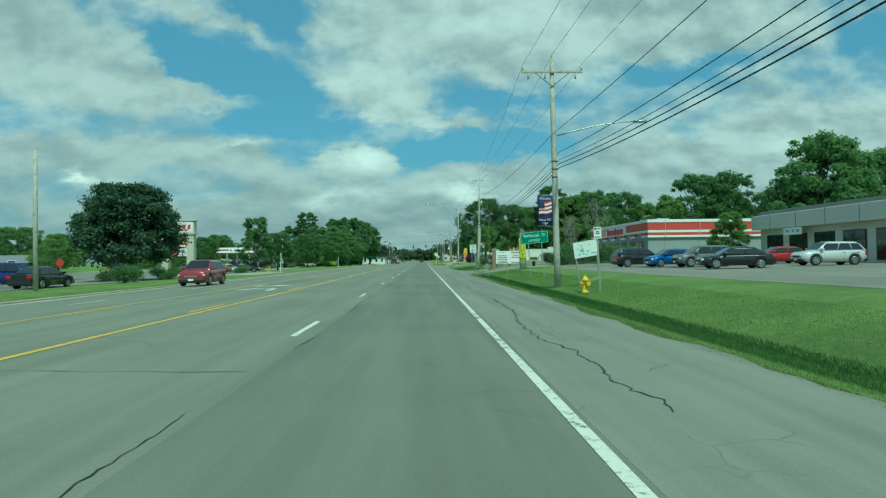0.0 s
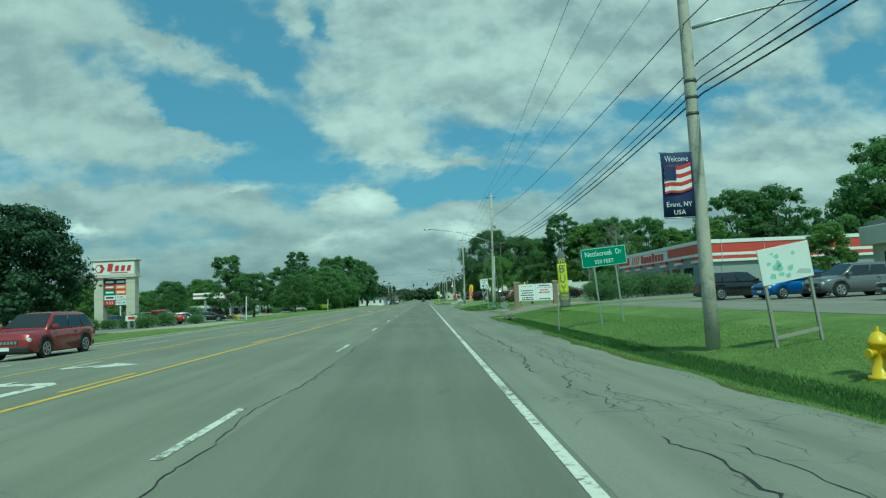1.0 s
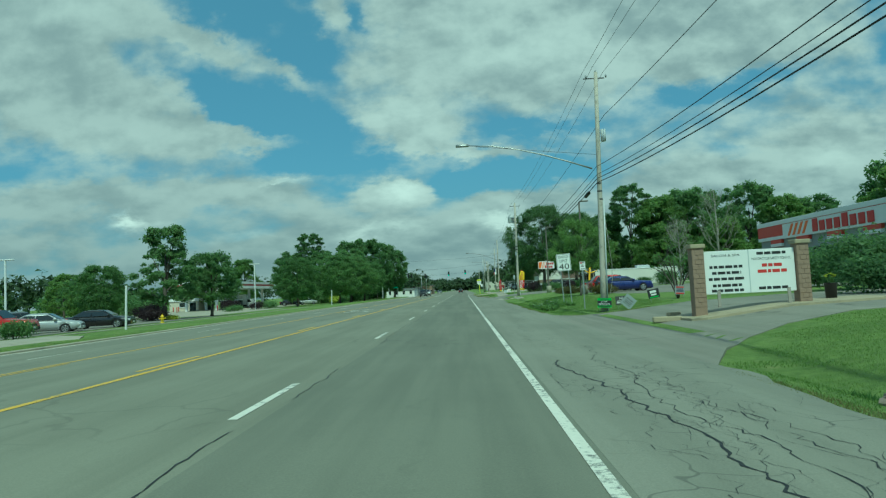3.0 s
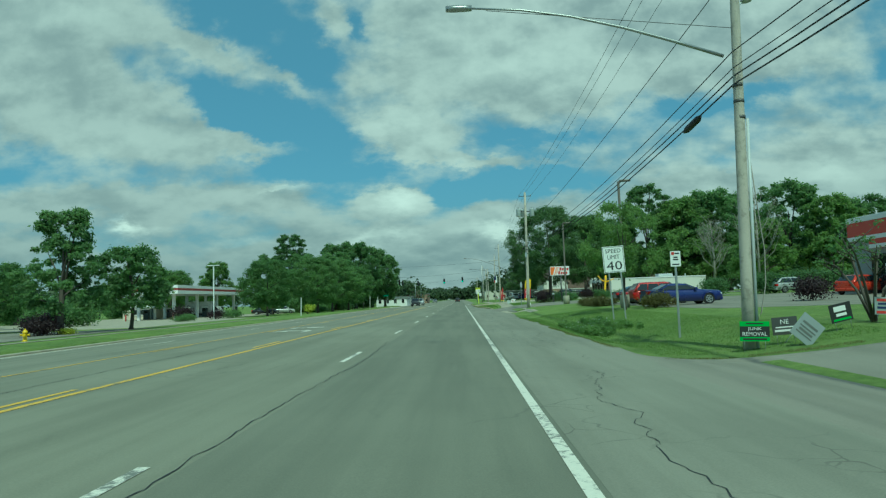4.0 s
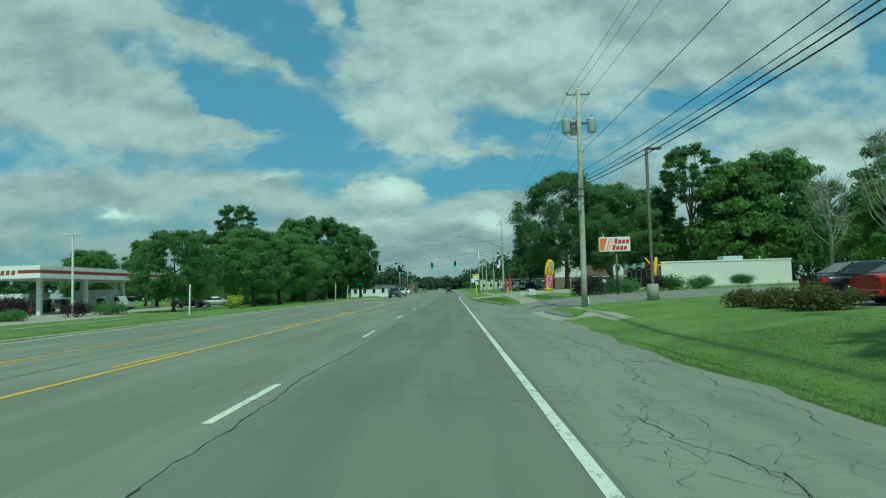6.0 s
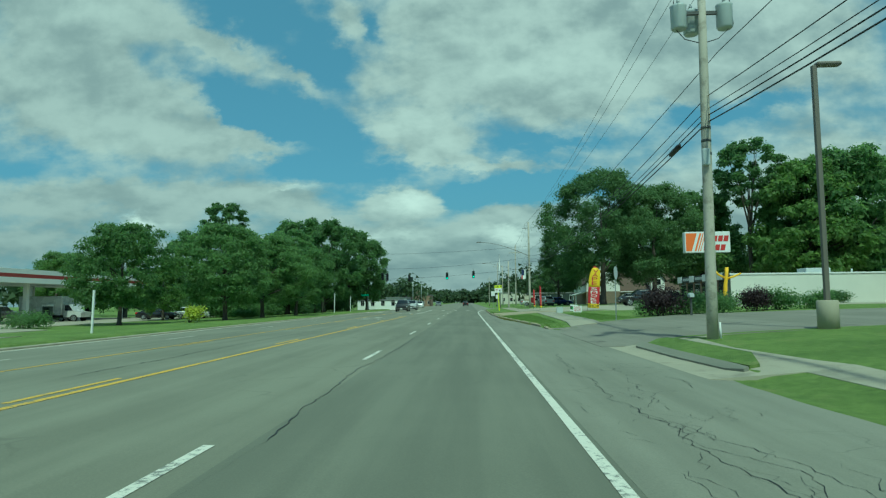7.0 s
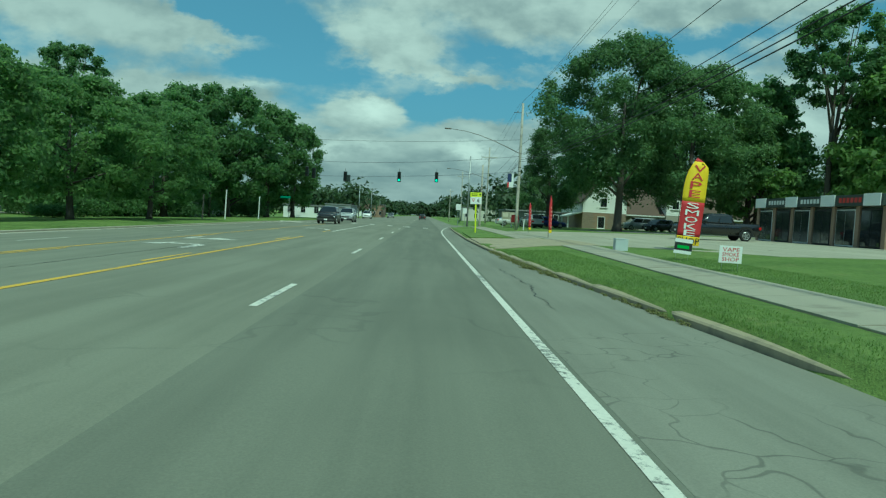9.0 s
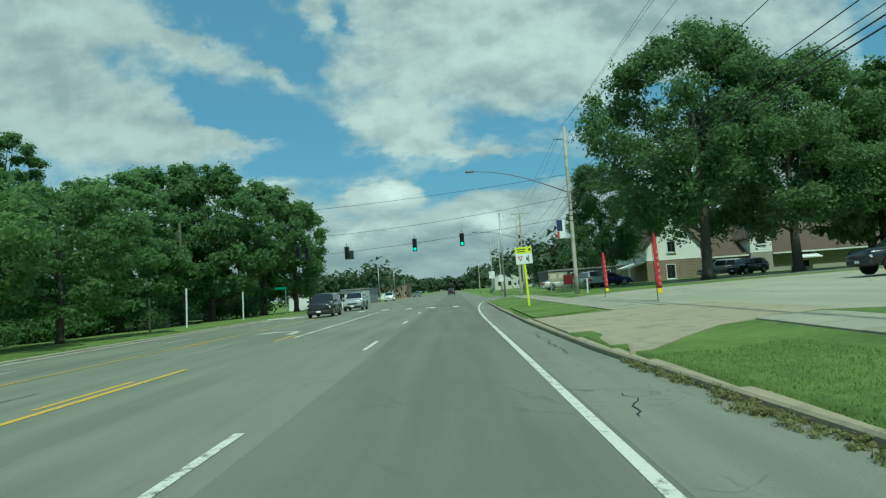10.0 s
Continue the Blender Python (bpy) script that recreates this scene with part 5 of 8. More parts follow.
WEST_POLE = thing("utility_pole", "plain weathered grey pole on the west verge", "utility pole", pose(-21.1, 36.0, -0.1), group="roadside poles")
part("shaft", Shape().tube([(0, 0, 0), (0.0, 0, 4), (0.02, 0, 7.75)], [0.13, 0.12, 0.10], 12), POLE_WOOD, WEST_POLE)


def sag(a, b, drop, radius, n=18):
    a, b = Vector(a), Vector(b)
    pts = []
    for i in range(n + 1):
        k = i / n
        p = a.lerp(b, k)
        p.z -= drop * 4 * k * (1 - k)
        pts.append(p)
    return Shape().tube(pts, radius, 5, smooth=True)


def wire_run(name, label, points, drop, radius, mat):
    w = thing(name, label, "overhead wire")
    for a, b in zip(points, points[1:]):
        part("span", sag(a, b, drop * (Vector(b) - Vector(a)).length / 50, radius), mat, w)


for dx in (-1, 0, 1):
    top = 0.28 if dx == 0 else 0.0
    wire_run("power_line", "thin bare power line between the poles", [(6.4 + 1.5 * dx, -20, 11.15 + 2 * top), (6.53 + 1.5 * dx, 33, 11.25 + 1.8 * top), (7.25 + 0.52 * dx, 85.8, 12.0 + top), (7.38 + 0.62 * dx, 138, 11.95 + top), (9.12 + 0.5 * dx, 216, 12.95 + 2 * top), (11 + 1.4 * dx, 270, 12.4), (9.5 + 1.3 * dx, 330, 12.4)], 0.6, 0.009, WIRE)
wire_run("service_line", "twisted service line along the poles", [(6.4, -20, 7.8), (6.5, 33, 7.7), (7.7, 85.8, 9.8), (7.8, 138, 9.0), (9.3, 216, 9.2), (11, 270, 9)], 0.45, 0.013, CABLE)
for k, (h, r) in enumerate(((6.85, 0.014), (6.45, 0.012), (6.25, 0.018), (6.05, 0.020))):
    wire_run("telephone_cable", "thick black telephone cable along the poles", [(6.6, -20, h), (6.85, 33, h - 0.05), (7.15, 85.8, h + 0.35), (7.4, 138, h + 0.75), (9.1, 216, h + 1.3), (11.1, 270, h + 1.2), (9.7, 330, h + 1)], 0.85, r, CABLE)
splice = thing("cable_splice", "black splice case slung on the cable", "cable splice")
part("case", Shape().tube([(7.2, 88.2, 6.28), (7.22, 88.5, 6.26), (7.23, 89.4, 6.2), (7.24, 89.7, 6.18)], [0.03, 0.1, 0.1, 0.03], 10), CABLE, splice)
splice = thing("cable_splice", "black splice case slung on the cable", "cable splice")
part("case", Shape().tube([(7.25, 140.2, 6.62), (7.26, 140.4, 6.6), (7.29, 141.3, 6.55), (7.3, 141.5, 6.53)], [0.03, 0.09, 0.09, 0.03], 10), CABLE, splice)
loop = thing("cable_loop", "coil of spare cable on the span", "cable loop")
part("coil", Shape().tube([(7.75 + 0.0 * a, 152 + 0.75 * math.cos(a), 6.95 + 0.22 * math.sin(a)) for a in [i * 0.42 for i in range(16)]], 0.02, 5), CABLE, loop)


def car_park_lamp(x, y, h, label, base_h=0.95, base_r=0.32, col=BRONZE, heads=(1,)):
    t = thing("car_park_lamp", label, "lamp post", pose(x, y, land_z(x, y) - 0.05))
    if base_h:
        part("base", Shape().tube([(0, 0, 0), (0, 0, base_h * 0.97), (0, 0, base_h)], [base_r, base_r, base_r - 0.03], 20), CONCRETE, t, "round concrete base")
    part("pole", Shape().box(-0.075, -0.075, base_h, 0.075, 0.075, h, 0.012), col, t)
    for sg in heads:
        part("lamp_head", Shape().box(*((0.05, -0.16, h - 0.02, 0.85, 0.16, h + 0.1) if sg > 0 else (-0.85, -0.16, h - 0.02, -0.05, 0.16, h + 0.1)), 0.04), col, t)
    return t


car_park_lamp(11.4, 139.4, 8.6, "square bronze lamp post on a round concrete base")
car_park_lamp(11.65, 115.8, 8.9, "square bronze lamp post on a round concrete base")
car_park_lamp(-34.8, 162.3, 7.7, "tall white lamp post beside the forecourt", 0.0, 0.2, TRIM, (-1, 1))
car_park_lamp(-45.5, 117.2, 6.9, "white lamp post in the car park", 0.0, 0.2, TRIM, (-1, 1))
car_park_lamp(-52, 60, 7.0, "white lamp post in the car park", 0.0, 0.2, TRIM, (1,))


# ---- signs and small things by the road ----
def post_sign(name, label, x, y, w, h, z0, legs, mat_face, lean=0.0, category="sign", back=None, leg_r=0.03):
    """A flat plate with a rim on legs; z0: its lower edge over the land; lean in degrees sideways."""
    t = thing(name, label, category, pose(x, y, land_z(x, y) - 0.05, 0, lean, 0))
    for lx in legs:
        part("post", Shape().box(lx - leg_r, 0.012, -0.3, lx + leg_r, 0.012 + leg_r * 1.4, z0 + h * 0.9), STEEL, t)
    plate = part("plate", Shape().box(-w / 2, -0.006, z0, w / 2, 0.006, z0 + h, 0.005), mat_face, t)
    return t, plate


def rim(parent, w, h, z0, mat, inset=0.03, wd=0.018, y=-0.009):
    s = Shape()
    a, b, c, d = -w / 2 + inset, w / 2 - inset, z0 + inset, z0 + h - inset
    s.box(a, y, c, b, y + 0.003, c + wd)
    s.box(a, y, d - wd, b, y + 0.003, d)
    s.box(a, y, c + wd, a + wd, y + 0.003, d - wd)
    s.box(b - wd, y, c + wd, b, y + 0.003, d - wd)
    part("border", s, mat, parent)


t, pl = post_sign("speed_limit_sign", "white speed limit sign on two leaning steel posts", 7.76, 101.2, 1.02, 1.25, 2.40, (-0.28, 0.28), SIGN_WHITE, -3.0)
rim(pl, 1.02, 1.25, 2.40, SIGN_BLACK, 0.03, 0.02)
lettering("SPEED", 0.74, 0.19, (0, -0.011, 3.43), SIGN_BLACK, pl)
lettering("LIMIT", 0.57, 0.19, (0, -0.011, 3.14), SIGN_BLACK, pl)
lettering("40", 0.74, 0.42, (0, -0.011, 2.73), SIGN_BLACK, pl)

NZ = 2.46
t, pl = post_sign("street_name_sign", "green street name sign on two steel posts", 7.8, 45.1, 1.92, 0.80, NZ, (-0.46, 0.46), SIGN_GREEN, -4.5)
rim(pl, 1.92, 0.80, NZ, SIGN_WHITE, 0.022, 0.014)
lettering("Nettlecreek  Dr", 1.56, 0.225, (0, -0.011, NZ + 0.56), SIGN_WHITE, pl)
lettering("550 FEET", 0.82, 0.16, (0, -0.011, NZ + 0.21), SIGN_WHITE, pl)


def no_parking(x, y, lean):
    t, pl = post_sign("parking_sign", "small white sign with red print on one post", x, y, 0.32, 0.48, 2.25, (0,), SIGN_WHITE, lean)
    bars([(-0.08, 2.66, 0.09, 0.09)], (0, -0.007, 0), SIGN_RED, pl)
    bars([(0.05, 2.66, 0.14, 0.04), (0, 2.54, 0.13, 0.04), (0, 2.47, 0.16, 0.04), (0, 2.32, 0.22, 0.035)], (0, -0.007, 0), SIGN_BLACK, pl)


no_parking(7.1, 26.6, -2)
no_parking(7.0, 90.5, 0)
t = thing("stop_sign", "back of a grey eight-sided sign on a leaning post", "road sign", pose(8.05, 154.2, land_z(8.05, 154.2) - 0.05, 0, 1.5, 62))
part("post", Shape().box(-0.03, 0.012, -0.3, 0.03, 0.055, 2.9), STEEL, t)
part("plate", Shape().rings([[(0.38 * math.cos(math.radians(22.5 + 45 * k)), yy, 2.62 + 0.38 * math.sin(math.radians(22.5 + 45 * k))) for k in range(8)] for yy in (-0.006, 0.006)], True, True, False), CAN, t)

# yellow hydrants
def hydrant(x, y, label):
    t = thing("hydrant", label, "fire hydrant", pose(x, y, land_z(x, y) - 0.03, 0, 0, 20))
    s = Shape()
    s.tube([(0, 0, 0), (0, 0, 0.06), (0, 0, 0.07), (0, 0, 0.5), (0, 0, 0.52), (0, 0, 0.56), (0, 0, 0.60), (0, 0, 0.68), (0, 0, 0.72)], [0.17, 0.17, 0.115, 0.11, 0.15, 0.15, 0.13, 0.08, 0.02], 16)
    part("barrel", s, HYDRANT, t)
    part("bonnet_nut", Shape().tube([(0, 0, 0.70), (0, 0, 0.79)], 0.03, 6, smooth=False), HYDRANT, t)
    for a, r in (((1, 0), 0.055), ((-1, 0), 0.055), ((0, -1), 0.075)):
        part("outlet", Shape().tube([(a[0] * 0.08, a[1] * 0.08, 0.4), (a[0] * 0.2, a[1] * 0.2, 0.4), (a[0] * 0.21, a[1] * 0.21, 0.4), (a[0] * 0.25, a[1] * 0.25, 0.4)], [r, r, r * 1.3, r * 1.2], 10), HYDRANT, t)


hydrant(6.7, 27.5, "yellow fire hydrant standing in the lawn")
hydrant(-25.4, 108.0, "yellow fire hydrant on the far verge")

# leaning plan board on wooden legs
t = thing("notice_board", "white board with a pale green plan on two leaning legs", "sign board", pose(8.08, 31.9, land_z(8.1, 31.9) - 0.05, 3, -9, 6))
for lx in (-0.54, 0.54):
    part("leg", Shape().box(lx - 0.03, 0.01, -0.12, lx + 0.03, 0.07, 2.2), PALE_BARK, t)
brd = part("board", Shape().box(-0.61, -0.012, 1.44, 0.61, 0.008, 2.22, 0.004), SIGN_WHITE, t)
rr = random.Random(8)
for k in range(13):
    cx, cz, q = rr.uniform(-0.45, 0.25), rr.uniform(1.56, 2.1), rr.uniform(0.03, 0.08)
    part("plan_patch", Shape().prism([(cx + q * math.cos(a) * rr.uniform(0.6, 1.3), cz + q * math.sin(a) * rr.uniform(0.5, 1.1)) for a in (0, 0.9, 1.8, 2.7, 3.6, 4.5, 5.4)], 0.003, "y", -0.016), MINT, brd)
part("plan_patch", Shape().prism([(0.2, 1.58), (0.55, 1.52), (0.56, 1.6), (0.3, 1.66)], 0.003, "y", -0.016), CAN, brd)
part("low_rail", Shape().box(-0.5, 0.01, 0.25, 0.5, 0.05, 0.32), PALE_BARK, t)

# town banner on the first pole
ban = thing("banner", "navy town banner with a flag hung on the pole", "banner", pose(6.62, 33.1, pole_z(6.6, 33.1)))
part("rod", Shape().tube([(-0.95, -0.1, 4.72), (-0.05, -0.05, 4.72)], 0.014, 6), STEEL, ban)
part("rod", Shape().tube([(-0.9, -0.1, 3.16), (-0.05, -0.05, 3.16)], 0.014, 6), STEEL, ban)
cl = part("cloth", Shape().rings([[(-0.92 + 0.02 * math.sin(3 * k), -0.1 + 0.02 * math.sin(5 * k), 3.18 + 1.52 * k), (-0.16, -0.09, 3.18 + 1.52 * k), (-0.16, -0.082, 3.18 + 1.52 * k), (-0.92 + 0.02 * math.sin(3 * k), -0.092 + 0.02 * math.sin(5 * k), 3.18 + 1.52 * k)] for k in (0, 0.25, 0.5, 0.75, 1.0)]), NAVY, ban)
lettering("Welcome", 0.56, 0.13, (-0.54, -0.125, 4.56), SIGN_WHITE, cl)
lettering("Evans, NY", 0.60, 0.13, (-0.54, -0.125, 3.47), SIGN_WHITE, cl)
lettering("USA", 0.28, 0.11, (-0.54, -0.125, 3.29), SIGN_WHITE, cl)
for k in range(7):
    z = 3.72 + 0.098 * k
    s = Shape()
    s.rings([[(-0.86 + 0.65 * q, -0.128 - 0.012 * math.sin(6 * q), z + 0.09 * q + 0.025 * math.sin(7 * q + 0.5)), (-0.86 + 0.65 * q, -0.128 - 0.012 * math.sin(6 * q), z + 0.052 + 0.09 * q + 0.025 * math.sin(7 * q + 0.5))] for q in (0, 0.2, 0.4, 0.6, 0.8, 1.0)], cap=False, closed=False)
    part("stripe", s, SIGN_WHITE if k % 2 else FLAG_RED, cl)
    if k < 6:
        s2 = Shape()
        s2.rings([[(-0.86 + 0.65 * q, -0.126 - 0.012 * math.sin(6 * q), z + 0.05 + 0.09 * q + 0.025 * math.sin(7 * q + 0.5)), (-0.86 + 0.65 * q, -0.126 - 0.012 * math.sin(6 * q), z + 0.10 + 0.09 * q + 0.025 * math.sin(7 * q + 0.5))] for q in (0, 0.2, 0.4, 0.6, 0.8, 1.0)], cap=False, closed=False)
        part("stripe", s2, FLAG_RED if k % 2 else SIGN_WHITE, cl)
part("canton", Shape().box(-0.86, -0.15, 4.05, -0.58, -0.140, 4.38), NAVY, cl)


def feather_flag(label, x, y, h, w, turn, lean, colours, words):
    """A feather flag: bowed pole and a cloth blade in coloured fields; colours: (from, to, material) in parts of its height."""
    t = thing("feather_flag", label, "flag", pose(x, y, land_z(x, y) - 0.05, 0, lean, turn))

    def edge(k):
        outer = w * (1 - max(0, (k - 0.86) / 0.14) ** 2.2 * 0.55)
        back = w * 0.42 * max(0, (k - 0.62) / 0.38) ** 2.4
        return back, max(outer, back + 0.04)

    z0 = 0.35
    part("pole", Shape().tube([(-0.03, 0, 0)] + [(edge(k)[0] - 0.03, 0, z0 + (h - z0) * k) for k in (0, 0.3, 0.6, 0.8, 0.92, 1.0)], [0.018, 0.016, 0.014, 0.012, 0.01, 0.008, 0.006], 6), SIGN_BLACK, t)
    for a, b, mt in colours:
        ks = [a + (b - a) * i / 8 for i in range(9)]
        ring = []
        for k in ks:
            l, r = edge(k)
            z = z0 + (h - z0) * k
            wv = 0.012 * math.sin(9 * k)
            ring.append([(l, wv, z), ((l + r) / 2, -wv * 1.5 - 0.02, z), (r, wv, z), (r, wv + 0.005, z), ((l + r) / 2, -wv * 1.5 - 0.014, z), (l, wv + 0.005, z)])
        part("cloth", Shape().rings(ring), mt, t)
    for body, k, ww, hh, mt in words:
        l, r = edge(k)
        lettering(body, ww * w, hh * h, ((l + r) / 2, -0.046, z0 + (h - z0) * k), mt, t)
    return t


feather_flag("lime feather flag saying we buy gold", 8.9, 60.7, 4.15, 0.62, 0, -2.5, ((0.0, 0.22, FLAG_GREY), (0.22, 0.75, LIME), (0.75, 1.0, FLAG_GREY)), (("WE", 0.80, 0.80, 0.075, LIME), ("B", 0.665, 0.56, 0.125, FLAG_GREY), ("U", 0.49, 0.56, 0.125, FLAG_GREY), ("Y", 0.315, 0.58, 0.125, FLAG_GREY), ("GOLD", 0.165, 0.88, 0.07, LIME)))
feather_flag("yellow and red feather flag of a vape shop", 10.6, 177.2, 4.1, 1.0, 0, 4.0, ((0.0, 0.10, SIGN_YELLOW), (0.10, 0.50, FLAG_RED), (0.50, 0.96, SIGN_YELLOW), (0.96, 1.0, FLAG_RED)), (("SHOP", 0.05, 0.95, 0.07, SIGN_BLACK), ("V", 0.88, 0.5, 0.075, FLAG_RED), ("A", 0.79, 0.5, 0.075, FLAG_RED), ("P", 0.69, 0.5, 0.075, FLAG_RED), ("E", 0.59, 0.5, 0.075, FLAG_RED), ("S", 0.455, 0.55, 0.06, SIGN_WHITE), ("M", 0.375, 0.6, 0.06, SIGN_WHITE), ("O", 0.295, 0.55, 0.06, SIGN_WHITE), ("K", 0.215, 0.55, 0.06, SIGN_WHITE), ("E", 0.14, 0.5, 0.06, SIGN_WHITE)))
for x, y, h, lab in ((8.15, 193.2, 2.9, "thin red feather flag on a cross base"), (8.5, 204.0, 2.6, "thin red feather flag on a cross base")):
    f = feather_flag(lab, x, y, h, 0.21, 10, -2, ((0.0, 0.08, SIGN_YELLOW), (0.08, 1.0, FLAG_RED)), ())
    bars([(0.13, 0.75 + 0.26 * i, 0.06, 0.12) for i in range(6)], (0, -0.06, 0), FLAG_PRINT, f)
    part("cross_base", Shape().box(-0.35, -0.03, 0.0, 0.35, 0.03, 0.06).box(-0.03, -0.35, 0.0, 0.03, -0.032, 0.06).box(-0.03, 0.032, 0.0, 0.03, 0.35, 0.06), SIGN_BLACK, f)

# tenants' board between two stone pillars
ten = thing("tenant_board", "white tenants' board between two tan stone pillars", "sign board", pose(8.05, 75.4, 0.40))
for px, nm in ((0.0, "pillar"), (3.45, "pillar")):
    pil = part(nm, Shape().box(px - 0.2, -0.2, -0.35, px + 0.2, 0.2, 1.98, 0.015), BRICK, ten)
    part("cap", Shape().box(px - 0.25, -0.25, 1.98, px + 0.25, 0.25, 2.12, 0.02), TAN, pil)
    for row in range(12):
        for c in range(2):
            o = 0.0 if row % 2 else -0.135
            x0 = px - 0.196 + c * 0.2 + (0.1 if row % 2 else 0)
            x1 = min(x0 + 0.19, px + 0.196)
            if x1 - x0 > 0.05:
                part("brick", Shape().box(x0, -0.213, 0.03 + row * 0.157, x1, -0.198, 0.17 + row * 0.157, 0.006), BRICK, pil)
pan = part("panel", Shape().box(0.22, -0.06, 0.42, 3.23, 0.06, 1.86, 0.01), SIGN_WHITE, ten)
part("panel_joint", Shape().box(1.70, -0.066, 0.42, 1.73, -0.061, 1.86), CAN, pan)
rr = random.Random(31)
WORDS = {(2.47, 1.54): "MOTORCYCLE SAFETY SCHOOL", (0.96, 1.70): "SALON & SPA"}
for cx, rows in ((0.96, ((1.70, 0.95), (1.32, 1.15), (1.12, 1.0), (0.92, 1.25), (0.70, 1.0), (0.53, 1.1))), (2.47, ((1.72, 1.0), (1.54, 1.3), (1.32, 0.7), (1.12, 1.0), (0.56, 1.0)))):
    for z, wide in rows:
        if (cx, z) in WORDS:
            lettering(WORDS[cx, z], wide, 0.085, (cx, -0.064, z), SIGN_BLACK, pan)
            continue
        x = cx - wide / 2
        red = cx > 2 and 1.0 < z < 1.4
        while x < cx + wide / 2 - 0.05:
            w = min(rr.uniform(0.14, 0.34), cx + wide / 2 - x)
            bars([(x + w / 2, z, w - 0.04, 0.09 if not red else 0.105)], (0, -0.062, 0), SIGN_RED if red else SIGN_BLACK, pan)
            x += w
for px in (0.62, 2.9):
    part("plank", Shape().box(px - 0.14, -0.42, 0.0, px - 0.04, -0.38, 0.55), PALE_BARK, ten)
bin_ = thing("planter", "black round planter with yellow flowers by the pillar", "planter", pose(12.75, 76.0, land_z(12.75, 76) + 0.09) @ Matrix.Scale(0.72, 4))
part("body", Shape().tube([(0, 0, 0), (0, 0, 0.7), (0, 0, 0.72)], [0.24, 0.27, 0.29], 14), PLASTIC, bin_)
for k in range(9):
    a = k * 2.4
    part("stem", Shape().tube([(0.1 * math.cos(a), 0.1 * math.sin(a), 0.7), (0.2 * math.cos(a), 0.2 * math.sin(a), 1.0 + 0.05 * (k % 4))], [0.012, 0.006], 5), LEAF_LIGHT, bin_)
    part("blossom", Shape().tube([(0.2 * math.cos(a), 0.2 * math.sin(a), 0.99 + 0.05 * (k % 4)), (0.2 * math.cos(a), 0.2 * math.sin(a), 1.04 + 0.05 * (k % 4))], [0.05, 0.09], 8), LEAF_GOLD, bin_, "yellow flower")

for x, y, w, turn in ((7.05, 75.7, 0.95, -8), (7.75, 77.2, 0.5, 25)):
    st = thing("kerb_stone", "broken concrete kerb stone lying on the driveway", "kerb stone", pose(x, y, land_z(x, y) + 0.012, 0, 0, turn))
    part("block", Shape().box(-w / 2, -0.13, -0.02, w / 2, 0.13, 0.17, 0.03), TAN, st)
# culvert mouth with loose stones
CULVERT_SCALE = 0.75
cul = thing("culvert", "small culvert mouth ringed with loose grey stones", "culvert", pose(5.45, 61.0, land_z(5.5, 61) - 0.06) @ Matrix.Scale(CULVERT_SCALE, 4))
s = Shape()
s.tube([(0, 0.1, 0.1), (0, -0.25, 0.06)], [0.3, 0.3], 16, cap=False)
s.tube([(0, 0.09, 0.1), (0, 0.1, 0.1)], [0.29, 0.29], 16)
part("pipe", s, SIGN_BLACK, cul)
rr = random.Random(5)
for k in range(26):
    a = rr.uniform(-0.3, 3.5)
    rad = rr.uniform(0.36, 0.62)
    cx, cz, q = rad * math.cos(a) * 1.35, 0.06 + rad * max(math.sin(a), -0.1) * 0.75, rr.uniform(0.08, 0.17)
    s = Shape()
    ring = lambda zz, sc: [(cx + q * sc * math.cos(b) * rr.uniform(0.8, 1.25), -0.12 + rr.uniform(-0.1, 0.1) + q * sc * math.sin(b), cz + zz) for b in (0, 1.05, 2.1, 3.14, 4.2, 5.2)]
    s.rings([ring(-q * 0.45, 0.7), ring(0, 1.0), ring(q * 0.4, 0.65)], smooth=False)
    part("stone", s, STONE, cul)


# little signs on wire stakes
def lawn_sign(label, x, y, w, h, turn, roll, face, band=None):
    t = thing("lawn_sign", label, "lawn sign", pose(x, y, land_z(x, y), 0, roll, turn))
    for lx in (-w * 0.35, w * 0.35):
        part("stake", Shape().tube([(lx, 0, -0.05), (lx, 0, 0.35)], 0.006, 5), STEEL, t)
    pl = part("panel", Shape().box(-w / 2, -0.006, 0.22, w / 2, 0.004, 0.22 + h), face, t)
    if band:
        part("band", Shape().box(-w / 2, -0.009, 0.22 + h * 0.22, w / 2, -0.0065, 0.22 + h * 0.75), band, pl)
    return pl


pl = lawn_sign("green and black junk removal lawn sign at the pole", 7.0, 85.35, 0.68, 0.46, 0, 2, LAWN_GREEN, SIGN_BLACK)
lettering("JUNK", 0.32, 0.09, (0, -0.012, 0.50), SIGN_WHITE, pl)
lettering("REMOVAL", 0.56, 0.09, (0, -0.012, 0.39), SIGN_WHITE, pl)
bars([(0, 0.27, 0.55, 0.04), (0, 0.63, 0.4, 0.03)], (0, -0.008, 0), SIGN_BLACK, pl)
pl = lawn_sign("dark slate lawn sign with white print", 8.0, 85.9, 0.6, 0.42, 0, -3, DARK_STEEL)
lettering("NE", 0.2, 0.11, (0, -0.012, 0.53), SIGN_WHITE, pl)
bars([(0, 0.40, 0.45, 0.03), (0, 0.32, 0.5, 0.05)], (0, -0.008, 0), SIGN_WHITE, pl)
pl = lawn_sign("pale grey square sign standing on its corner", 7.8, 85.2, 0.58, 0.58, 0, 42, LAWN_GREY)
bars([(0, 0.62, 0.4, 0.05), (0, 0.52, 0.42, 0.03), (0, 0.44, 0.36, 0.05), (0, 0.36, 0.42, 0.03)], (0, -0.008, 0), FLAG_GREY, pl)
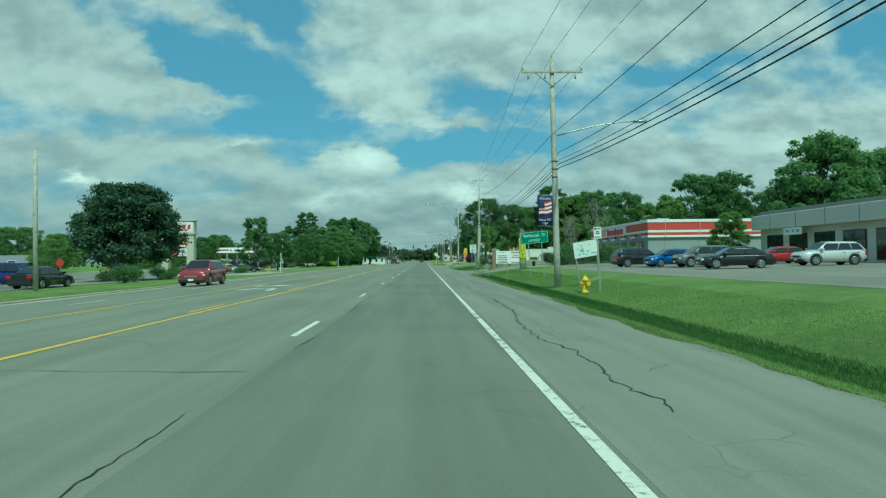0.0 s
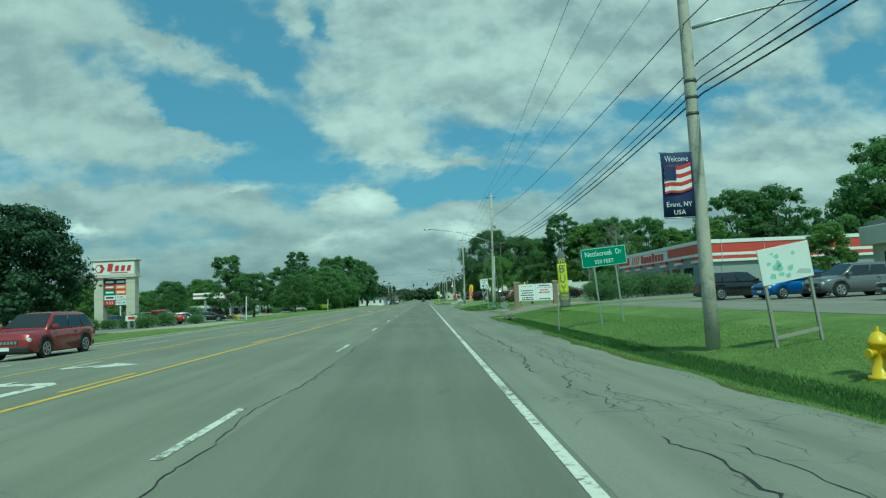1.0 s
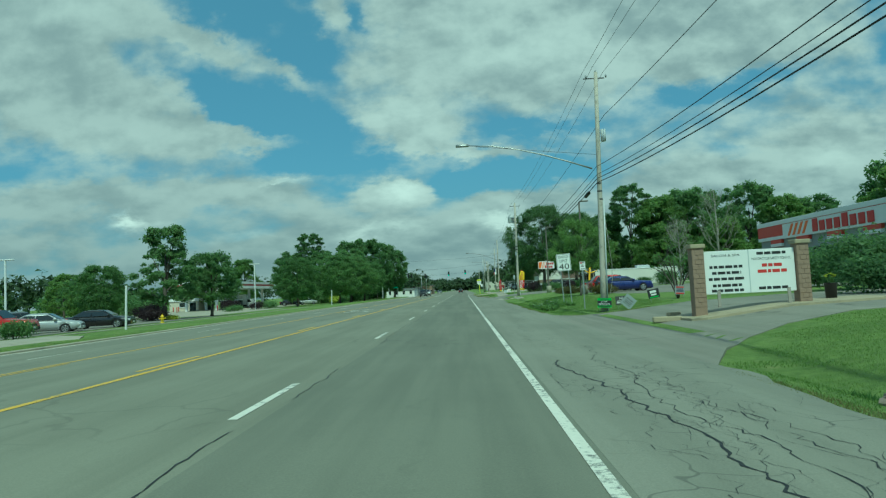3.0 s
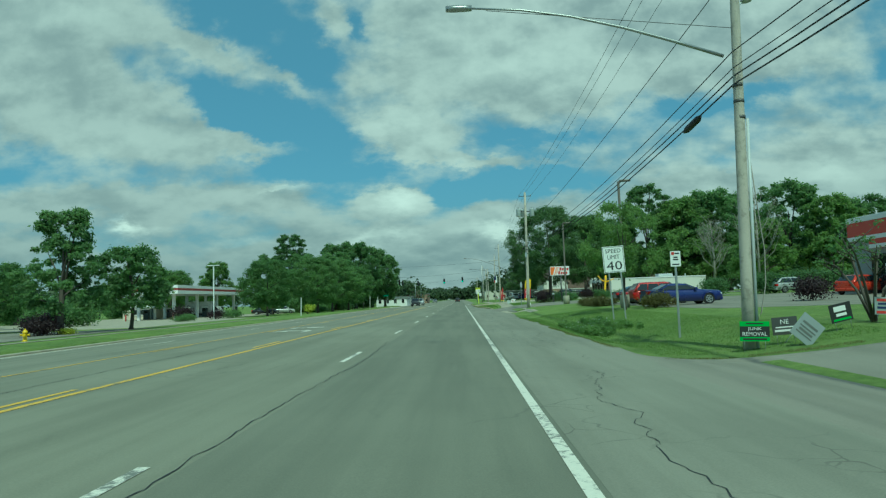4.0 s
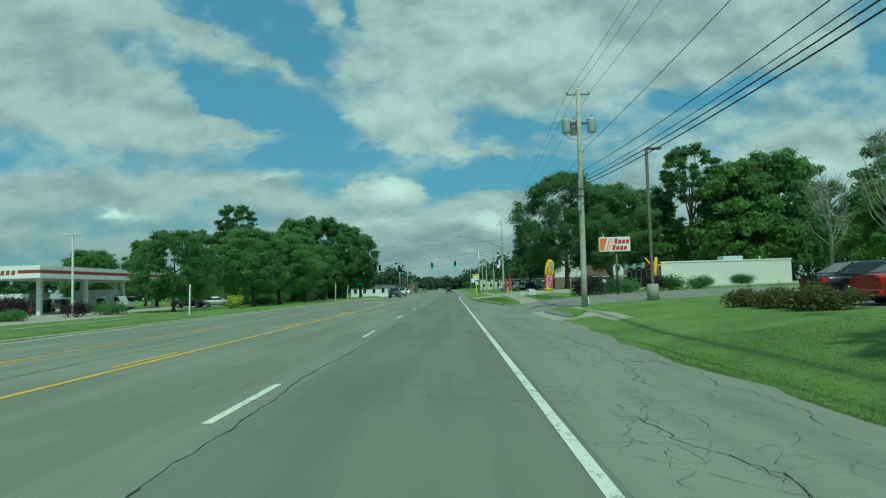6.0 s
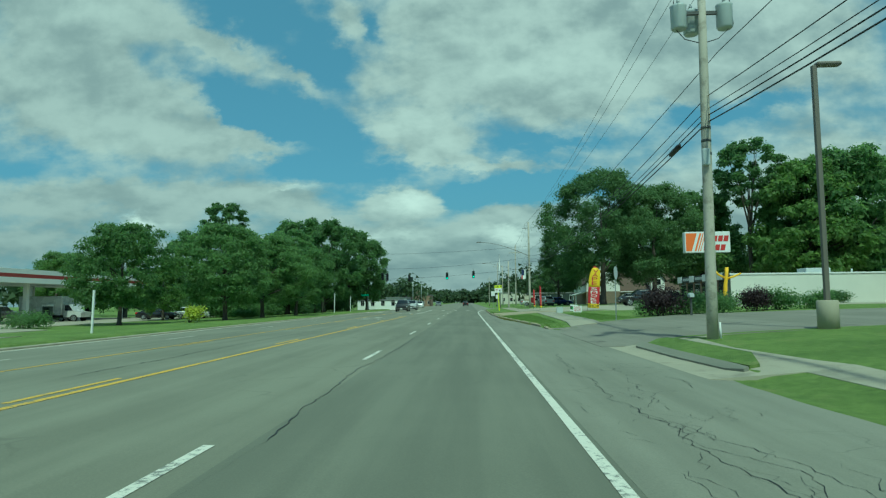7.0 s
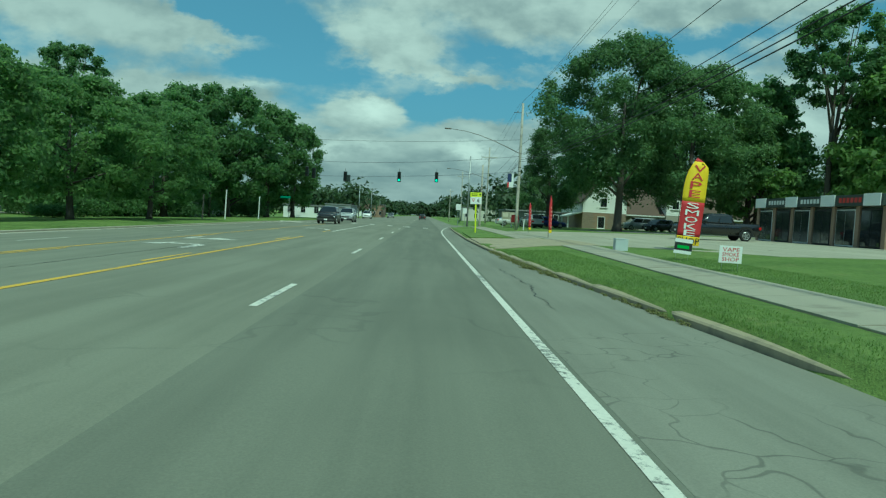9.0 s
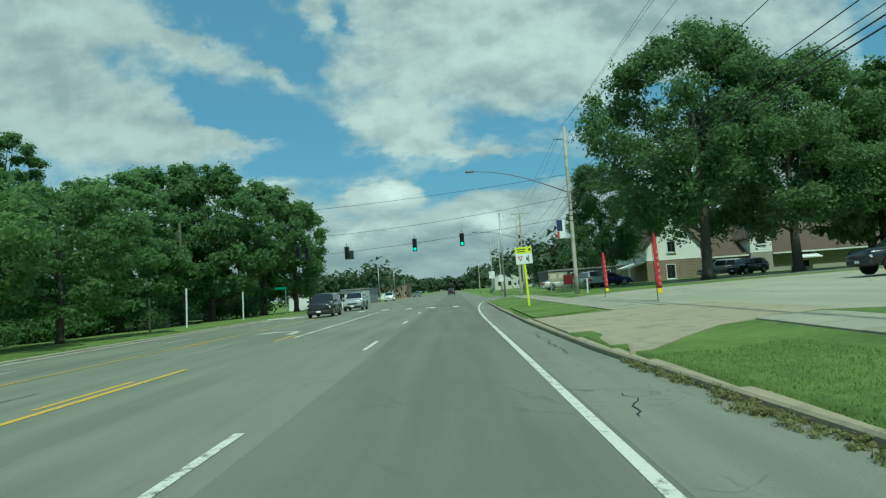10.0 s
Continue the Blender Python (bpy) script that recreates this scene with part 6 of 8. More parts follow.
pl = lawn_sign("black lawn sign with white and green print", 9.9, 86.8, 0.62, 0.46, 10, -10, SIGN_BLACK)
bars([(-0.02, 0.55, 0.34, 0.13), (0, 0.40, 0.3, 0.07)], (0, -0.008, 0), SIGN_WHITE, pl)
bars([(0, 0.28, 0.5, 0.05)], (0, -0.008, 0), LAWN_GREEN, pl)
pl = lawn_sign("pink and dark lawn sign in the grass", 11.4, 87.6, 0.55, 0.46, 10, 3, LAWN_GREY)
bars([(0, 0.60, 0.42, 0.07), (0, 0.28, 0.46, 0.07)], (0, -0.008, 0), SIGN_RED, pl)
bars([(0, 0.50, 0.36, 0.05), (0, 0.40, 0.4, 0.06)], (0, -0.008, 0), NAVY, pl)
pl = lawn_sign("small white and red vape shop lawn sign", 7.95, 166.5, 0.62, 0.46, 0, 1, SIGN_WHITE)
for i, wd in enumerate(("VAPE", "SMOKE", "SHOP")):
    lettering(wd, 0.46, 0.105, (0, -0.012, 0.58 - 0.13 * i), SIGN_RED, pl)
pl = lawn_sign("small white lawn sign with a green picture", 8.35, 170.8, 0.6, 0.5, 0, 5, SIGN_WHITE, SIGN_BLACK)
bars([(0, 0.45, 0.4, 0.1)], (0, -0.011, 0), LAWN_GREEN, pl)
box_ = thing("utility_box", "low pale grey utility cabinet in the grass", "utility cabinet", pose(8.05, 176.6, land_z(8, 176.6) - 0.02))
part("cabinet", Shape().box(-0.27, -0.18, 0, 0.27, 0.18, 0.5, 0.02), CAN, box_)
part("lid", Shape().box(-0.285, -0.195, 0.5, 0.285, 0.195, 0.54, 0.01), CAN, box_)
cab2 = thing("utility_cabinet", "tall grey utility cabinet beneath the trees", "utility cabinet", pose(-27.6, 227.6, -0.3))
part("body", Shape().box(-0.45, -0.3, 0.0, 0.45, 0.3, 1.85, 0.02), STEEL, cab2)
part("door", Shape().box(-0.4, -0.325, 0.12, 0.4, -0.302, 1.75, 0.006), CAN, cab2)
mail = thing("mailbox", "grey mailbox on a dark post", "mailbox", pose(12.2, 154.6, land_z(12.2, 154.6)))
part("post", Shape().box(-0.05, -0.05, -0.1, 0.05, 0.05, 1.0), DARK_STEEL, mail)
part("box", Shape().rings([[(-0.11, q, 1.0), (-0.11, q, 1.14), (-0.07, q, 1.21), (0, q, 1.235), (0.07, q, 1.21), (0.11, q, 1.14), (0.11, q, 1.0)] for q in (-0.27, 0.27)]), CAN, mail)

# crossing board on a fluorescent post
t = thing("crossing_sign", "fluorescent yellow post with a white and yellow board", "road sign", pose(3.92, 202.6, land_z(3.9, 202.6) - 0.03, 0, -2, 0))
part("post", Shape().box(-0.06, 0.0, 0, 0.06, 0.09, 2.5, 0.01), FLUO, t)
pl = part("board", Shape().box(-0.46, -0.02, 2.42, 0.46, 0.0, 3.0, 0.006), SIGN_WHITE, t)
part("head_panel", Shape().box(-0.46, -0.024, 3.0, 0.46, 0.0, 3.36, 0.006), FLUO, t)
bars([(-0.12, 3.24, 0.5, 0.05), (-0.12, 3.12, 0.42, 0.05), (0.34, 3.2, 0.12, 0.14)], (0, -0.026, 0), SIGN_BLACK, t)
s = Shape()
s.prism([(-0.36, 2.86), (-0.06, 2.86), (-0.21, 2.58)], 0.004, "y", -0.026)
part("yield_mark", s, SIGN_RED, pl)
part("yield_mark", Shape().prism([(-0.29, 2.82), (-0.13, 2.82), (-0.21, 2.67)], 0.004, "y", -0.032), SIGN_WHITE, pl)
part("walk_mark", Shape().box(0.22, -0.026, 2.52, 0.27, -0.021, 2.88).box(0.12, -0.026, 2.6, 0.2, -0.021, 2.8), SIGN_BLACK, pl)

# signs further on
t, pl = post_sign("shop_board", "tan and brown shop boards on white posts", 10.9, 236, 2.0, 1.0, 1.0, (-0.8, 0.8), CONCRETE, 0, "sign board", None, 0.06)
bars([(-0.5, 1.6, 0.7, 0.5), (0.45, 1.6, 0.7, 0.5)], (0, -0.007, 0), STUCCO, pl)
t, pl = post_sign("shop_board", "dark red board on two white posts", 10.6, 228, 0.9, 0.9, 0.7, (-0.4, 0.4), SIGN_RED, 0, "sign board", None, 0.06)
t, pl = post_sign("route_sign", "white route sign on a pole", 5.2, 258, 0.8, 1.0, 3.0, (0,), SIGN_WHITE)
t, pl = post_sign("route_sign", "white route sign on a pole", 5.6, 246, 0.6, 0.8, 2.4, (0,), SIGN_WHITE)
ban2 = thing("banner", "small red white and blue banner on the pole", "banner", pose(8.55, 215.9, pole_z(9, 216)))
part("cloth", Shape().box(-0.62, -0.06, 4.35, 0.0, -0.05, 5.75), SIGN_WHITE, ban2)
part("field", Shape().box(-0.62, -0.066, 4.9, -0.2, -0.061, 5.75), NAVY, ban2)
part("field", Shape().box(-0.62, -0.066, 4.35, -0.45, -0.061, 4.88), FLAG_RED, ban2)
part("rod", Shape().tube([(-0.66, -0.05, 5.77), (0.3, 0.05, 5.77)], 0.015, 6), STEEL, ban2)

# roof-mounted style shop sign on a pole, stripes and plain letter shapes
t = thing("shop_sign", "white pole sign with orange stripes and red lettering shapes", "shop sign", pose(13.1, 154.2, land_z(12.85, 154)))
part("pole", Shape().tube([(0.15, 0.2, 0), (0.12, 0.2, 3.5)], 0.09, 10), DARK_STEEL, t)
cab = part("cabinet", Shape().box(-1.22, 0.0, 3.42, 1.22, 0.4, 4.56, 0.02), SIGN_WHITE, t)
for i, wd in enumerate((0.30, 0.10, 0.06, 0.04)):
    x0 = (-1.17, -0.72, -0.55, -0.42)[i]
    part("stripe", Shape().prism([(x0, 3.50), (x0 + wd, 3.50), (x0 + wd + 0.30, 4.48), (x0 + (0.0 if i == 0 else 0.30), 4.48)], 0.004, "y", -0.006), SIGN_ORANGE, cab)
for cz, n_, x0 in ((4.19, 4, -0.06), (3.70, 4, -0.24)):
    for k in range(n_):
        bx = x0 + k * 0.30
        hgt = 0.42 if k == 0 else 0.32
        part("letter_shape", Shape().prism([(bx, cz - 0.17), (bx + 0.25, cz - 0.17), (bx + 0.31, cz - 0.17 + hgt), (bx + 0.07, cz - 0.17 + hgt)], 0.005, "y", -0.008), SIGN_RED, cab)

# inflated dancer, one plain shape
s = Shape()
dan = thing("inflatable_dancer", "yellow inflatable tube figure with raised arms", "inflatable", pose(25.0, 183.2, land_z(25, 183)))
s.tube([(0, 0, 0), (0.1, 0, 1.0), (0.15, 0, 2.0), (0.3, 0, 3.0), (0.35, 0, 3.7)], [0.2, 0.19, 0.18, 0.17, 0.17], 12)
s.tube([(0.25, 0, 2.6), (-0.5, 0, 3.0), (-1.0, 0, 3.7)], [0.11, 0.10, 0.07], 8)
s.tube([(0.3, 0, 2.6), (1.0, 0, 2.8), (1.7, 0, 3.1)], [0.11, 0.10, 0.07], 8)
part("figure", s, INFLATED, dan)

# white posts and street sign on the west verge
for x, y, h, lab, mt in ((-19.85, 152.0, 2.3, "white marker post on the verge", TRIM), (-20.0, 91.7, 2.65, "white marker post on the verge", TRIM), (-20.5, 209.5, 2.3, "brown marker post on the verge", BRONZE), (-19.7, 213.6, 2.9, "white marker post on the verge", TRIM), (5.85, 46.8, 1.5, "thin wooden stake standing in the lawn", PALE_BARK), (-19.6, 226.0, 2.6, "white marker post on the verge", TRIM), (9.8, 215.6, 1.15, "short white marker post beside the pole", TRIM)):
    t = thing("marker_post", lab, "post", pose(x, y, land_z(x, y) - 0.05, 0, 1.5, 0), group="verge posts")
    q = 0.025 if h == 1.5 else 0.05
    part("post", Shape().box(-q, -q, 0, q, q, h, 0.01), mt, t)
t, pl = post_sign("street_sign", "small green street sign on a thin post", -18.7, 236, 1.3, 0.25, 2.75, (0.5,), SIGN_GREEN, 0)
t, pl = post_sign("stop_sign", "red stop sign in the car park", -34.8, 63.5, 0.02, 0.02, 1.6, (0,), SIGN_WHITE)
part("octagon", Shape().prism([(0.38 * math.cos(a), 1.9 + 0.38 * math.sin(a)) for a in [math.pi / 8 + k * math.pi / 4 for k in range(8)]], 0.01, "y", -0.02), SIGN_RED, t)
t, pl = post_sign("shop_board", "small white and red sign before the pylon", -29.3, 84.2, 1.2, 0.55, 0.9, (-0.3, 0.3), SIGN_WHITE, 0, "sign board", None, 0.12)
bars([(0, 1.2, 0.7, 0.28)], (0, -0.007, 0), SIGN_RED, pl)


# ---- traffic lights on span wires ----
def signal_head(x, z, lit, five=False):
    t = thing("traffic_light", "dark traffic light hung on a span wire" + (" with five lamps" if five else ""), "traffic light", pose(x, 226, z), group="traffic lights over the crossing")
    b = part("housing", Shape().box(-0.2, -0.16, -0.58, 0.2, 0.16, 0.58, 0.03), SIGNAL_BODY, t)
    if five:
        part("side_housing", Shape().box(0.21, -0.16, -0.58, 0.58, 0.16, 0.2, 0.03), SIGNAL_BODY, t)
    part("hanger", Shape().tube([(0, 0, 0.58), (0, 0, 0.95)], 0.025, 6), DARK_STEEL, t)
    for k in range(3):
        zz = 0.38 - 0.38 * k
        part("visor", Shape().tube([(0, -0.16, zz), (0, -0.36, zz)], 0.155, 12, cap=False), SIGNAL_BODY, b)
        part("lens", Shape().tube([(0, -0.155, zz), (0, -0.175, zz)], 0.135, 14), SIGNAL_GREEN if lit and k == 2 else SIGNAL_DARK, b)


for x, z, five in ((-14.2, 5.75, False), (-13.4, 5.6, False), (-9.75, 5.4, True), (-3.5, 5.7, False), (0.85, 5.9, False)):
    signal_head(x, z, x > -6, five)
sp = thing("span_wire", "steel span wires carrying the traffic lights", "overhead wire")
for a, b, d in (((-26, 228, 7.6), (9.3, 217, 8.0), 0.95), ((-26, 228, 5.5), (9.3, 217, 6.4), 0.65), ((-26, 228.2, 9.8), (9.2, 216.2, 9.6), 0.5)):
    part("span", sag(a, b, d, 0.014), CABLE, sp)
tp = thing("signal_pole", "dark wooden pole holding the span wires", "pole", pose(-26, 228.2, -0.35))
part("shaft", Shape().tube([(0, 0, 0), (0, 0, 10.2)], [0.16, 0.11], 12), BARK, tp)
tp = thing("signal_pole", "thin steel pole beyond the crossing", "pole", pose(6.4, 252, 0))
part("shaft", Shape().tube([(0, 0, 0), (0, 0, 11)], [0.14, 0.09], 10), STEEL, tp)
for x, y, h in ((-15.5, 300, 8), (-16, 340, 8.5), (-17, 390, 9)):
    tp = thing("street_lamp", "distant grey street lamp", "street lamp", pose(x, y, -0.2))
    part("shaft", Shape().tube([(0, 0, 0), (0, 0, h)], [0.12, 0.07], 8), STEEL, tp)
    street_lamp_arm(tp, 2.5, h - 0.2, 0.5)


# ---- vehicles ----
CAR_KINDS = {
    # length, half width, height, wheel radius, wheel places, bonnet line (x, z), cabin (x, z) foot-front, roof-front, roof-rear, foot-rear
    "suv": (4.55, 0.92, 1.70, 0.36, (1.35, -1.35), ((2.27, 0.72), (2.15, 0.92), (1.15, 1.06), (-2.05, 1.10), (-2.24, 0.95)), ((1.25, 1.04), (0.45, 1.66), (-1.75, 1.64), (-2.18, 1.08))),
    "sedan": (4.75, 0.91, 1.46, 0.33, (1.42, -1.38), ((2.37, 0.62), (2.22, 0.76), (1.05, 0.93), (-1.6, 0.98), (-2.3, 0.94)), ((1.15, 0.92), (0.25, 1.43), (-0.95, 1.43), (-1.85, 0.97))),
    "coupe": (5.0, 0.96, 1.45, 0.36, (1.55, -1.42), ((2.5, 0.70), (2.4, 0.88), (0.95, 1.0), (-1.55, 1.04), (-2.45, 1.02)), ((1.0, 0.98), (0.05, 1.43), (-0.95, 1.42), (-1.75, 1.03))),
    "hatch": (4.1, 0.87, 1.50, 0.32, (1.25, -1.25), ((2.05, 0.66), (1.92, 0.82), (1.1, 0.96), (-1.8, 1.0), (-2.02, 0.9)), ((1.2, 0.95), (0.35, 1.48), (-1.35, 1.46), (-1.95, 0.98))),
    "pickup": (5.7, 0.98, 1.90, 0.40, (1.85, -1.75), ((2.85, 0.85), (2.75, 1.12), (1.4, 1.22), (-2.75, 1.22), (-2.82, 1.1)), ((1.5, 1.2), (0.75, 1.86), (-0.75, 1.86), (-0.95, 1.2))),
    "van": (4.9, 0.98, 1.80, 0.34, (1.5, -1.5), ((2.45, 0.72), (2.3, 0.95), (1.5, 1.10), (-2.35, 1.12), (-2.42, 1.0)), ((1.65, 1.08), (0.75, 1.76), (-2.1, 1.74), (-2.36, 1.1))),
}


def wheel(parent, x, y, r, side):
    """A tyre with a spoked rim; side: +1 or -1, the way it faces along y."""
    ty = part("wheel", Shape().tube([(x, y - 0.1, r), (x, y - 0.085, r), (x, y + 0.085, r), (x, y + 0.1, r)], [r * 0.9, r, r, r * 0.9], 22), TYRE, parent)
    yo = y + side * 0.104
    s = Shape()
    s.tube([(x, yo - side * 0.02, r), (x, yo, r)], [r * 0.66, r * 0.64], 20)
    part("rim_dish", s, DARK_STEEL, ty)
    s = Shape()
    for k in range(5):
        a = k * 1.2566
        c, d = math.cos(a), math.sin(a)
        s.prism([(x + c * r * 0.08 - d * r * 0.1, r + d * r * 0.08 + c * r * 0.1), (x + c * r * 0.6 - d * r * 0.06, r + d * r * 0.6 + c * r * 0.06), (x + c * r * 0.6 + d * r * 0.06, r + d * r * 0.6 - c * r * 0.06), (x + c * r * 0.08 + d * r * 0.1, r + d * r * 0.08 - c * r * 0.1)], side * 0.012, "y", yo + side * 0.002)
    s.rings([[(x + math.cos(b) * r * q, yo + side * o, r + math.sin(b) * r * q) for b in [j * 0.3142 for j in range(20)]] for q, o in ((0.66, 0.0), (0.66, 0.016), (0.57, 0.012), (0.57, 0.0))], cap=False)
    part("rim", s, RIM, ty)


def make_car(kind, colour, label, name="car", category="car"):
    """A car facing +x: body, glass, roof, pillars, lamps, wheels."""
    L, W, H, wr, axles, line, cab = CAR_KINDS[kind]
    car = thing(name, label, category)
    zs = 0.24 if kind != "pickup" else 0.42

    def top(x):
        return curve_steps(sorted(line), x)

    xs = sorted({-L / 2, -L / 2 + 0.06, -L / 2 + 0.3, L / 2 - 0.4, L / 2 - 0.12, L / 2} | {p[0] for p in line if abs(p[0]) < L / 2} | {a + q for a in axles for q in (-wr * 1.2, -wr * 0.7, 0, wr * 0.7, wr * 1.2)})
    rings = []
    for x in xs:
        e = abs(x) / (L / 2)
        w = W * (1 - 0.16 * max(0, (e - 0.72) / 0.28) ** 2)
        z1 = top(x)
        zb = zs + (0.14 if e > 0.9 else 0)
        for a in axles:
            q = abs(x - a) / (wr * 1.15)
            if q < 1:
                zb = max(zb, wr + math.sqrt(1 - q * q) * wr * 1.12)
        zb = min(zb, z1 - 0.12)
        mid = (zb + z1) / 2
        half = [(w * 0.80, zb), (w * 0.97, zb + 0.02), (w, mid), (w * 0.985, z1 - 0.13), (w * 0.90, z1 - 0.03), (w * 0.55, z1 + 0.025)]
        rings.append([(x, y, z) for y, z in half] + [(x, -y, z) for y, z in reversed(half)])
    part("body", Shape().rings(rings), colour, car)
    # dark underbody and wheel wells
    part("underbody", Shape().box(-L / 2 + 0.15, -W * 0.78, zs - 0.02, L / 2 - 0.15, W * 0.78, zs + 0.42), PLASTIC, car)
    (ax, az), (bx, bz), (cx, cz), (dx, dz) = cab
    wf, wt = W * 0.93, W * 0.72
    belt, roof_z = min(az, dz), max(bz, cz)

    def half_width(z):
        return wf + (wt - wf) * min(max((z - belt) / (roof_z - belt), 0), 1.05)

    # the cabin's side line: screen, roof and tail, rounded where they meet
    line_c = []
    for (px, pz), (qx, qz), (nx_, nz) in (((ax, az), (bx, bz), (cx, cz)), ((bx, bz), (cx, cz), (dx, dz))):
        la, lb = min(0.42, 0.45 * math.hypot(qx - px, qz - pz)), min(0.42, 0.45 * math.hypot(nx_ - qx, nz - qz))
        da, db = math.hypot(qx - px, qz - pz), math.hypot(nx_ - qx, nz - qz)
        p0 = (qx + (px - qx) * la / da, qz + (pz - qz) * la / da)
        p2 = (qx + (nx_ - qx) * lb / db, qz + (nz - qz) * lb / db)
        line_c += [tuple((1 - k) ** 2 * p0[i] + 2 * k * (1 - k) * (qx, qz + 0.03)[i] + k * k * p2[i] for i in (0, 1)) for k in (0, 0.25, 0.5, 0.75, 1.0)]
    line_c = [(ax + 0.04, az - 0.02)] + line_c + [(dx - 0.03, dz - 0.02)]
    rr_ = []
    for x, z in line_c:
        h = half_width(z)
        low_ = min(belt, z) - 0.05
        side = [(half_width(low_), low_), (half_width(z - 0.10), max(z - 0.10, low_ + 0.01)), (h - 0.03, max(z - 0.03, low_ + 0.02)), (h - 0.13, z), (h * 0.45, z + 0.018)]
        rr_.append([(x, y, q) for y, q in side] + [(x, -y, q) for y, q in reversed(side)])
    part("roof", Shape().rings(rr_), colour, car)

    def pane(corners, out):
        """A thin pane a little proud of the skin."""
        o = Vector(out)
        return Shape().rings([[Vector(q) - o * 0.6 for q in corners], [Vector(q) + o for q in corners]], smooth=False)

    def screen(x0, z0, x1, z1, inset):
        d = Vector((-(z1 - z0), 0, x1 - x0)).normalized() * (0.034 if x1 < x0 else -0.034)
        if d.z < 0:
            d = -d
        k0, k1 = 0.10, 0.90
        p, q = (x0 + (x1 - x0) * k0, z0 + (z1 - z0) * k0), (x0 + (x1 - x0) * k1, z0 + (z1 - z0) * k1)
        a0, a1 = half_width(p[1]) - inset, half_width(q[1]) - inset
        return pane([(p[0], -a0, p[1]), (p[0], a0, p[1]), (q[0], a1, q[1]), (q[0], -a1, q[1])], d)

    part("windscreen", screen(ax, az, bx, bz, 0.10), GLASS, car)
    part("rear_window", screen(dx, dz, cx, cz, 0.14), GLASS, car)
    z_lo, z_hi = belt + 0.045, roof_z - 0.13

    def line_x(z, lo, hi):
        return lo[0] + (hi[0] - lo[0]) * (z - lo[1]) / (hi[1] - lo[1])

    f0, f1 = line_x(z_lo, (ax, az), (bx, bz)) - 0.16, line_x(z_hi, (ax, az), (bx, bz)) - 0.12
    t0, t1 = line_x(z_lo, (dx, dz), (cx, cz)) + 0.17, line_x(z_hi, (dx, dz), (cx, cz)) + 0.14
    cuts = (0.0, 0.52, 1.0) if kind in ("coupe", "sedan", "pickup", "hatch") else (0.0, 0.40, 0.74, 1.0)
    for sg in (-1, 1):
        for u0, u1 in zip(cuts, cuts[1:]):
            e0, e1 = (0 if u0 == 0 else 0.035), (0 if u1 == 1 else 0.035)
            pts = [(f0 + (t0 - f0) * u0 - e0, z_lo), (f0 + (t0 - f0) * u1 + e1, z_lo), (f1 + (t1 - f1) * u1 + e1, z_hi), (f1 + (t1 - f1) * u0 - e0, z_hi)]
            part("side_window", pane([(x, sg * half_width(z), z) for x, z in pts], (0, sg * 0.010, 0.002)), GLASS, car)
        for a in axles:
            arch = [[(a + math.cos(q) * wr * m, sg * (W + o), wr + math.sin(q) * wr * m) for m, o in ((1.24, -0.02), (1.24, 0.008), (1.10, 0.008), (1.10, -0.02))] for q in [math.pi * (i / 10) for i in range(11)]]
            part("wheel_arch", Shape().rings(arch, smooth=False), PLASTIC if kind in ("suv", "pickup") else colour, car)
        part("sill", Shape().box(-L / 2 + 0.5, sg * W * 0.93 - 0.03, zs - 0.03, L / 2 - 0.5, sg * W * 0.93 + 0.03, zs + 0.07, 0.02), PLASTIC, car)
        part("headlamp", Shape().box(L / 2 - 0.34, sg * W * 0.68 - 0.2, line[0][1] - 0.10, L / 2 - 0.035, sg * W * 0.68 + 0.2, line[0][1] + 0.06, 0.04), LAMP_WHITE, car)
        part("tail_lamp", Shape().box(-L / 2 - 0.015, sg * W * 0.72 - 0.17, line[-1][1] - 0.26, -L / 2 + 0.28, sg * W * 0.72 + 0.17, line[-1][1] - 0.06, 0.03), LAMP_RED, car)
        part("mirror", Shape().box(ax - 0.42, sg * (W + 0.06) - 0.09, az + 0.02, ax - 0.22, sg * (W + 0.06) + 0.09, az + 0.17, 0.03), colour, car)
        for dx_ in ((ax + dx) / 2 - 0.15, dx + 0.6 if dx + 0.6 < (ax + dx) / 2 - 0.5 else (ax + dx) / 2 - 0.9):
            part("door_handle", Shape().box(dx_ - 0.1, sg * W * 0.985 - 0.015, az - 0.17, dx_ + 0.1, sg * W * 0.985 + 0.015, az - 0.13), PLASTIC, car)
        for a in axles:
            wheel(car, a, sg * (W - 0.12), wr, sg)
    part("grille", Shape().box(L / 2 - 0.06, -W * 0.5, line[0][1] - 0.16, L / 2 + 0.012, W * 0.5, line[0][1] - 0.02, 0.02), PLASTIC, car)
    part("front_bumper", Shape().box(L / 2 - 0.25, -W * 0.86, zs + 0.02, L / 2 + 0.03, W * 0.86, zs + 0.24, 0.05), PLASTIC if kind in ("suv", "pickup") else colour, car)
    part("rear_bumper", Shape().box(-L / 2 - 0.03, -W * 0.86, zs + 0.04, -L / 2 + 0.25, W * 0.86, zs + 0.26, 0.05), PLASTIC if kind in ("suv",) else colour, car)
    part("number_plate", Shape().box(L / 2 + 0.03, -0.16, zs + 0.12, L / 2 + 0.045, 0.16, zs + 0.24), SIGN_WHITE, car)
    if kind == "suv" and colour == MAROON:
        for k in range(7):
            yy = (k - 3) * W * 0.13
            part("grille_slot", Shape().box(L / 2 + 0.013, yy - 0.045, line[0][1] - 0.14, L / 2 + 0.022, yy + 0.045, line[0][1] - 0.04, 0.004), RIM, car)
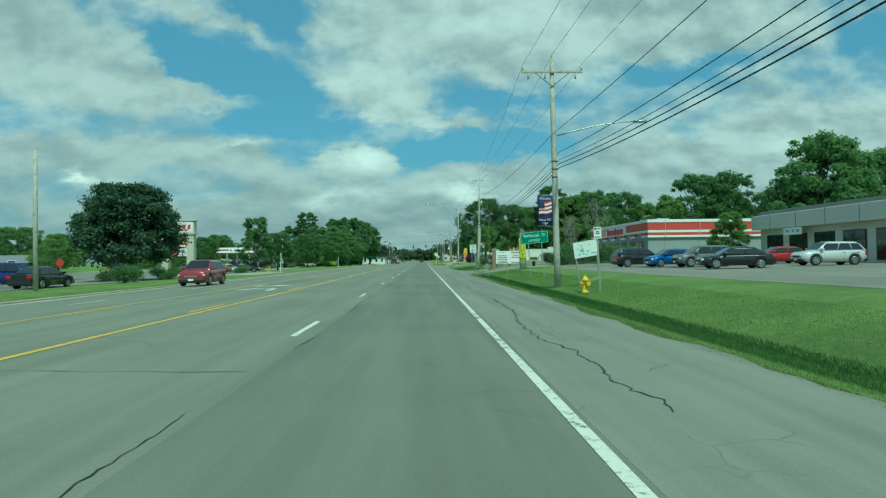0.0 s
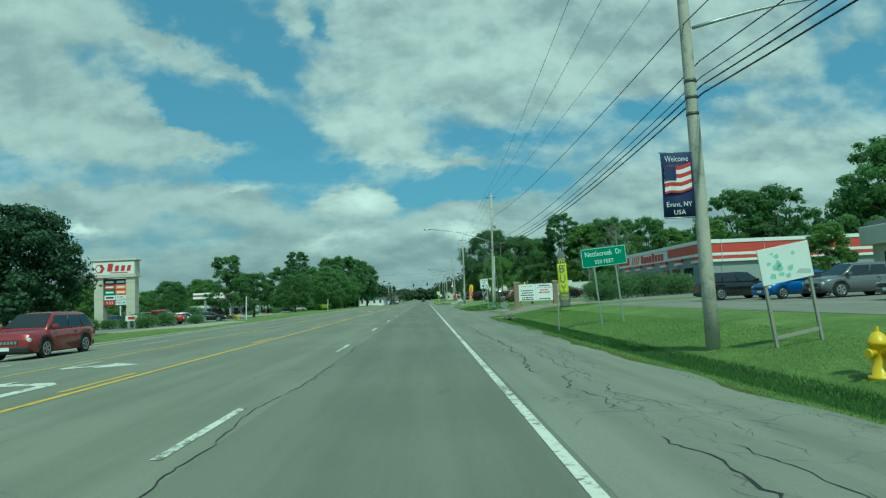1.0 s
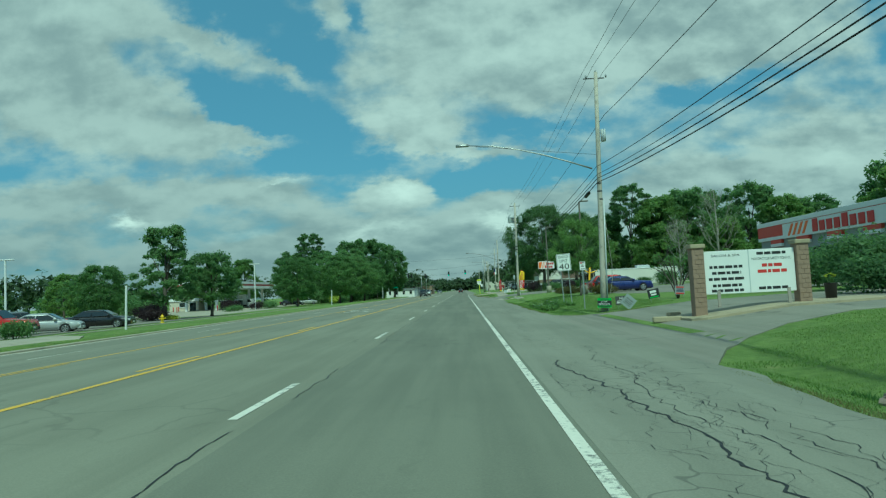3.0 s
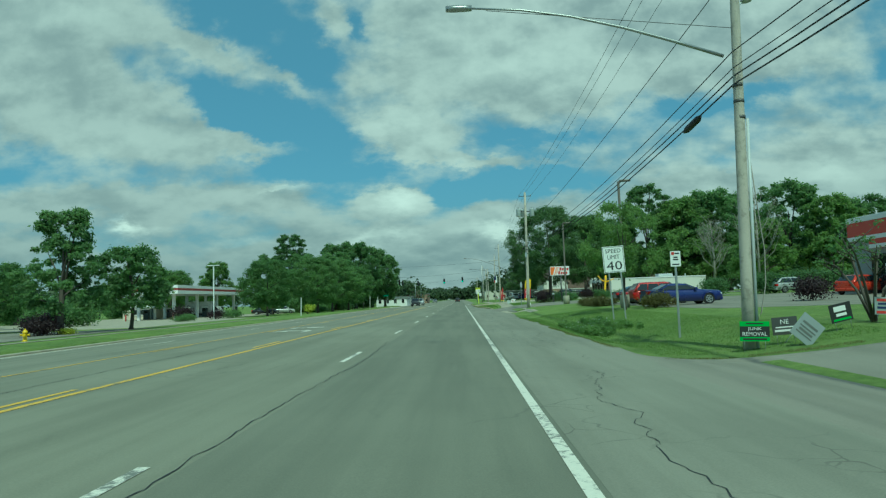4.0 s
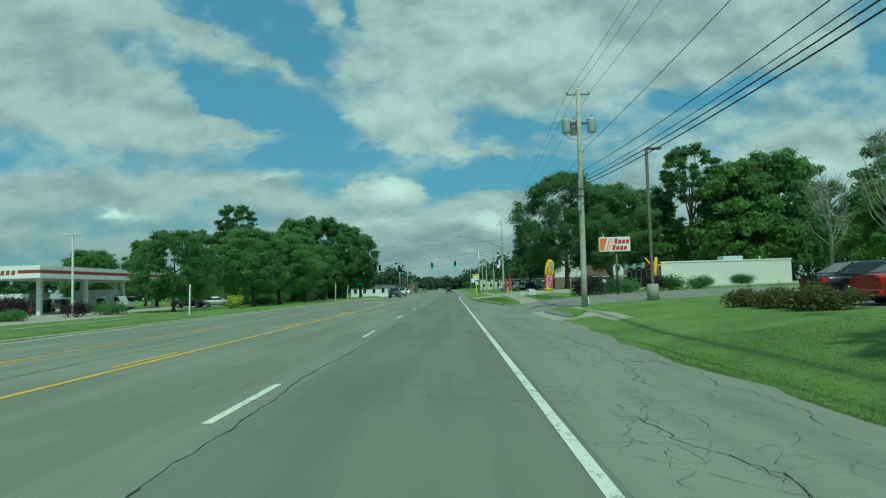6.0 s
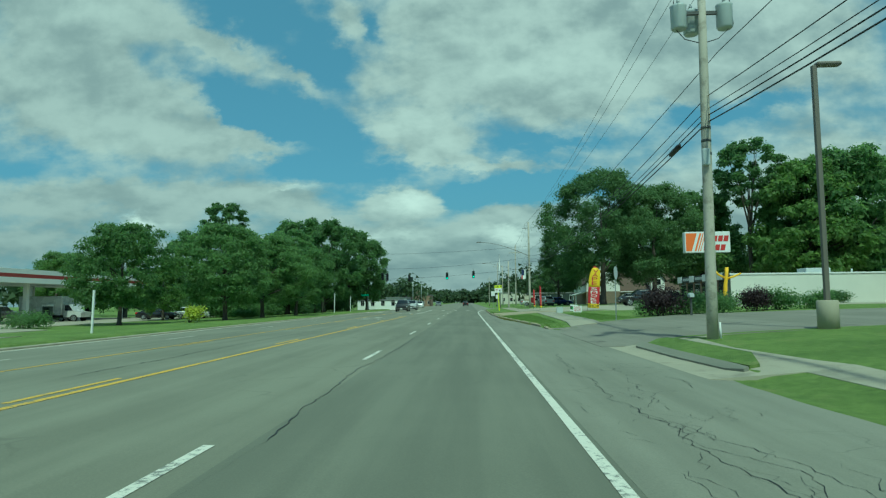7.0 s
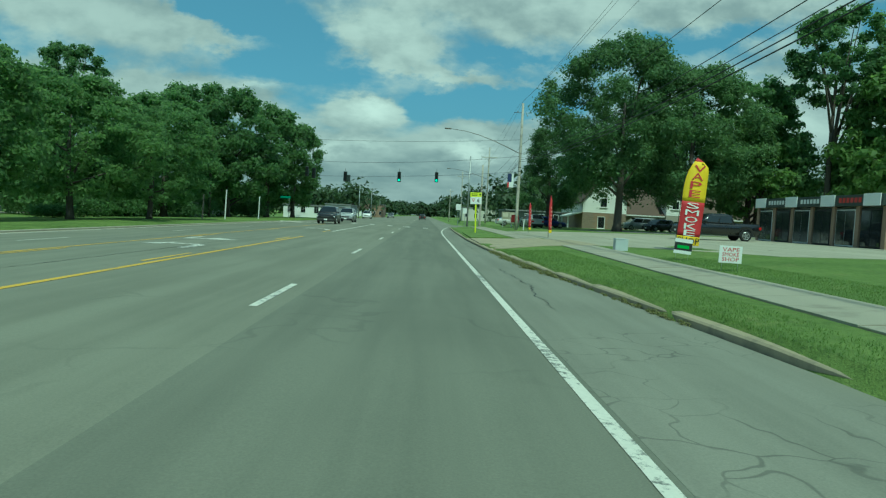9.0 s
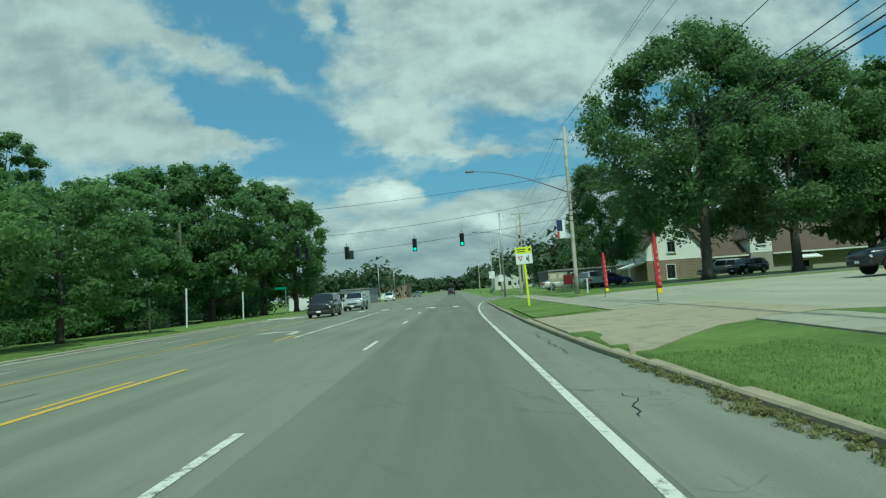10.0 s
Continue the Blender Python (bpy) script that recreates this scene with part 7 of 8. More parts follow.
    if kind == "pickup":
        part("load_bed", Shape().box(-L / 2 + 0.12, -W * 0.8, 1.0, -1.05, W * 0.8, 1.255), PLASTIC, car)
    return car


def park(x, y, heading, kind, colour, label, z=None, group=""):
    c = make_car(kind, colour, label, "pickup_truck" if kind == "pickup" else "car", "pickup truck" if kind == "pickup" else "car")
    c.matrix_basis = pose(x, y, (land_z(x, y) + 0.012) if z is None else z, 0, 0, heading)
    if group:
        tagged(c, group=group)
    return c


BLACK = car_paint("black_car_paint", (0.012, 0.012, 0.014))
BLUE = car_paint("bright_blue_car_paint", (0.015, 0.10, 0.34))
DEEP_BLUE = car_paint("deep_blue_car_paint", (0.012, 0.022, 0.15))
GREY = car_paint("grey_car_paint", (0.14, 0.145, 0.15))
SILVER = car_paint("silver_car_paint", (0.42, 0.43, 0.43))
WHITE = car_paint("white_car_paint", (0.62, 0.62, 0.60))
RED = car_paint("red_car_paint", (0.40, 0.018, 0.015))
MAROON = car_paint("maroon_car_paint", (0.26, 0.03, 0.036))
SCARLET = car_paint("scarlet_car_paint", (0.55, 0.045, 0.02))

park(-14.6, 43.4, -90, "suv", MAROON, "dark red off-road car on the road", road_z(-14.6) + 0.01)
park(19.0, 57.6, 4, "suv", BLACK, "black off-road car parked tail to the lawn", group="cars before the shop")
park(20.2, 53.2, 186, "hatch", BLUE, "bright blue hatchback parked nose to the lawn", group="cars before the shop")
park(21.6, 50.2, 182, "suv", GREY, "grey off-road car parked nose to the lawn", group="cars before the shop")
park(20.6, 43.0, 172, "sedan", BLACK, "black saloon car parked side-on", group="cars before the shop")
park(28.6, 45.6, 178, "suv", WHITE, "white off-road car parked before the shop", group="cars before the shop")
park(30.8, 56, 178, "hatch", RED, "red hatchback parked by the shop wall", group="cars before the shop")
park(15.05, 114.5, 2, "coupe", DEEP_BLUE, "deep blue sports coupe parked at the bushes", group="cars behind the lawn")
park(15.35, 119.9, 2, "suv", RED, "red off-road car parked beside the blue coupe", group="cars behind the lawn")
park(15.9, 123.9, 0, "sedan", RED, "red saloon parked behind the bronze bushes", group="cars behind the lawn")
park(16.0, 127.3, 0, "sedan", BLACK, "dark saloon parked behind the bronze bushes", group="cars behind the lawn")
park(31.0, 121.0, 25, "hatch", SCARLET, "scarlet hatchback parked by the shop", group="cars behind the lawn")
park(32.0, 133.6, 8, "hatch", SILVER, "silver hatchback parked at the back")
park(20.4, 195.2, 180, "pickup", BLACK, "black pickup truck parked before the brick house", group="cars before the house")
park(29.2, 238.4, 184, "van", SILVER, "silver minivan under the oak", group="cars before the house")
park(31.2, 236.5, 205, "suv", BLACK, "black off-road car under the oak", group="cars before the house")
park(13.4, 232.5, 100, "suv", SILVER, "silver car parked near the flags")
park(15.8, 234.5, 10, "sedan", DEEP_BLUE, "dark blue saloon parked near the flags")
park(12.0, 240, 5, "sedan", WHITE, "white saloon parked near the flags")
park(-9.6, 213.6, -90, "suv", BLACK, "black off-road car waiting at the lights", road_z(-9.6) + 0.01)
park(-9.5, 227.8, -90, "suv", SILVER, "silver car waiting at the lights", road_z(-9.5) + 0.01)
park(-1.0, 330, 90, "suv", BLACK, "dark car far down the road", road_z(-1) + 0.01)
park(-10.5, 345, -90, "sedan", GREY, "grey car far down the road", road_z(-10.5) + 0.01)
park(-13.5, 300, -90, "van", WHITE, "white van far down the road", road_z(-13.5) + 0.01)
park(-25.6, 44.5, 87, "sedan", BLACK, "black saloon parked behind the verge")
park(-29.5, 47.5, 0, "pickup", DEEP_BLUE, "dark blue pickup in the car park", group="cars in the west car park")
park(-37, 56, 90, "suv", GREY, "grey off-road car in the car park", group="cars in the west car park")
park(-42, 52, 90, "sedan", SILVER, "silver saloon in the car park", group="cars in the west car park")
park(-30.7, 94.7, 8, "pickup", RED, "bright red pickup truck behind the hedge", group="cars in the west car park")
park(-29.2, 98.3, 20, "sedan", SILVER, "silver saloon behind the hedge", group="cars in the west car park")
park(-28.2, 103.6, 12, "sedan", BLACK, "black saloon at the verge", group="cars in the west car park")
park(-38, 108, 80, "suv", GREY, "grey off-road car in the car park", group="cars in the west car park")
park(-44, 112, 80, "sedan", DEEP_BLUE, "dark blue saloon in the car park", group="cars in the west car park")
park(-50, 110, 80, "suv", BLACK, "black off-road car in the car park", group="cars in the west car park")
park(-57.5, 196, 90, "pickup", GREY, "grey pickup at the fuel pumps")
park(-48.0, 192.2, 2, "van", WHITE, "white delivery van at the fuel pumps")
park(-38.0, 197, 5, "sedan", BLACK, "black saloon leaving the forecourt")
park(-31, 243, 20, "sedan", WHITE, "white saloon parked under the trees")
park(-35, 200, 15, "hatch", SILVER, "silver hatchback parked under the trees")

# box truck at the filling station
bt = thing("box_truck", "white box truck beside the filling station", "truck", pose(-45.6, 191.4, land_z(-45, 190)))
part("box", Shape().box(-5.2, -1.15, 0.75, -0.2, 1.15, 2.9, 0.04), WHITE, bt)
cabp = part("cab", Shape().prism([(-0.1, 0.5), (1.9, 0.5), (1.95, 1.05), (1.1, 1.2), (0.6, 1.95), (-0.1, 1.98)], 1.9, "y", -0.95), WHITE, bt)
part("window", Shape().prism([(0.05, 1.25), (0.95, 1.25), (0.55, 1.85), (0.05, 1.88)], 0.02, "y", -0.975), GLASS, cabp)
part("chassis", Shape().box(-5.1, -0.5, 0.45, 1.7, 0.5, 0.75), PLASTIC, bt)
for x in (-4.0, 1.1):
    for sg in (-1, 1):
        wheel(bt, x, sg * 0.92, 0.40, sg)


# ---- buildings ----
def window_unit(parent, x0, z0, x1, z1, y, mat_trim=TRIM, bars_x=1, sill=True):
    """A window set in a wall that faces -y: frame, panes, glazing bars, sill."""
    w = part("window", Shape().box(x0, y - 0.03, z0, x1, y + 0.05, z0 + 0.06).box(x0, y - 0.03, z1 - 0.06, x1, y + 0.05, z1).box(x0, y - 0.03, z0 + 0.06, x0 + 0.06, y + 0.05, z1 - 0.06).box(x1 - 0.06, y - 0.03, z0 + 0.06, x1, y + 0.05, z1 - 0.06), mat_trim, parent)
    for k in range(bars_x + 1):
        a = x0 + 0.06 + (x1 - x0 - 0.12) * k / (bars_x + 1)
        b = x0 + 0.06 + (x1 - x0 - 0.12) * (k + 1) / (bars_x + 1)
        part("pane", Shape().box(a + 0.012, y - 0.008, z0 + 0.06, b - 0.012, y + 0.03, z1 - 0.06), GLASS, w)
    if sill:
        part("sill", Shape().box(x0 - 0.05, y - 0.09, z0 - 0.06, x1 + 0.05, y - 0.031, z0), mat_trim, w)
    return w


def striped_shop():
    """The low grey shop with its white, red and orange striped fascia."""
    b = thing("shop_building", "low grey shop with a red and white striped fascia", "shop building")
    x0, x1, y0, y1, zg = 32.0, 54.0, 92.5, 124.0, 0.4
    part("wall", Shape().box(x0 + 0.3, y0 + 0.3, zg, x1, y1, 6.3), GREY_WALL, b)
    part("roof", Shape().box(x0 + 0.5, y0 + 0.5, 6.3, x1 - 0.2, y1 - 0.2, 6.42), GREY_ROOF, b)
    for z0, z1, mt, out, lab in ((6.3, 6.72, SIGN_WHITE, 0.08, "white parapet band"), (5.18, 6.298, SIGN_ORANGE_RED, 0.0, "orange-red band"), (4.85, 5.178, SIGN_WHITE, 0.03, "white band"), (4.45, 4.848, SIGN_ORANGE_RED, 0.0, "orange-red band"), (4.15, 4.448, SIGN_WHITE, 0.03, "white band")):
        part("fascia_south", Shape().box(x0 - out, y0 - out, z0, x1, y0 + 0.3, z1, 0.02), mt, b, lab)
        if z1 > 5:
            part("fascia_west", Shape().box(x0 - out, y0 + 0.302, z0, x0 + 0.3, y1, z1, 0.02), mt, b, lab)
        else:
            for k in range(6):
                ya = y0 + 0.6 + k * 5.2
                part("fascia_west", Shape().box(x0 - out, ya, z0, x0 + 0.3, ya + 2.2, z1, 0.02), mt, b, lab)
    for k in range(4):
        xx = x0 + 2.5 + k * 5
        part("panel_joint", Shape().box(xx, y0 + 0.27, zg, xx + 0.04, y0 + 0.299, 4.15), GREY_ROOF, b)
        part("fascia_joint", Shape().box(xx, y0 - 0.12, 4.15, xx + 0.05, y0 - 0.081, 6.7), CAN, b)
    # shop windows in the west wall
    for k in range(7):
        ya = y0 + 3.0 + k * 3.9
        w = part("window", Shape().box(x0 + 0.22, ya, 1.0, x0 + 0.299, ya + 2.6, 3.7), PLASTIC, b)
        for j in range(2):
            part("pane", Shape().box(x0 + 0.19, ya + 0.06 + j * 1.25, 1.06, x0 + 0.218, ya + 1.26 + j * 1.25, 3.62), GLASS, w)
        part("poster", Shape().box(x0 + 0.17, ya + 0.3, 1.5, x0 + 0.188, ya + 0.9, 2.9), SIGN_ORANGE if k % 2 else SIGN_WHITE, w)
    part("pier", Shape().box(x0 + 0.1, y0 + 0.302, zg, x0 + 0.299, y0 + 1.6, 4.15), GREY_WALL, b)
    # slanted stripes and plain letter shapes on the west fascia
    for k in range(4):
        part("logo_stripe", Shape().prism([(117.6 - k * 0.9, 5.05), (117.2 - k * 0.9, 5.05), (116.4 - k * 0.9, 6.15), (116.8 - k * 0.9, 6.15)], 0.04, "x", x0 - 0.06), SIGN_ORANGE, b)
    part("logo_field", Shape().box(x0 - 0.02, 102.6, 4.95, x0 - 0.001, 118.6, 6.25), SIGN_WHITE, b)
    for k in range(8):
        ya = 113.0 - k * 1.15
        part("letter_shape", Shape().box(x0 - 0.10, ya - 0.85, 5.05, x0 - 0.022, ya, 5.95 if k not in (0, 4) else 6.2, 0.03), SIGN_RED, b)
    for k in range(3):
        part("roof_unit", Shape().box(36 + 6 * k, 100 + 5 * k, 6.42, 38 + 6 * k, 102 + 5 * k, 7.3, 0.05), CAN, b)


SIGN_ORANGE_RED = material("orange_red_fascia", (0.52, 0.062, 0.042), 0.5, vary=0.08, scale=0.8)
striped_shop()

# beige shop at the end of the first car park, its front towards the road
b = thing("shop_building", "beige panelled shop with a deep flat awning", "shop building")
part("wall", Shape().box(36.6, 30, 0.4, 60, 70, 5.6), BEIGE_WALL, b)
part("parapet", Shape().box(36.4, 29.8, 5.6, 60.2, 70.2, 6.05, 0.03), GREY_ROOF, b)
part("awning", Shape().box(35.6, 29.8, 4.1, 36.598, 70.1, 5.598, 0.05), BEIGE_WALL, b)
for k in range(9):
    ya = 32 + 4.2 * k
    w = part("window", Shape().box(36.52, ya, 0.9, 36.598, ya + 3.0, 3.5), DARK_TRIM, b)
    for q in range(2):
        part("pane", Shape().box(36.49, ya + 0.08 + q * 1.45, 1.0, 36.518, ya + 1.42 + q * 1.45, 3.4), GLASS, w)
for k in range(8):
    part("panel_joint", Shape().box(35.57, 34 + 4.6 * k, 4.1, 35.598, 34.05 + 4.6 * k, 5.59), GREY_ROOF, b)
sp_ = part("sign_panel", Shape().box(35.5, 60.5, 3.35, 35.58, 63.6, 4.05, 0.02), SIGN_WHITE, b)
for q, wd in enumerate((0.5, 0.35, 0.6)):
    part("print_bar", Shape().box(35.485, 60.9 + 0.85 * q, 3.6, 35.499, 60.9 + 0.85 * q + wd, 3.85), LAWN_GREY, sp_)

# cream shop with a dark glazed front
b = thing("shop_building", "long low cream shop with a dark glazed front", "shop building")
X0, X1, Y0, Y1, ZG = 26.6, 43.6, 186.6, 201.3, 0.75
part("wall", Shape().box(X0 + 0.4, Y0, ZG - 0.3, X1, Y1, 3.85), CREAM_WALL, b)
part("coping", Shape().box(X0 + 0.3, Y0 - 0.08, 3.85, X1 + 0.1, Y1 + 0.05, 4.02, 0.02), TRIM, b)
part("front_wall", Shape().box(X0 + 0.12, Y0 + 0.02, ZG - 0.3, X0 + 0.398, Y1 - 0.02, 3.3), DARK_TRIM, b)
part("fascia", Shape().box(X0 - 0.35, Y0 + 0.01, 3.4, X0 + 0.39, Y1 + 0.1, 4.08, 0.02), DARK_TRIM, b)
for k in range(4):
    ya = Y0 + 0.15 + k * 4.3
    part("fascia_panel", Shape().box(X0 - 0.42, ya, 3.38, X0 - 0.352, ya + 1.5, 4.12, 0.01), SIGN_WHITE, b, "white fascia panel")
for k in range(3):
    ya = Y0 + 1.9 + k * 4.3
    for j in range(6):
        part("print_bar", Shape().box(X0 - 0.365, ya + j * 0.38, 3.60, X0 - 0.352, ya + j * 0.38 + 0.26, 3.90), SIGN_RED if k == 0 else TRIM, b)
for k in range(6):
    ya = Y0 + 0.5 + k * 2.45
    w = part("window", Shape().box(X0 + 0.06, ya, ZG + 0.1, X0 + 0.118, ya + 1.9, 3.2), TRIM if k % 2 else PLASTIC, b)
    part("pane", Shape().box(X0 + 0.03, ya + 0.07, ZG + 0.18, X0 + 0.058, ya + 0.92, 3.12), GLASS, w)
    part("pane", Shape().box(X0 + 0.03, ya + 0.98, ZG + 0.18, X0 + 0.058, ya + 1.83, 3.12), GLASS, w)
for k in range(7):
    part("pier", Shape().box(X0 - 0.02, Y0 + 0.05 + k * 2.43, ZG - 0.3, X0 + 0.118, Y0 + 0.4 + k * 2.43, 3.398), BRICK, b, "brown brick pier")
part("roof_unit", Shape().box(36.4, 190, 4.02, 39.0, 192, 4.62, 0.04), CAN, b)
part("vent_pipe", Shape().tube([(41.2, 190, 4.0), (41.2, 190, 4.5)], 0.09, 10), CAN, b)


def gable(parent, x0, x1, y0, y1, z0, zr, mat_roof, over=0.35, name="roof"):
    """A pitched roof whose ridge runs along y, with eaves."""
    xm = (x0 + x1) / 2
    t = 0.16
    k = (zr - z0) / (xm - x0)
    for sg, xe in ((-1, x0), (1, x1)):
        e = xe + sg * over
        ze = z0 - over * k
        part(name, Shape().prism([(e, ze), (xm, zr), (xm, zr + t), (e, ze + t)], y1 - y0 + 2 * over, "y", y0 - over), mat_roof, parent)


def siding(parent, x0, x1, z0, z1, y, mat, step=0.22, name="siding_board", cut=None):
    """Overlapping boards on a wall that faces -y; cut(z) gives the ends at a height."""
    n = int((z1 - z0) / step)
    for k in range(n):
        z = z0 + k * step
        a, c = cut(z + step * 0.5) if cut else (x0, x1)
        if c - a > 0.1:
            part(name, Shape().rings([[(a, y - 0.03, z), (c, y - 0.03, z), (c, y, z), (a, y, z)], [(a, y - 0.008, z + step), (c, y - 0.008, z + step), (c, y, z + step), (a, y, z + step)]], smooth=False), mat, parent)


h = thing("house", "two-storey house with white siding over brown stone", "house")
hx0, hx1, hy0, hy1 = 17.6, 22.6, 226.5, 238
hxm = (hx0 + hx1) / 2
ridge = 6.9
part("lower_wall", Shape().box(hx0, hy0, 0.5, hx1, hy1, 2.55), BRICK, h)
up = Shape().prism([(hx0, 2.552), (hx1, 2.552), (hx1, 3.9), (hxm, ridge), (hx0, 3.9)], hy1 - hy0, "y", hy0)
part("upper_wall", up, WHITE_WALL, h)
siding(h, hx0, hx1, 2.56, ridge - 0.2, hy0 - 0.002, WHITE_WALL, 0.2, cut=lambda z: (hx0, hx1) if z < 3.9 else (hx0 + (z - 3.9) * 2.5 / 3, hx1 - (z - 3.9) * 2.5 / 3))
gable(h, hx0, hx1, hy0, hy1, 3.9, ridge, BROWN_ROOF)
window_unit(h, 19.35, 0.8, 20.2, 2.15, hy0 - 0.03, TRIM, 1)
window_unit(h, 19.55, 3.2, 20.35, 4.25, hy0 - 0.06, TRIM, 1)
part("porch_roof", Shape().prism([(15.95, 1.95), (17.57, 2.45), (17.57, 2.6), (15.9, 2.08)], 4.0, "y", hy0 + 0.3), WHITE_WALL, h)
for yy in (hy0 + 0.5, hy0 + 3.9):
    part("porch_post", Shape().box(16.05, yy, 0.5, 16.2, yy + 0.15, 1.98), TRIM, h)
part("chimney", Shape().box(17.9, 232, 5, 18.6, 232.7, 7.6, 0.02), BRICK, h)
part("wing_wall", Shape().box(hx1 + 0.02, 228, 0.5, 44, 238, 2.45), WING_WALL, h)
part("wing_roof", Shape().prism([(227.3, 2.4), (233, 5.6), (238.7, 2.4), (238.7, 2.58), (233, 5.8), (227.3, 2.58)], 21.3, "x", hx1 + 0.02), BROWN_ROOF, h)
for gx0, gx1 in ((hx1 + 0.1, 27.3), (29.5, 44)):
    part("gutter", Shape().box(gx0, 227.18, 2.42, gx1, 227.29, 2.56, 0.01), TRIM, h)
part("bay_wall", Shape().box(27.4, 227.1, 0.5, 29.4, 227.998, 2.68), WING_WALL, h)
dorm = part("dormer", Shape().prism([(27.4, 2.682), (29.4, 2.682), (29.4, 4.3), (28.4, 5.5), (27.4, 4.3)], 5.5, "y", 227.1), WHITE_WALL, h)
siding(dorm, 27.4, 29.4, 2.69, 5.3, 227.098, WHITE_WALL, 0.2, cut=lambda z: (27.4, 29.4) if z < 4.3 else (27.4 + (z - 4.3) / 1.2, 29.4 - (z - 4.3) / 1.2))
gable(h, 27.4, 29.4, 227.1, 232.6, 4.3, 5.5, BROWN_ROOF)
window_unit(dorm, 28.0, 3.4, 28.85, 4.35, 227.04, TRIM, 1)
part("awning", Shape().prism([(226.4, 1.85), (227.99, 2.3), (227.99, 2.38), (226.38, 1.95)], 2.0, "x", 31.6), WHITE_WALL, h)
for k in range(2):
    window_unit(h, 23.6 + 2.0 * k, 1.0, 24.6 + 2.0 * k, 2.0, 227.97, TRIM, 1)
window_unit(h, 32.0, 1.0, 33.2, 1.75, 227.97, TRIM, 1)
# courses of stone on the lower front
rr = random.Random(12)
for row in range(7):
    x = hx0
    while x < hx1 - 0.1:
        w = min(rr.uniform(0.4, 0.9), hx1 - x)
        zc = 0.62 + row * 0.27
        if not (zc < 2.25 and zc > 0.5 and (19.2 < x + w and x < 20.35)):
            part("stone", Shape().box(x + 0.015, hy0 - 0.035, zc, x + w - 0.015, hy0 - 0.001, zc + 0.245, 0.02), STONE, h)
        x += w
h.matrix_basis = Matrix.Translation((0, -41.6, -0.15)) @ Matrix.Scale(1.25, 4)


# shopping centre pylon
b = thing("pylon_sign", "cream pylon sign with a white top box and tenant panels", "pylon sign", pose(-33.1, 89.5, -0.35))
b.scale = (0.92, 1.0, 1.0)
for px in (-1.95, 1.72):
    colm = part("column", Shape().box(px - 0.52, -0.5, 0, px + 0.52, 0.5, 5.55, 0.03), STUCCO, b)
    for k in range(6):
        part("groove_band", Shape().box(px - 0.545, -0.525, 0.75 + 0.85 * k, px + 0.545, 0.525, 0.79 + 0.85 * k), BEIGE_WALL, colm)
part("ledge", Shape().box(-2.75, -0.7, 5.55, 2.45, 0.7, 5.75, 0.03), STUCCO, b)
cabn = part("top_box", Shape().box(-2.62, -0.6, 5.75, 2.32, 0.6, 7.35, 0.04), STUCCO, b)
part("face", Shape().box(-2.5, -0.63, 5.88, 2.2, -0.601, 7.22), SIGN_WHITE, cabn)
part("cornice", Shape().box(-2.8, -0.75, 7.35, 2.5, 0.75, 7.52, 0.04), STUCCO, b)
em = part("emblem", Shape().prism([(-2.3, 6.55), (-2.0, 6.1), (-1.45, 6.1), (-1.12, 6.55), (-1.45, 7.0), (-2.0, 7.0)], 0.02, "y", -0.652), SIGN_RED, cabn)
part("notch", Shape().prism([(-2.18, 6.55), (-1.94, 6.2), (-1.74, 6.2), (-1.52, 6.55), (-1.74, 6.9), (-1.94, 6.9)], 0.008, "y", -0.664), SIGN_WHITE, em)
for k, (w, hh) in enumerate(((0.74, 0.84), (0.56, 0.60), (0.54, 0.60), (0.52, 0.60))):
    bx = -0.88 + k * 0.70 + (0.16 if k else 0)
    part("letter_shape", Shape().prism([(bx, 6.24), (bx + w * 0.8, 6.24), (bx + w, 6.24 + hh), (bx + 0.14, 6.24 + hh)], 0.02, "y", -0.652), SIGN_RED, cabn)
part("small_print", Shape().box(-0.5, -0.66, 6.04, 1.5, -0.652, 6.12), SIGN_RED, cabn)
pn = part("tenant_panel", Shape().box(-1.4, -0.32, 2.55, 1.18, 0.32, 5.45, 0.02), DARK_TRIM, b)
for r_ in range(5):
    for c_ in range(2):
        x0 = -1.34 + c_ * 1.27
        z0 = 2.62 + r_ * 0.56
        mt = ((SIGN_RED, SIGN_WHITE), (SIGN_WHITE, SIGN_WHITE), (SIGN_GREEN, SIGN_ORANGE), (SIGN_RED, SIGN_ORANGE), (SIGN_BLACK, SIGN_BLACK))[r_][c_]
        part("tenant_plate", Shape().box(x0, -0.345, z0, x0 + 1.22, -0.321, z0 + 0.5), mt, pn)
        words = {(1, 1): "FUEL", (0, 1): "REGULAR", (0, 0): "3.55"}.get((r_, c_))
        ink = SIGN_BLACK if mt == SIGN_WHITE else SIGN_WHITE
        if words:
            lettering(words, 1.0 if len(words) > 4 else 0.8, 0.26, (x0 + 0.61, -0.349, z0 + 0.25), ink, pn)
        else:
            part("print_bar", Shape().box(x0 + 0.15, -0.352, z0 + 0.16, x0 + 1.05, -0.346, z0 + 0.34), ink, pn)

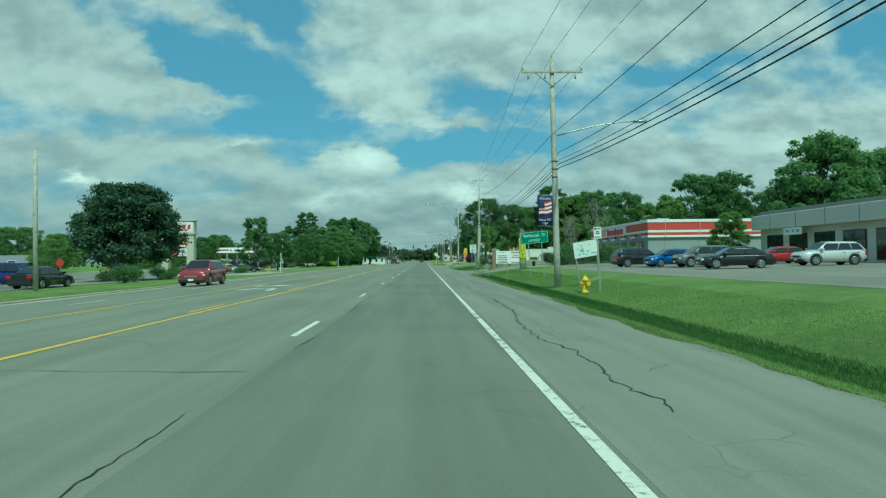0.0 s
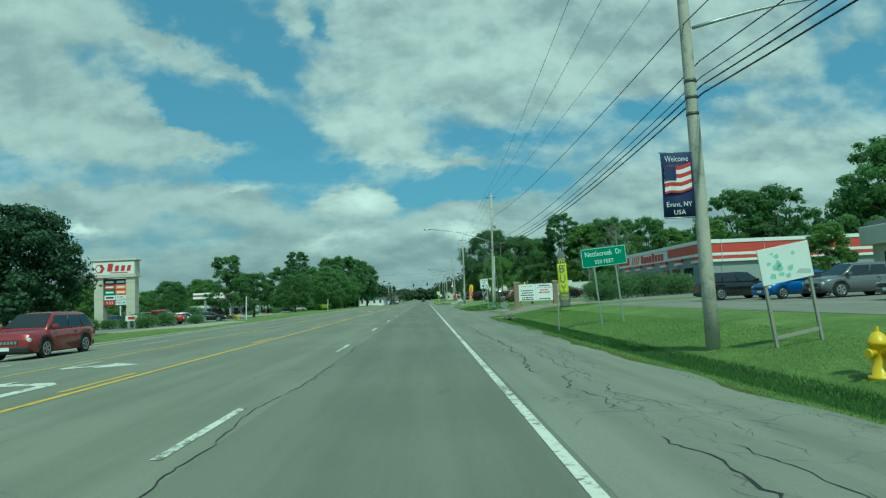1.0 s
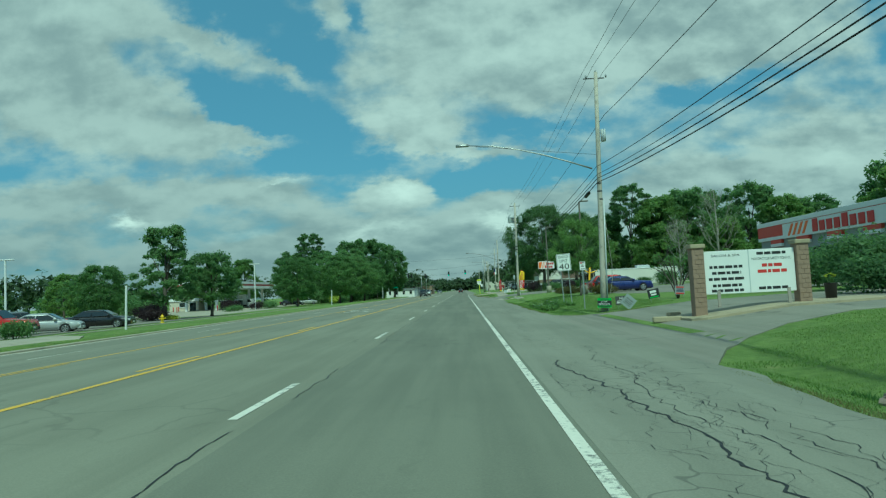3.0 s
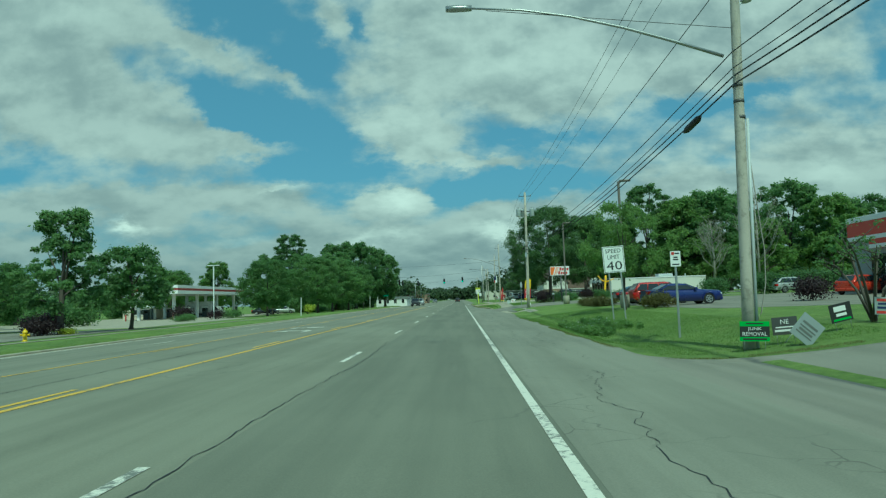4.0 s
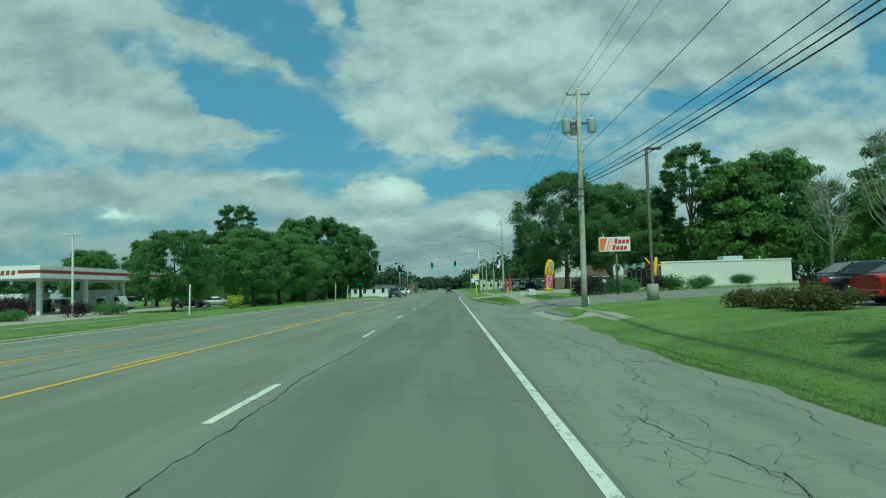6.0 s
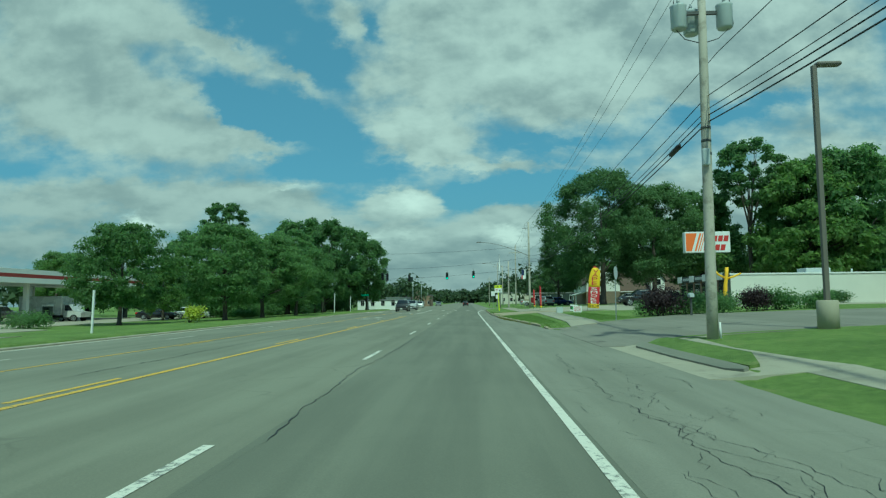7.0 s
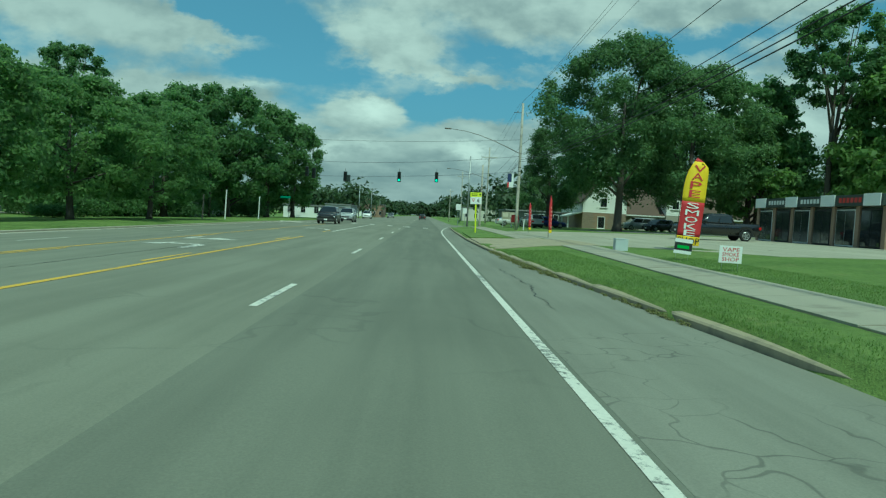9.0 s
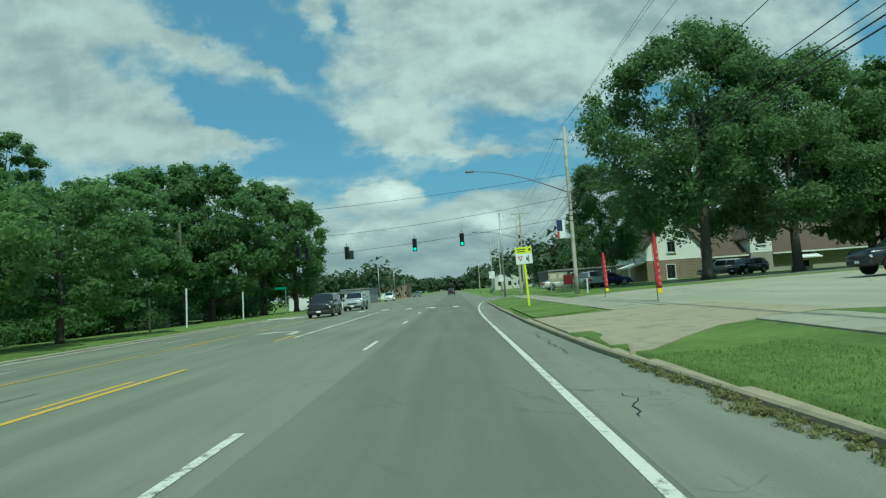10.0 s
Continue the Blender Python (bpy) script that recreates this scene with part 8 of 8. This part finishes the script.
# filling station canopy, pumps and kiosk
CANOPY_RED = material("canopy_red", (0.30, 0.045, 0.04), 0.5, vary=0.08)
c = thing("fuel_canopy", "white flat fuel canopy with a red stripe on columns", "canopy", pose(0, 0, 0))
cx0, cx1, cy0, cy1 = -54.4, -44.8, 173.3, 207.5
part("roof_slab", Shape().box(cx0 + 0.1, cy0 + 0.1, 3.85, cx1 - 0.1, cy1 - 0.1, 4.95), TRIM, c)
for z0, z1, mt in ((3.80, 4.34, WHITE_WALL), (4.342, 4.72, CANOPY_RED), (4.722, 5.2, WHITE_WALL)):
    part("fascia_band", Shape().box(cx0, cy0, z0, cx1, cy0 + 0.098, z1, 0.01), mt, c)
    part("fascia_band", Shape().box(cx1 - 0.098, cy0 + 0.1, z0, cx1, cy1, z1, 0.01), mt, c)
part("logo_field", Shape().box(-51.20, cy0 - 0.012, 3.9, -47.30, cy0 - 0.001, 5.1), WHITE_WALL, c)
part("emblem", Shape().prism([(-50.90, 4.2), (-50.50, 4.2), (-50.25, 4.45), (-50.50, 4.7), (-50.90, 4.7), (-50.70, 4.45)], 0.02, "y", cy0 - 0.034), CANOPY_RED, c)
for k in range(4):
    part("letter_shape", Shape().prism([(-49.80 + 0.6 * k, 4.2), (-49.40 + 0.6 * k, 4.2), (-49.30 + 0.6 * k, 4.7), (-49.70 + 0.6 * k, 4.7)], 0.02, "y", cy0 - 0.034), CANOPY_RED, c)
for k in range(4):
    for px in (-52.4, -46.6):
        part("column", Shape().box(px - 0.22, 176 + 9.4 * k - 0.22, -0.36, px + 0.22, 176 + 9.4 * k + 0.22, 3.85, 0.02), TRIM, c)


def fuel_pump(x, y):
    t = thing("fuel_pump", "white and red fuel pump on the forecourt", "fuel pump", pose(x, y, land_z(x, y)), group="fuel pumps")
    part("cabinet", Shape().box(-0.45, -0.25, 0.15, 0.45, 0.25, 1.75, 0.03), DARK_TRIM, t)
    part("screen", Shape().box(-0.3, -0.27, 1.15, 0.3, -0.251, 1.6), GLASS, t)
    part("top", Shape().box(-0.5, -0.3, 1.75, 0.5, 0.3, 1.95, 0.03), SIGN_WHITE, t)
    part("island", Shape().box(-0.8, -0.6, 0.0, 0.8, 0.6, 0.15, 0.03), CONCRETE, t)


for k in range(4):
    fuel_pump(-52.4, 178.6 + 8 * k)
    fuel_pump(-46.6, 181 + 8 * k)
for k, (x, y) in enumerate(((-57.9, 182.5), (-56.8, 182.5), (-45, 172), (-52.5, 172))):
    t = thing("bollard", "red steel bollard by the pumps", "bollard", pose(x, y, land_z(x, y)), group="forecourt bollards")
    part("post", Shape().tube([(0, 0, 0), (0, 0, 0.95), (0, 0, 1.02)], [0.09, 0.09, 0.05], 10), SIGN_RED, t)
t = thing("kiosk", "small tan kiosk with a white fascia", "kiosk", pose(-57.5, 185.5, -0.4))
part("wall", Shape().box(-2.5, 0, 0, 3.5, 4, 2.1), STUCCO, t)
part("fascia", Shape().box(-2.7, -0.2, 2.1, 3.7, 4.2, 2.65, 0.02), SIGN_WHITE, t)
part("roof", Shape().box(-2.5, 0, 2.65, 3.5, 4, 2.7), GREY_ROOF, t)
window_unit(t, -0.5, 0.9, 1.5, 1.9, -0.03, TRIM, 1)
part("door", Shape().box(2.1, -0.04, 0.0, 3.0, -0.001, 1.95), DARK_TRIM, t)


def plain_house(label, x0, x1, y0, y1, z0, z1, wall, roof, pitched=True, wins=5):
    t = thing("house", label, "house")
    part("wall", Shape().box(x0, y0, z0, x1, y1, z1), wall, t)
    if pitched:
        ym, zr = (y0 + y1) / 2, z1 + (y1 - y0) * 0.28
        part("roof", Shape().prism([(y0 - 0.5, z1 - 0.25), (ym, zr), (y1 + 0.5, z1 - 0.25), (y1 + 0.5, z1 - 0.05), (ym, zr + 0.2), (y0 - 0.5, z1 - 0.05)], x1 - x0 + 0.8, "x", x0 - 0.4), roof, t)
    else:
        part("roof", Shape().box(x0 - 0.15, y0 - 0.15, z1, x1 + 0.15, y1 + 0.15, z1 + 0.25, 0.03), roof, t)
    for k in range(wins):
        a = x0 + (x1 - x0) * (k + 0.3) / wins
        window_unit(t, a, z0 + 1.0, a + (x1 - x0) * 0.38 / wins, z0 + 2.2, y0 - 0.03, TRIM, 1, False)
    return t


plain_house("small open shelter roof in the car park", -49.5, -44.5, 74, 77.5, -0.3, 1.3, DARK_TRIM, GREY_ROOF, True, 2)
plain_house("white flat-roofed workshop beyond the crossing", -24.5, -15.5, 262, 274, -0.3, 1.9, WHITE_WALL, GREY_ROOF, False, 4)
plain_house("grey glazed shop beyond the workshop", -22, -16.5, 292, 306, -0.3, 2.6, GREY_WALL, GREY_ROOF, False, 3)
plain_house("small white house down the road", -23, -18, 350, 360, -0.3, 2.6, WHITE_WALL, BROWN_ROOF, True, 2)
plain_house("brown brick building far down the road", -22, -14.5, 370, 385, -0.3, 4.0, BRICK, GREY_ROOF, False, 4)
plain_house("dark roadside building beyond the side street", 14, 24, 264, 276, 0.5, 3.0, DARK_TRIM, GREY_ROOF, False, 4)
plain_house("low shop far down the road", 10, 20, 330, 345, 0.4, 4.0, BEIGE_WALL, GREY_ROOF, False, 4)
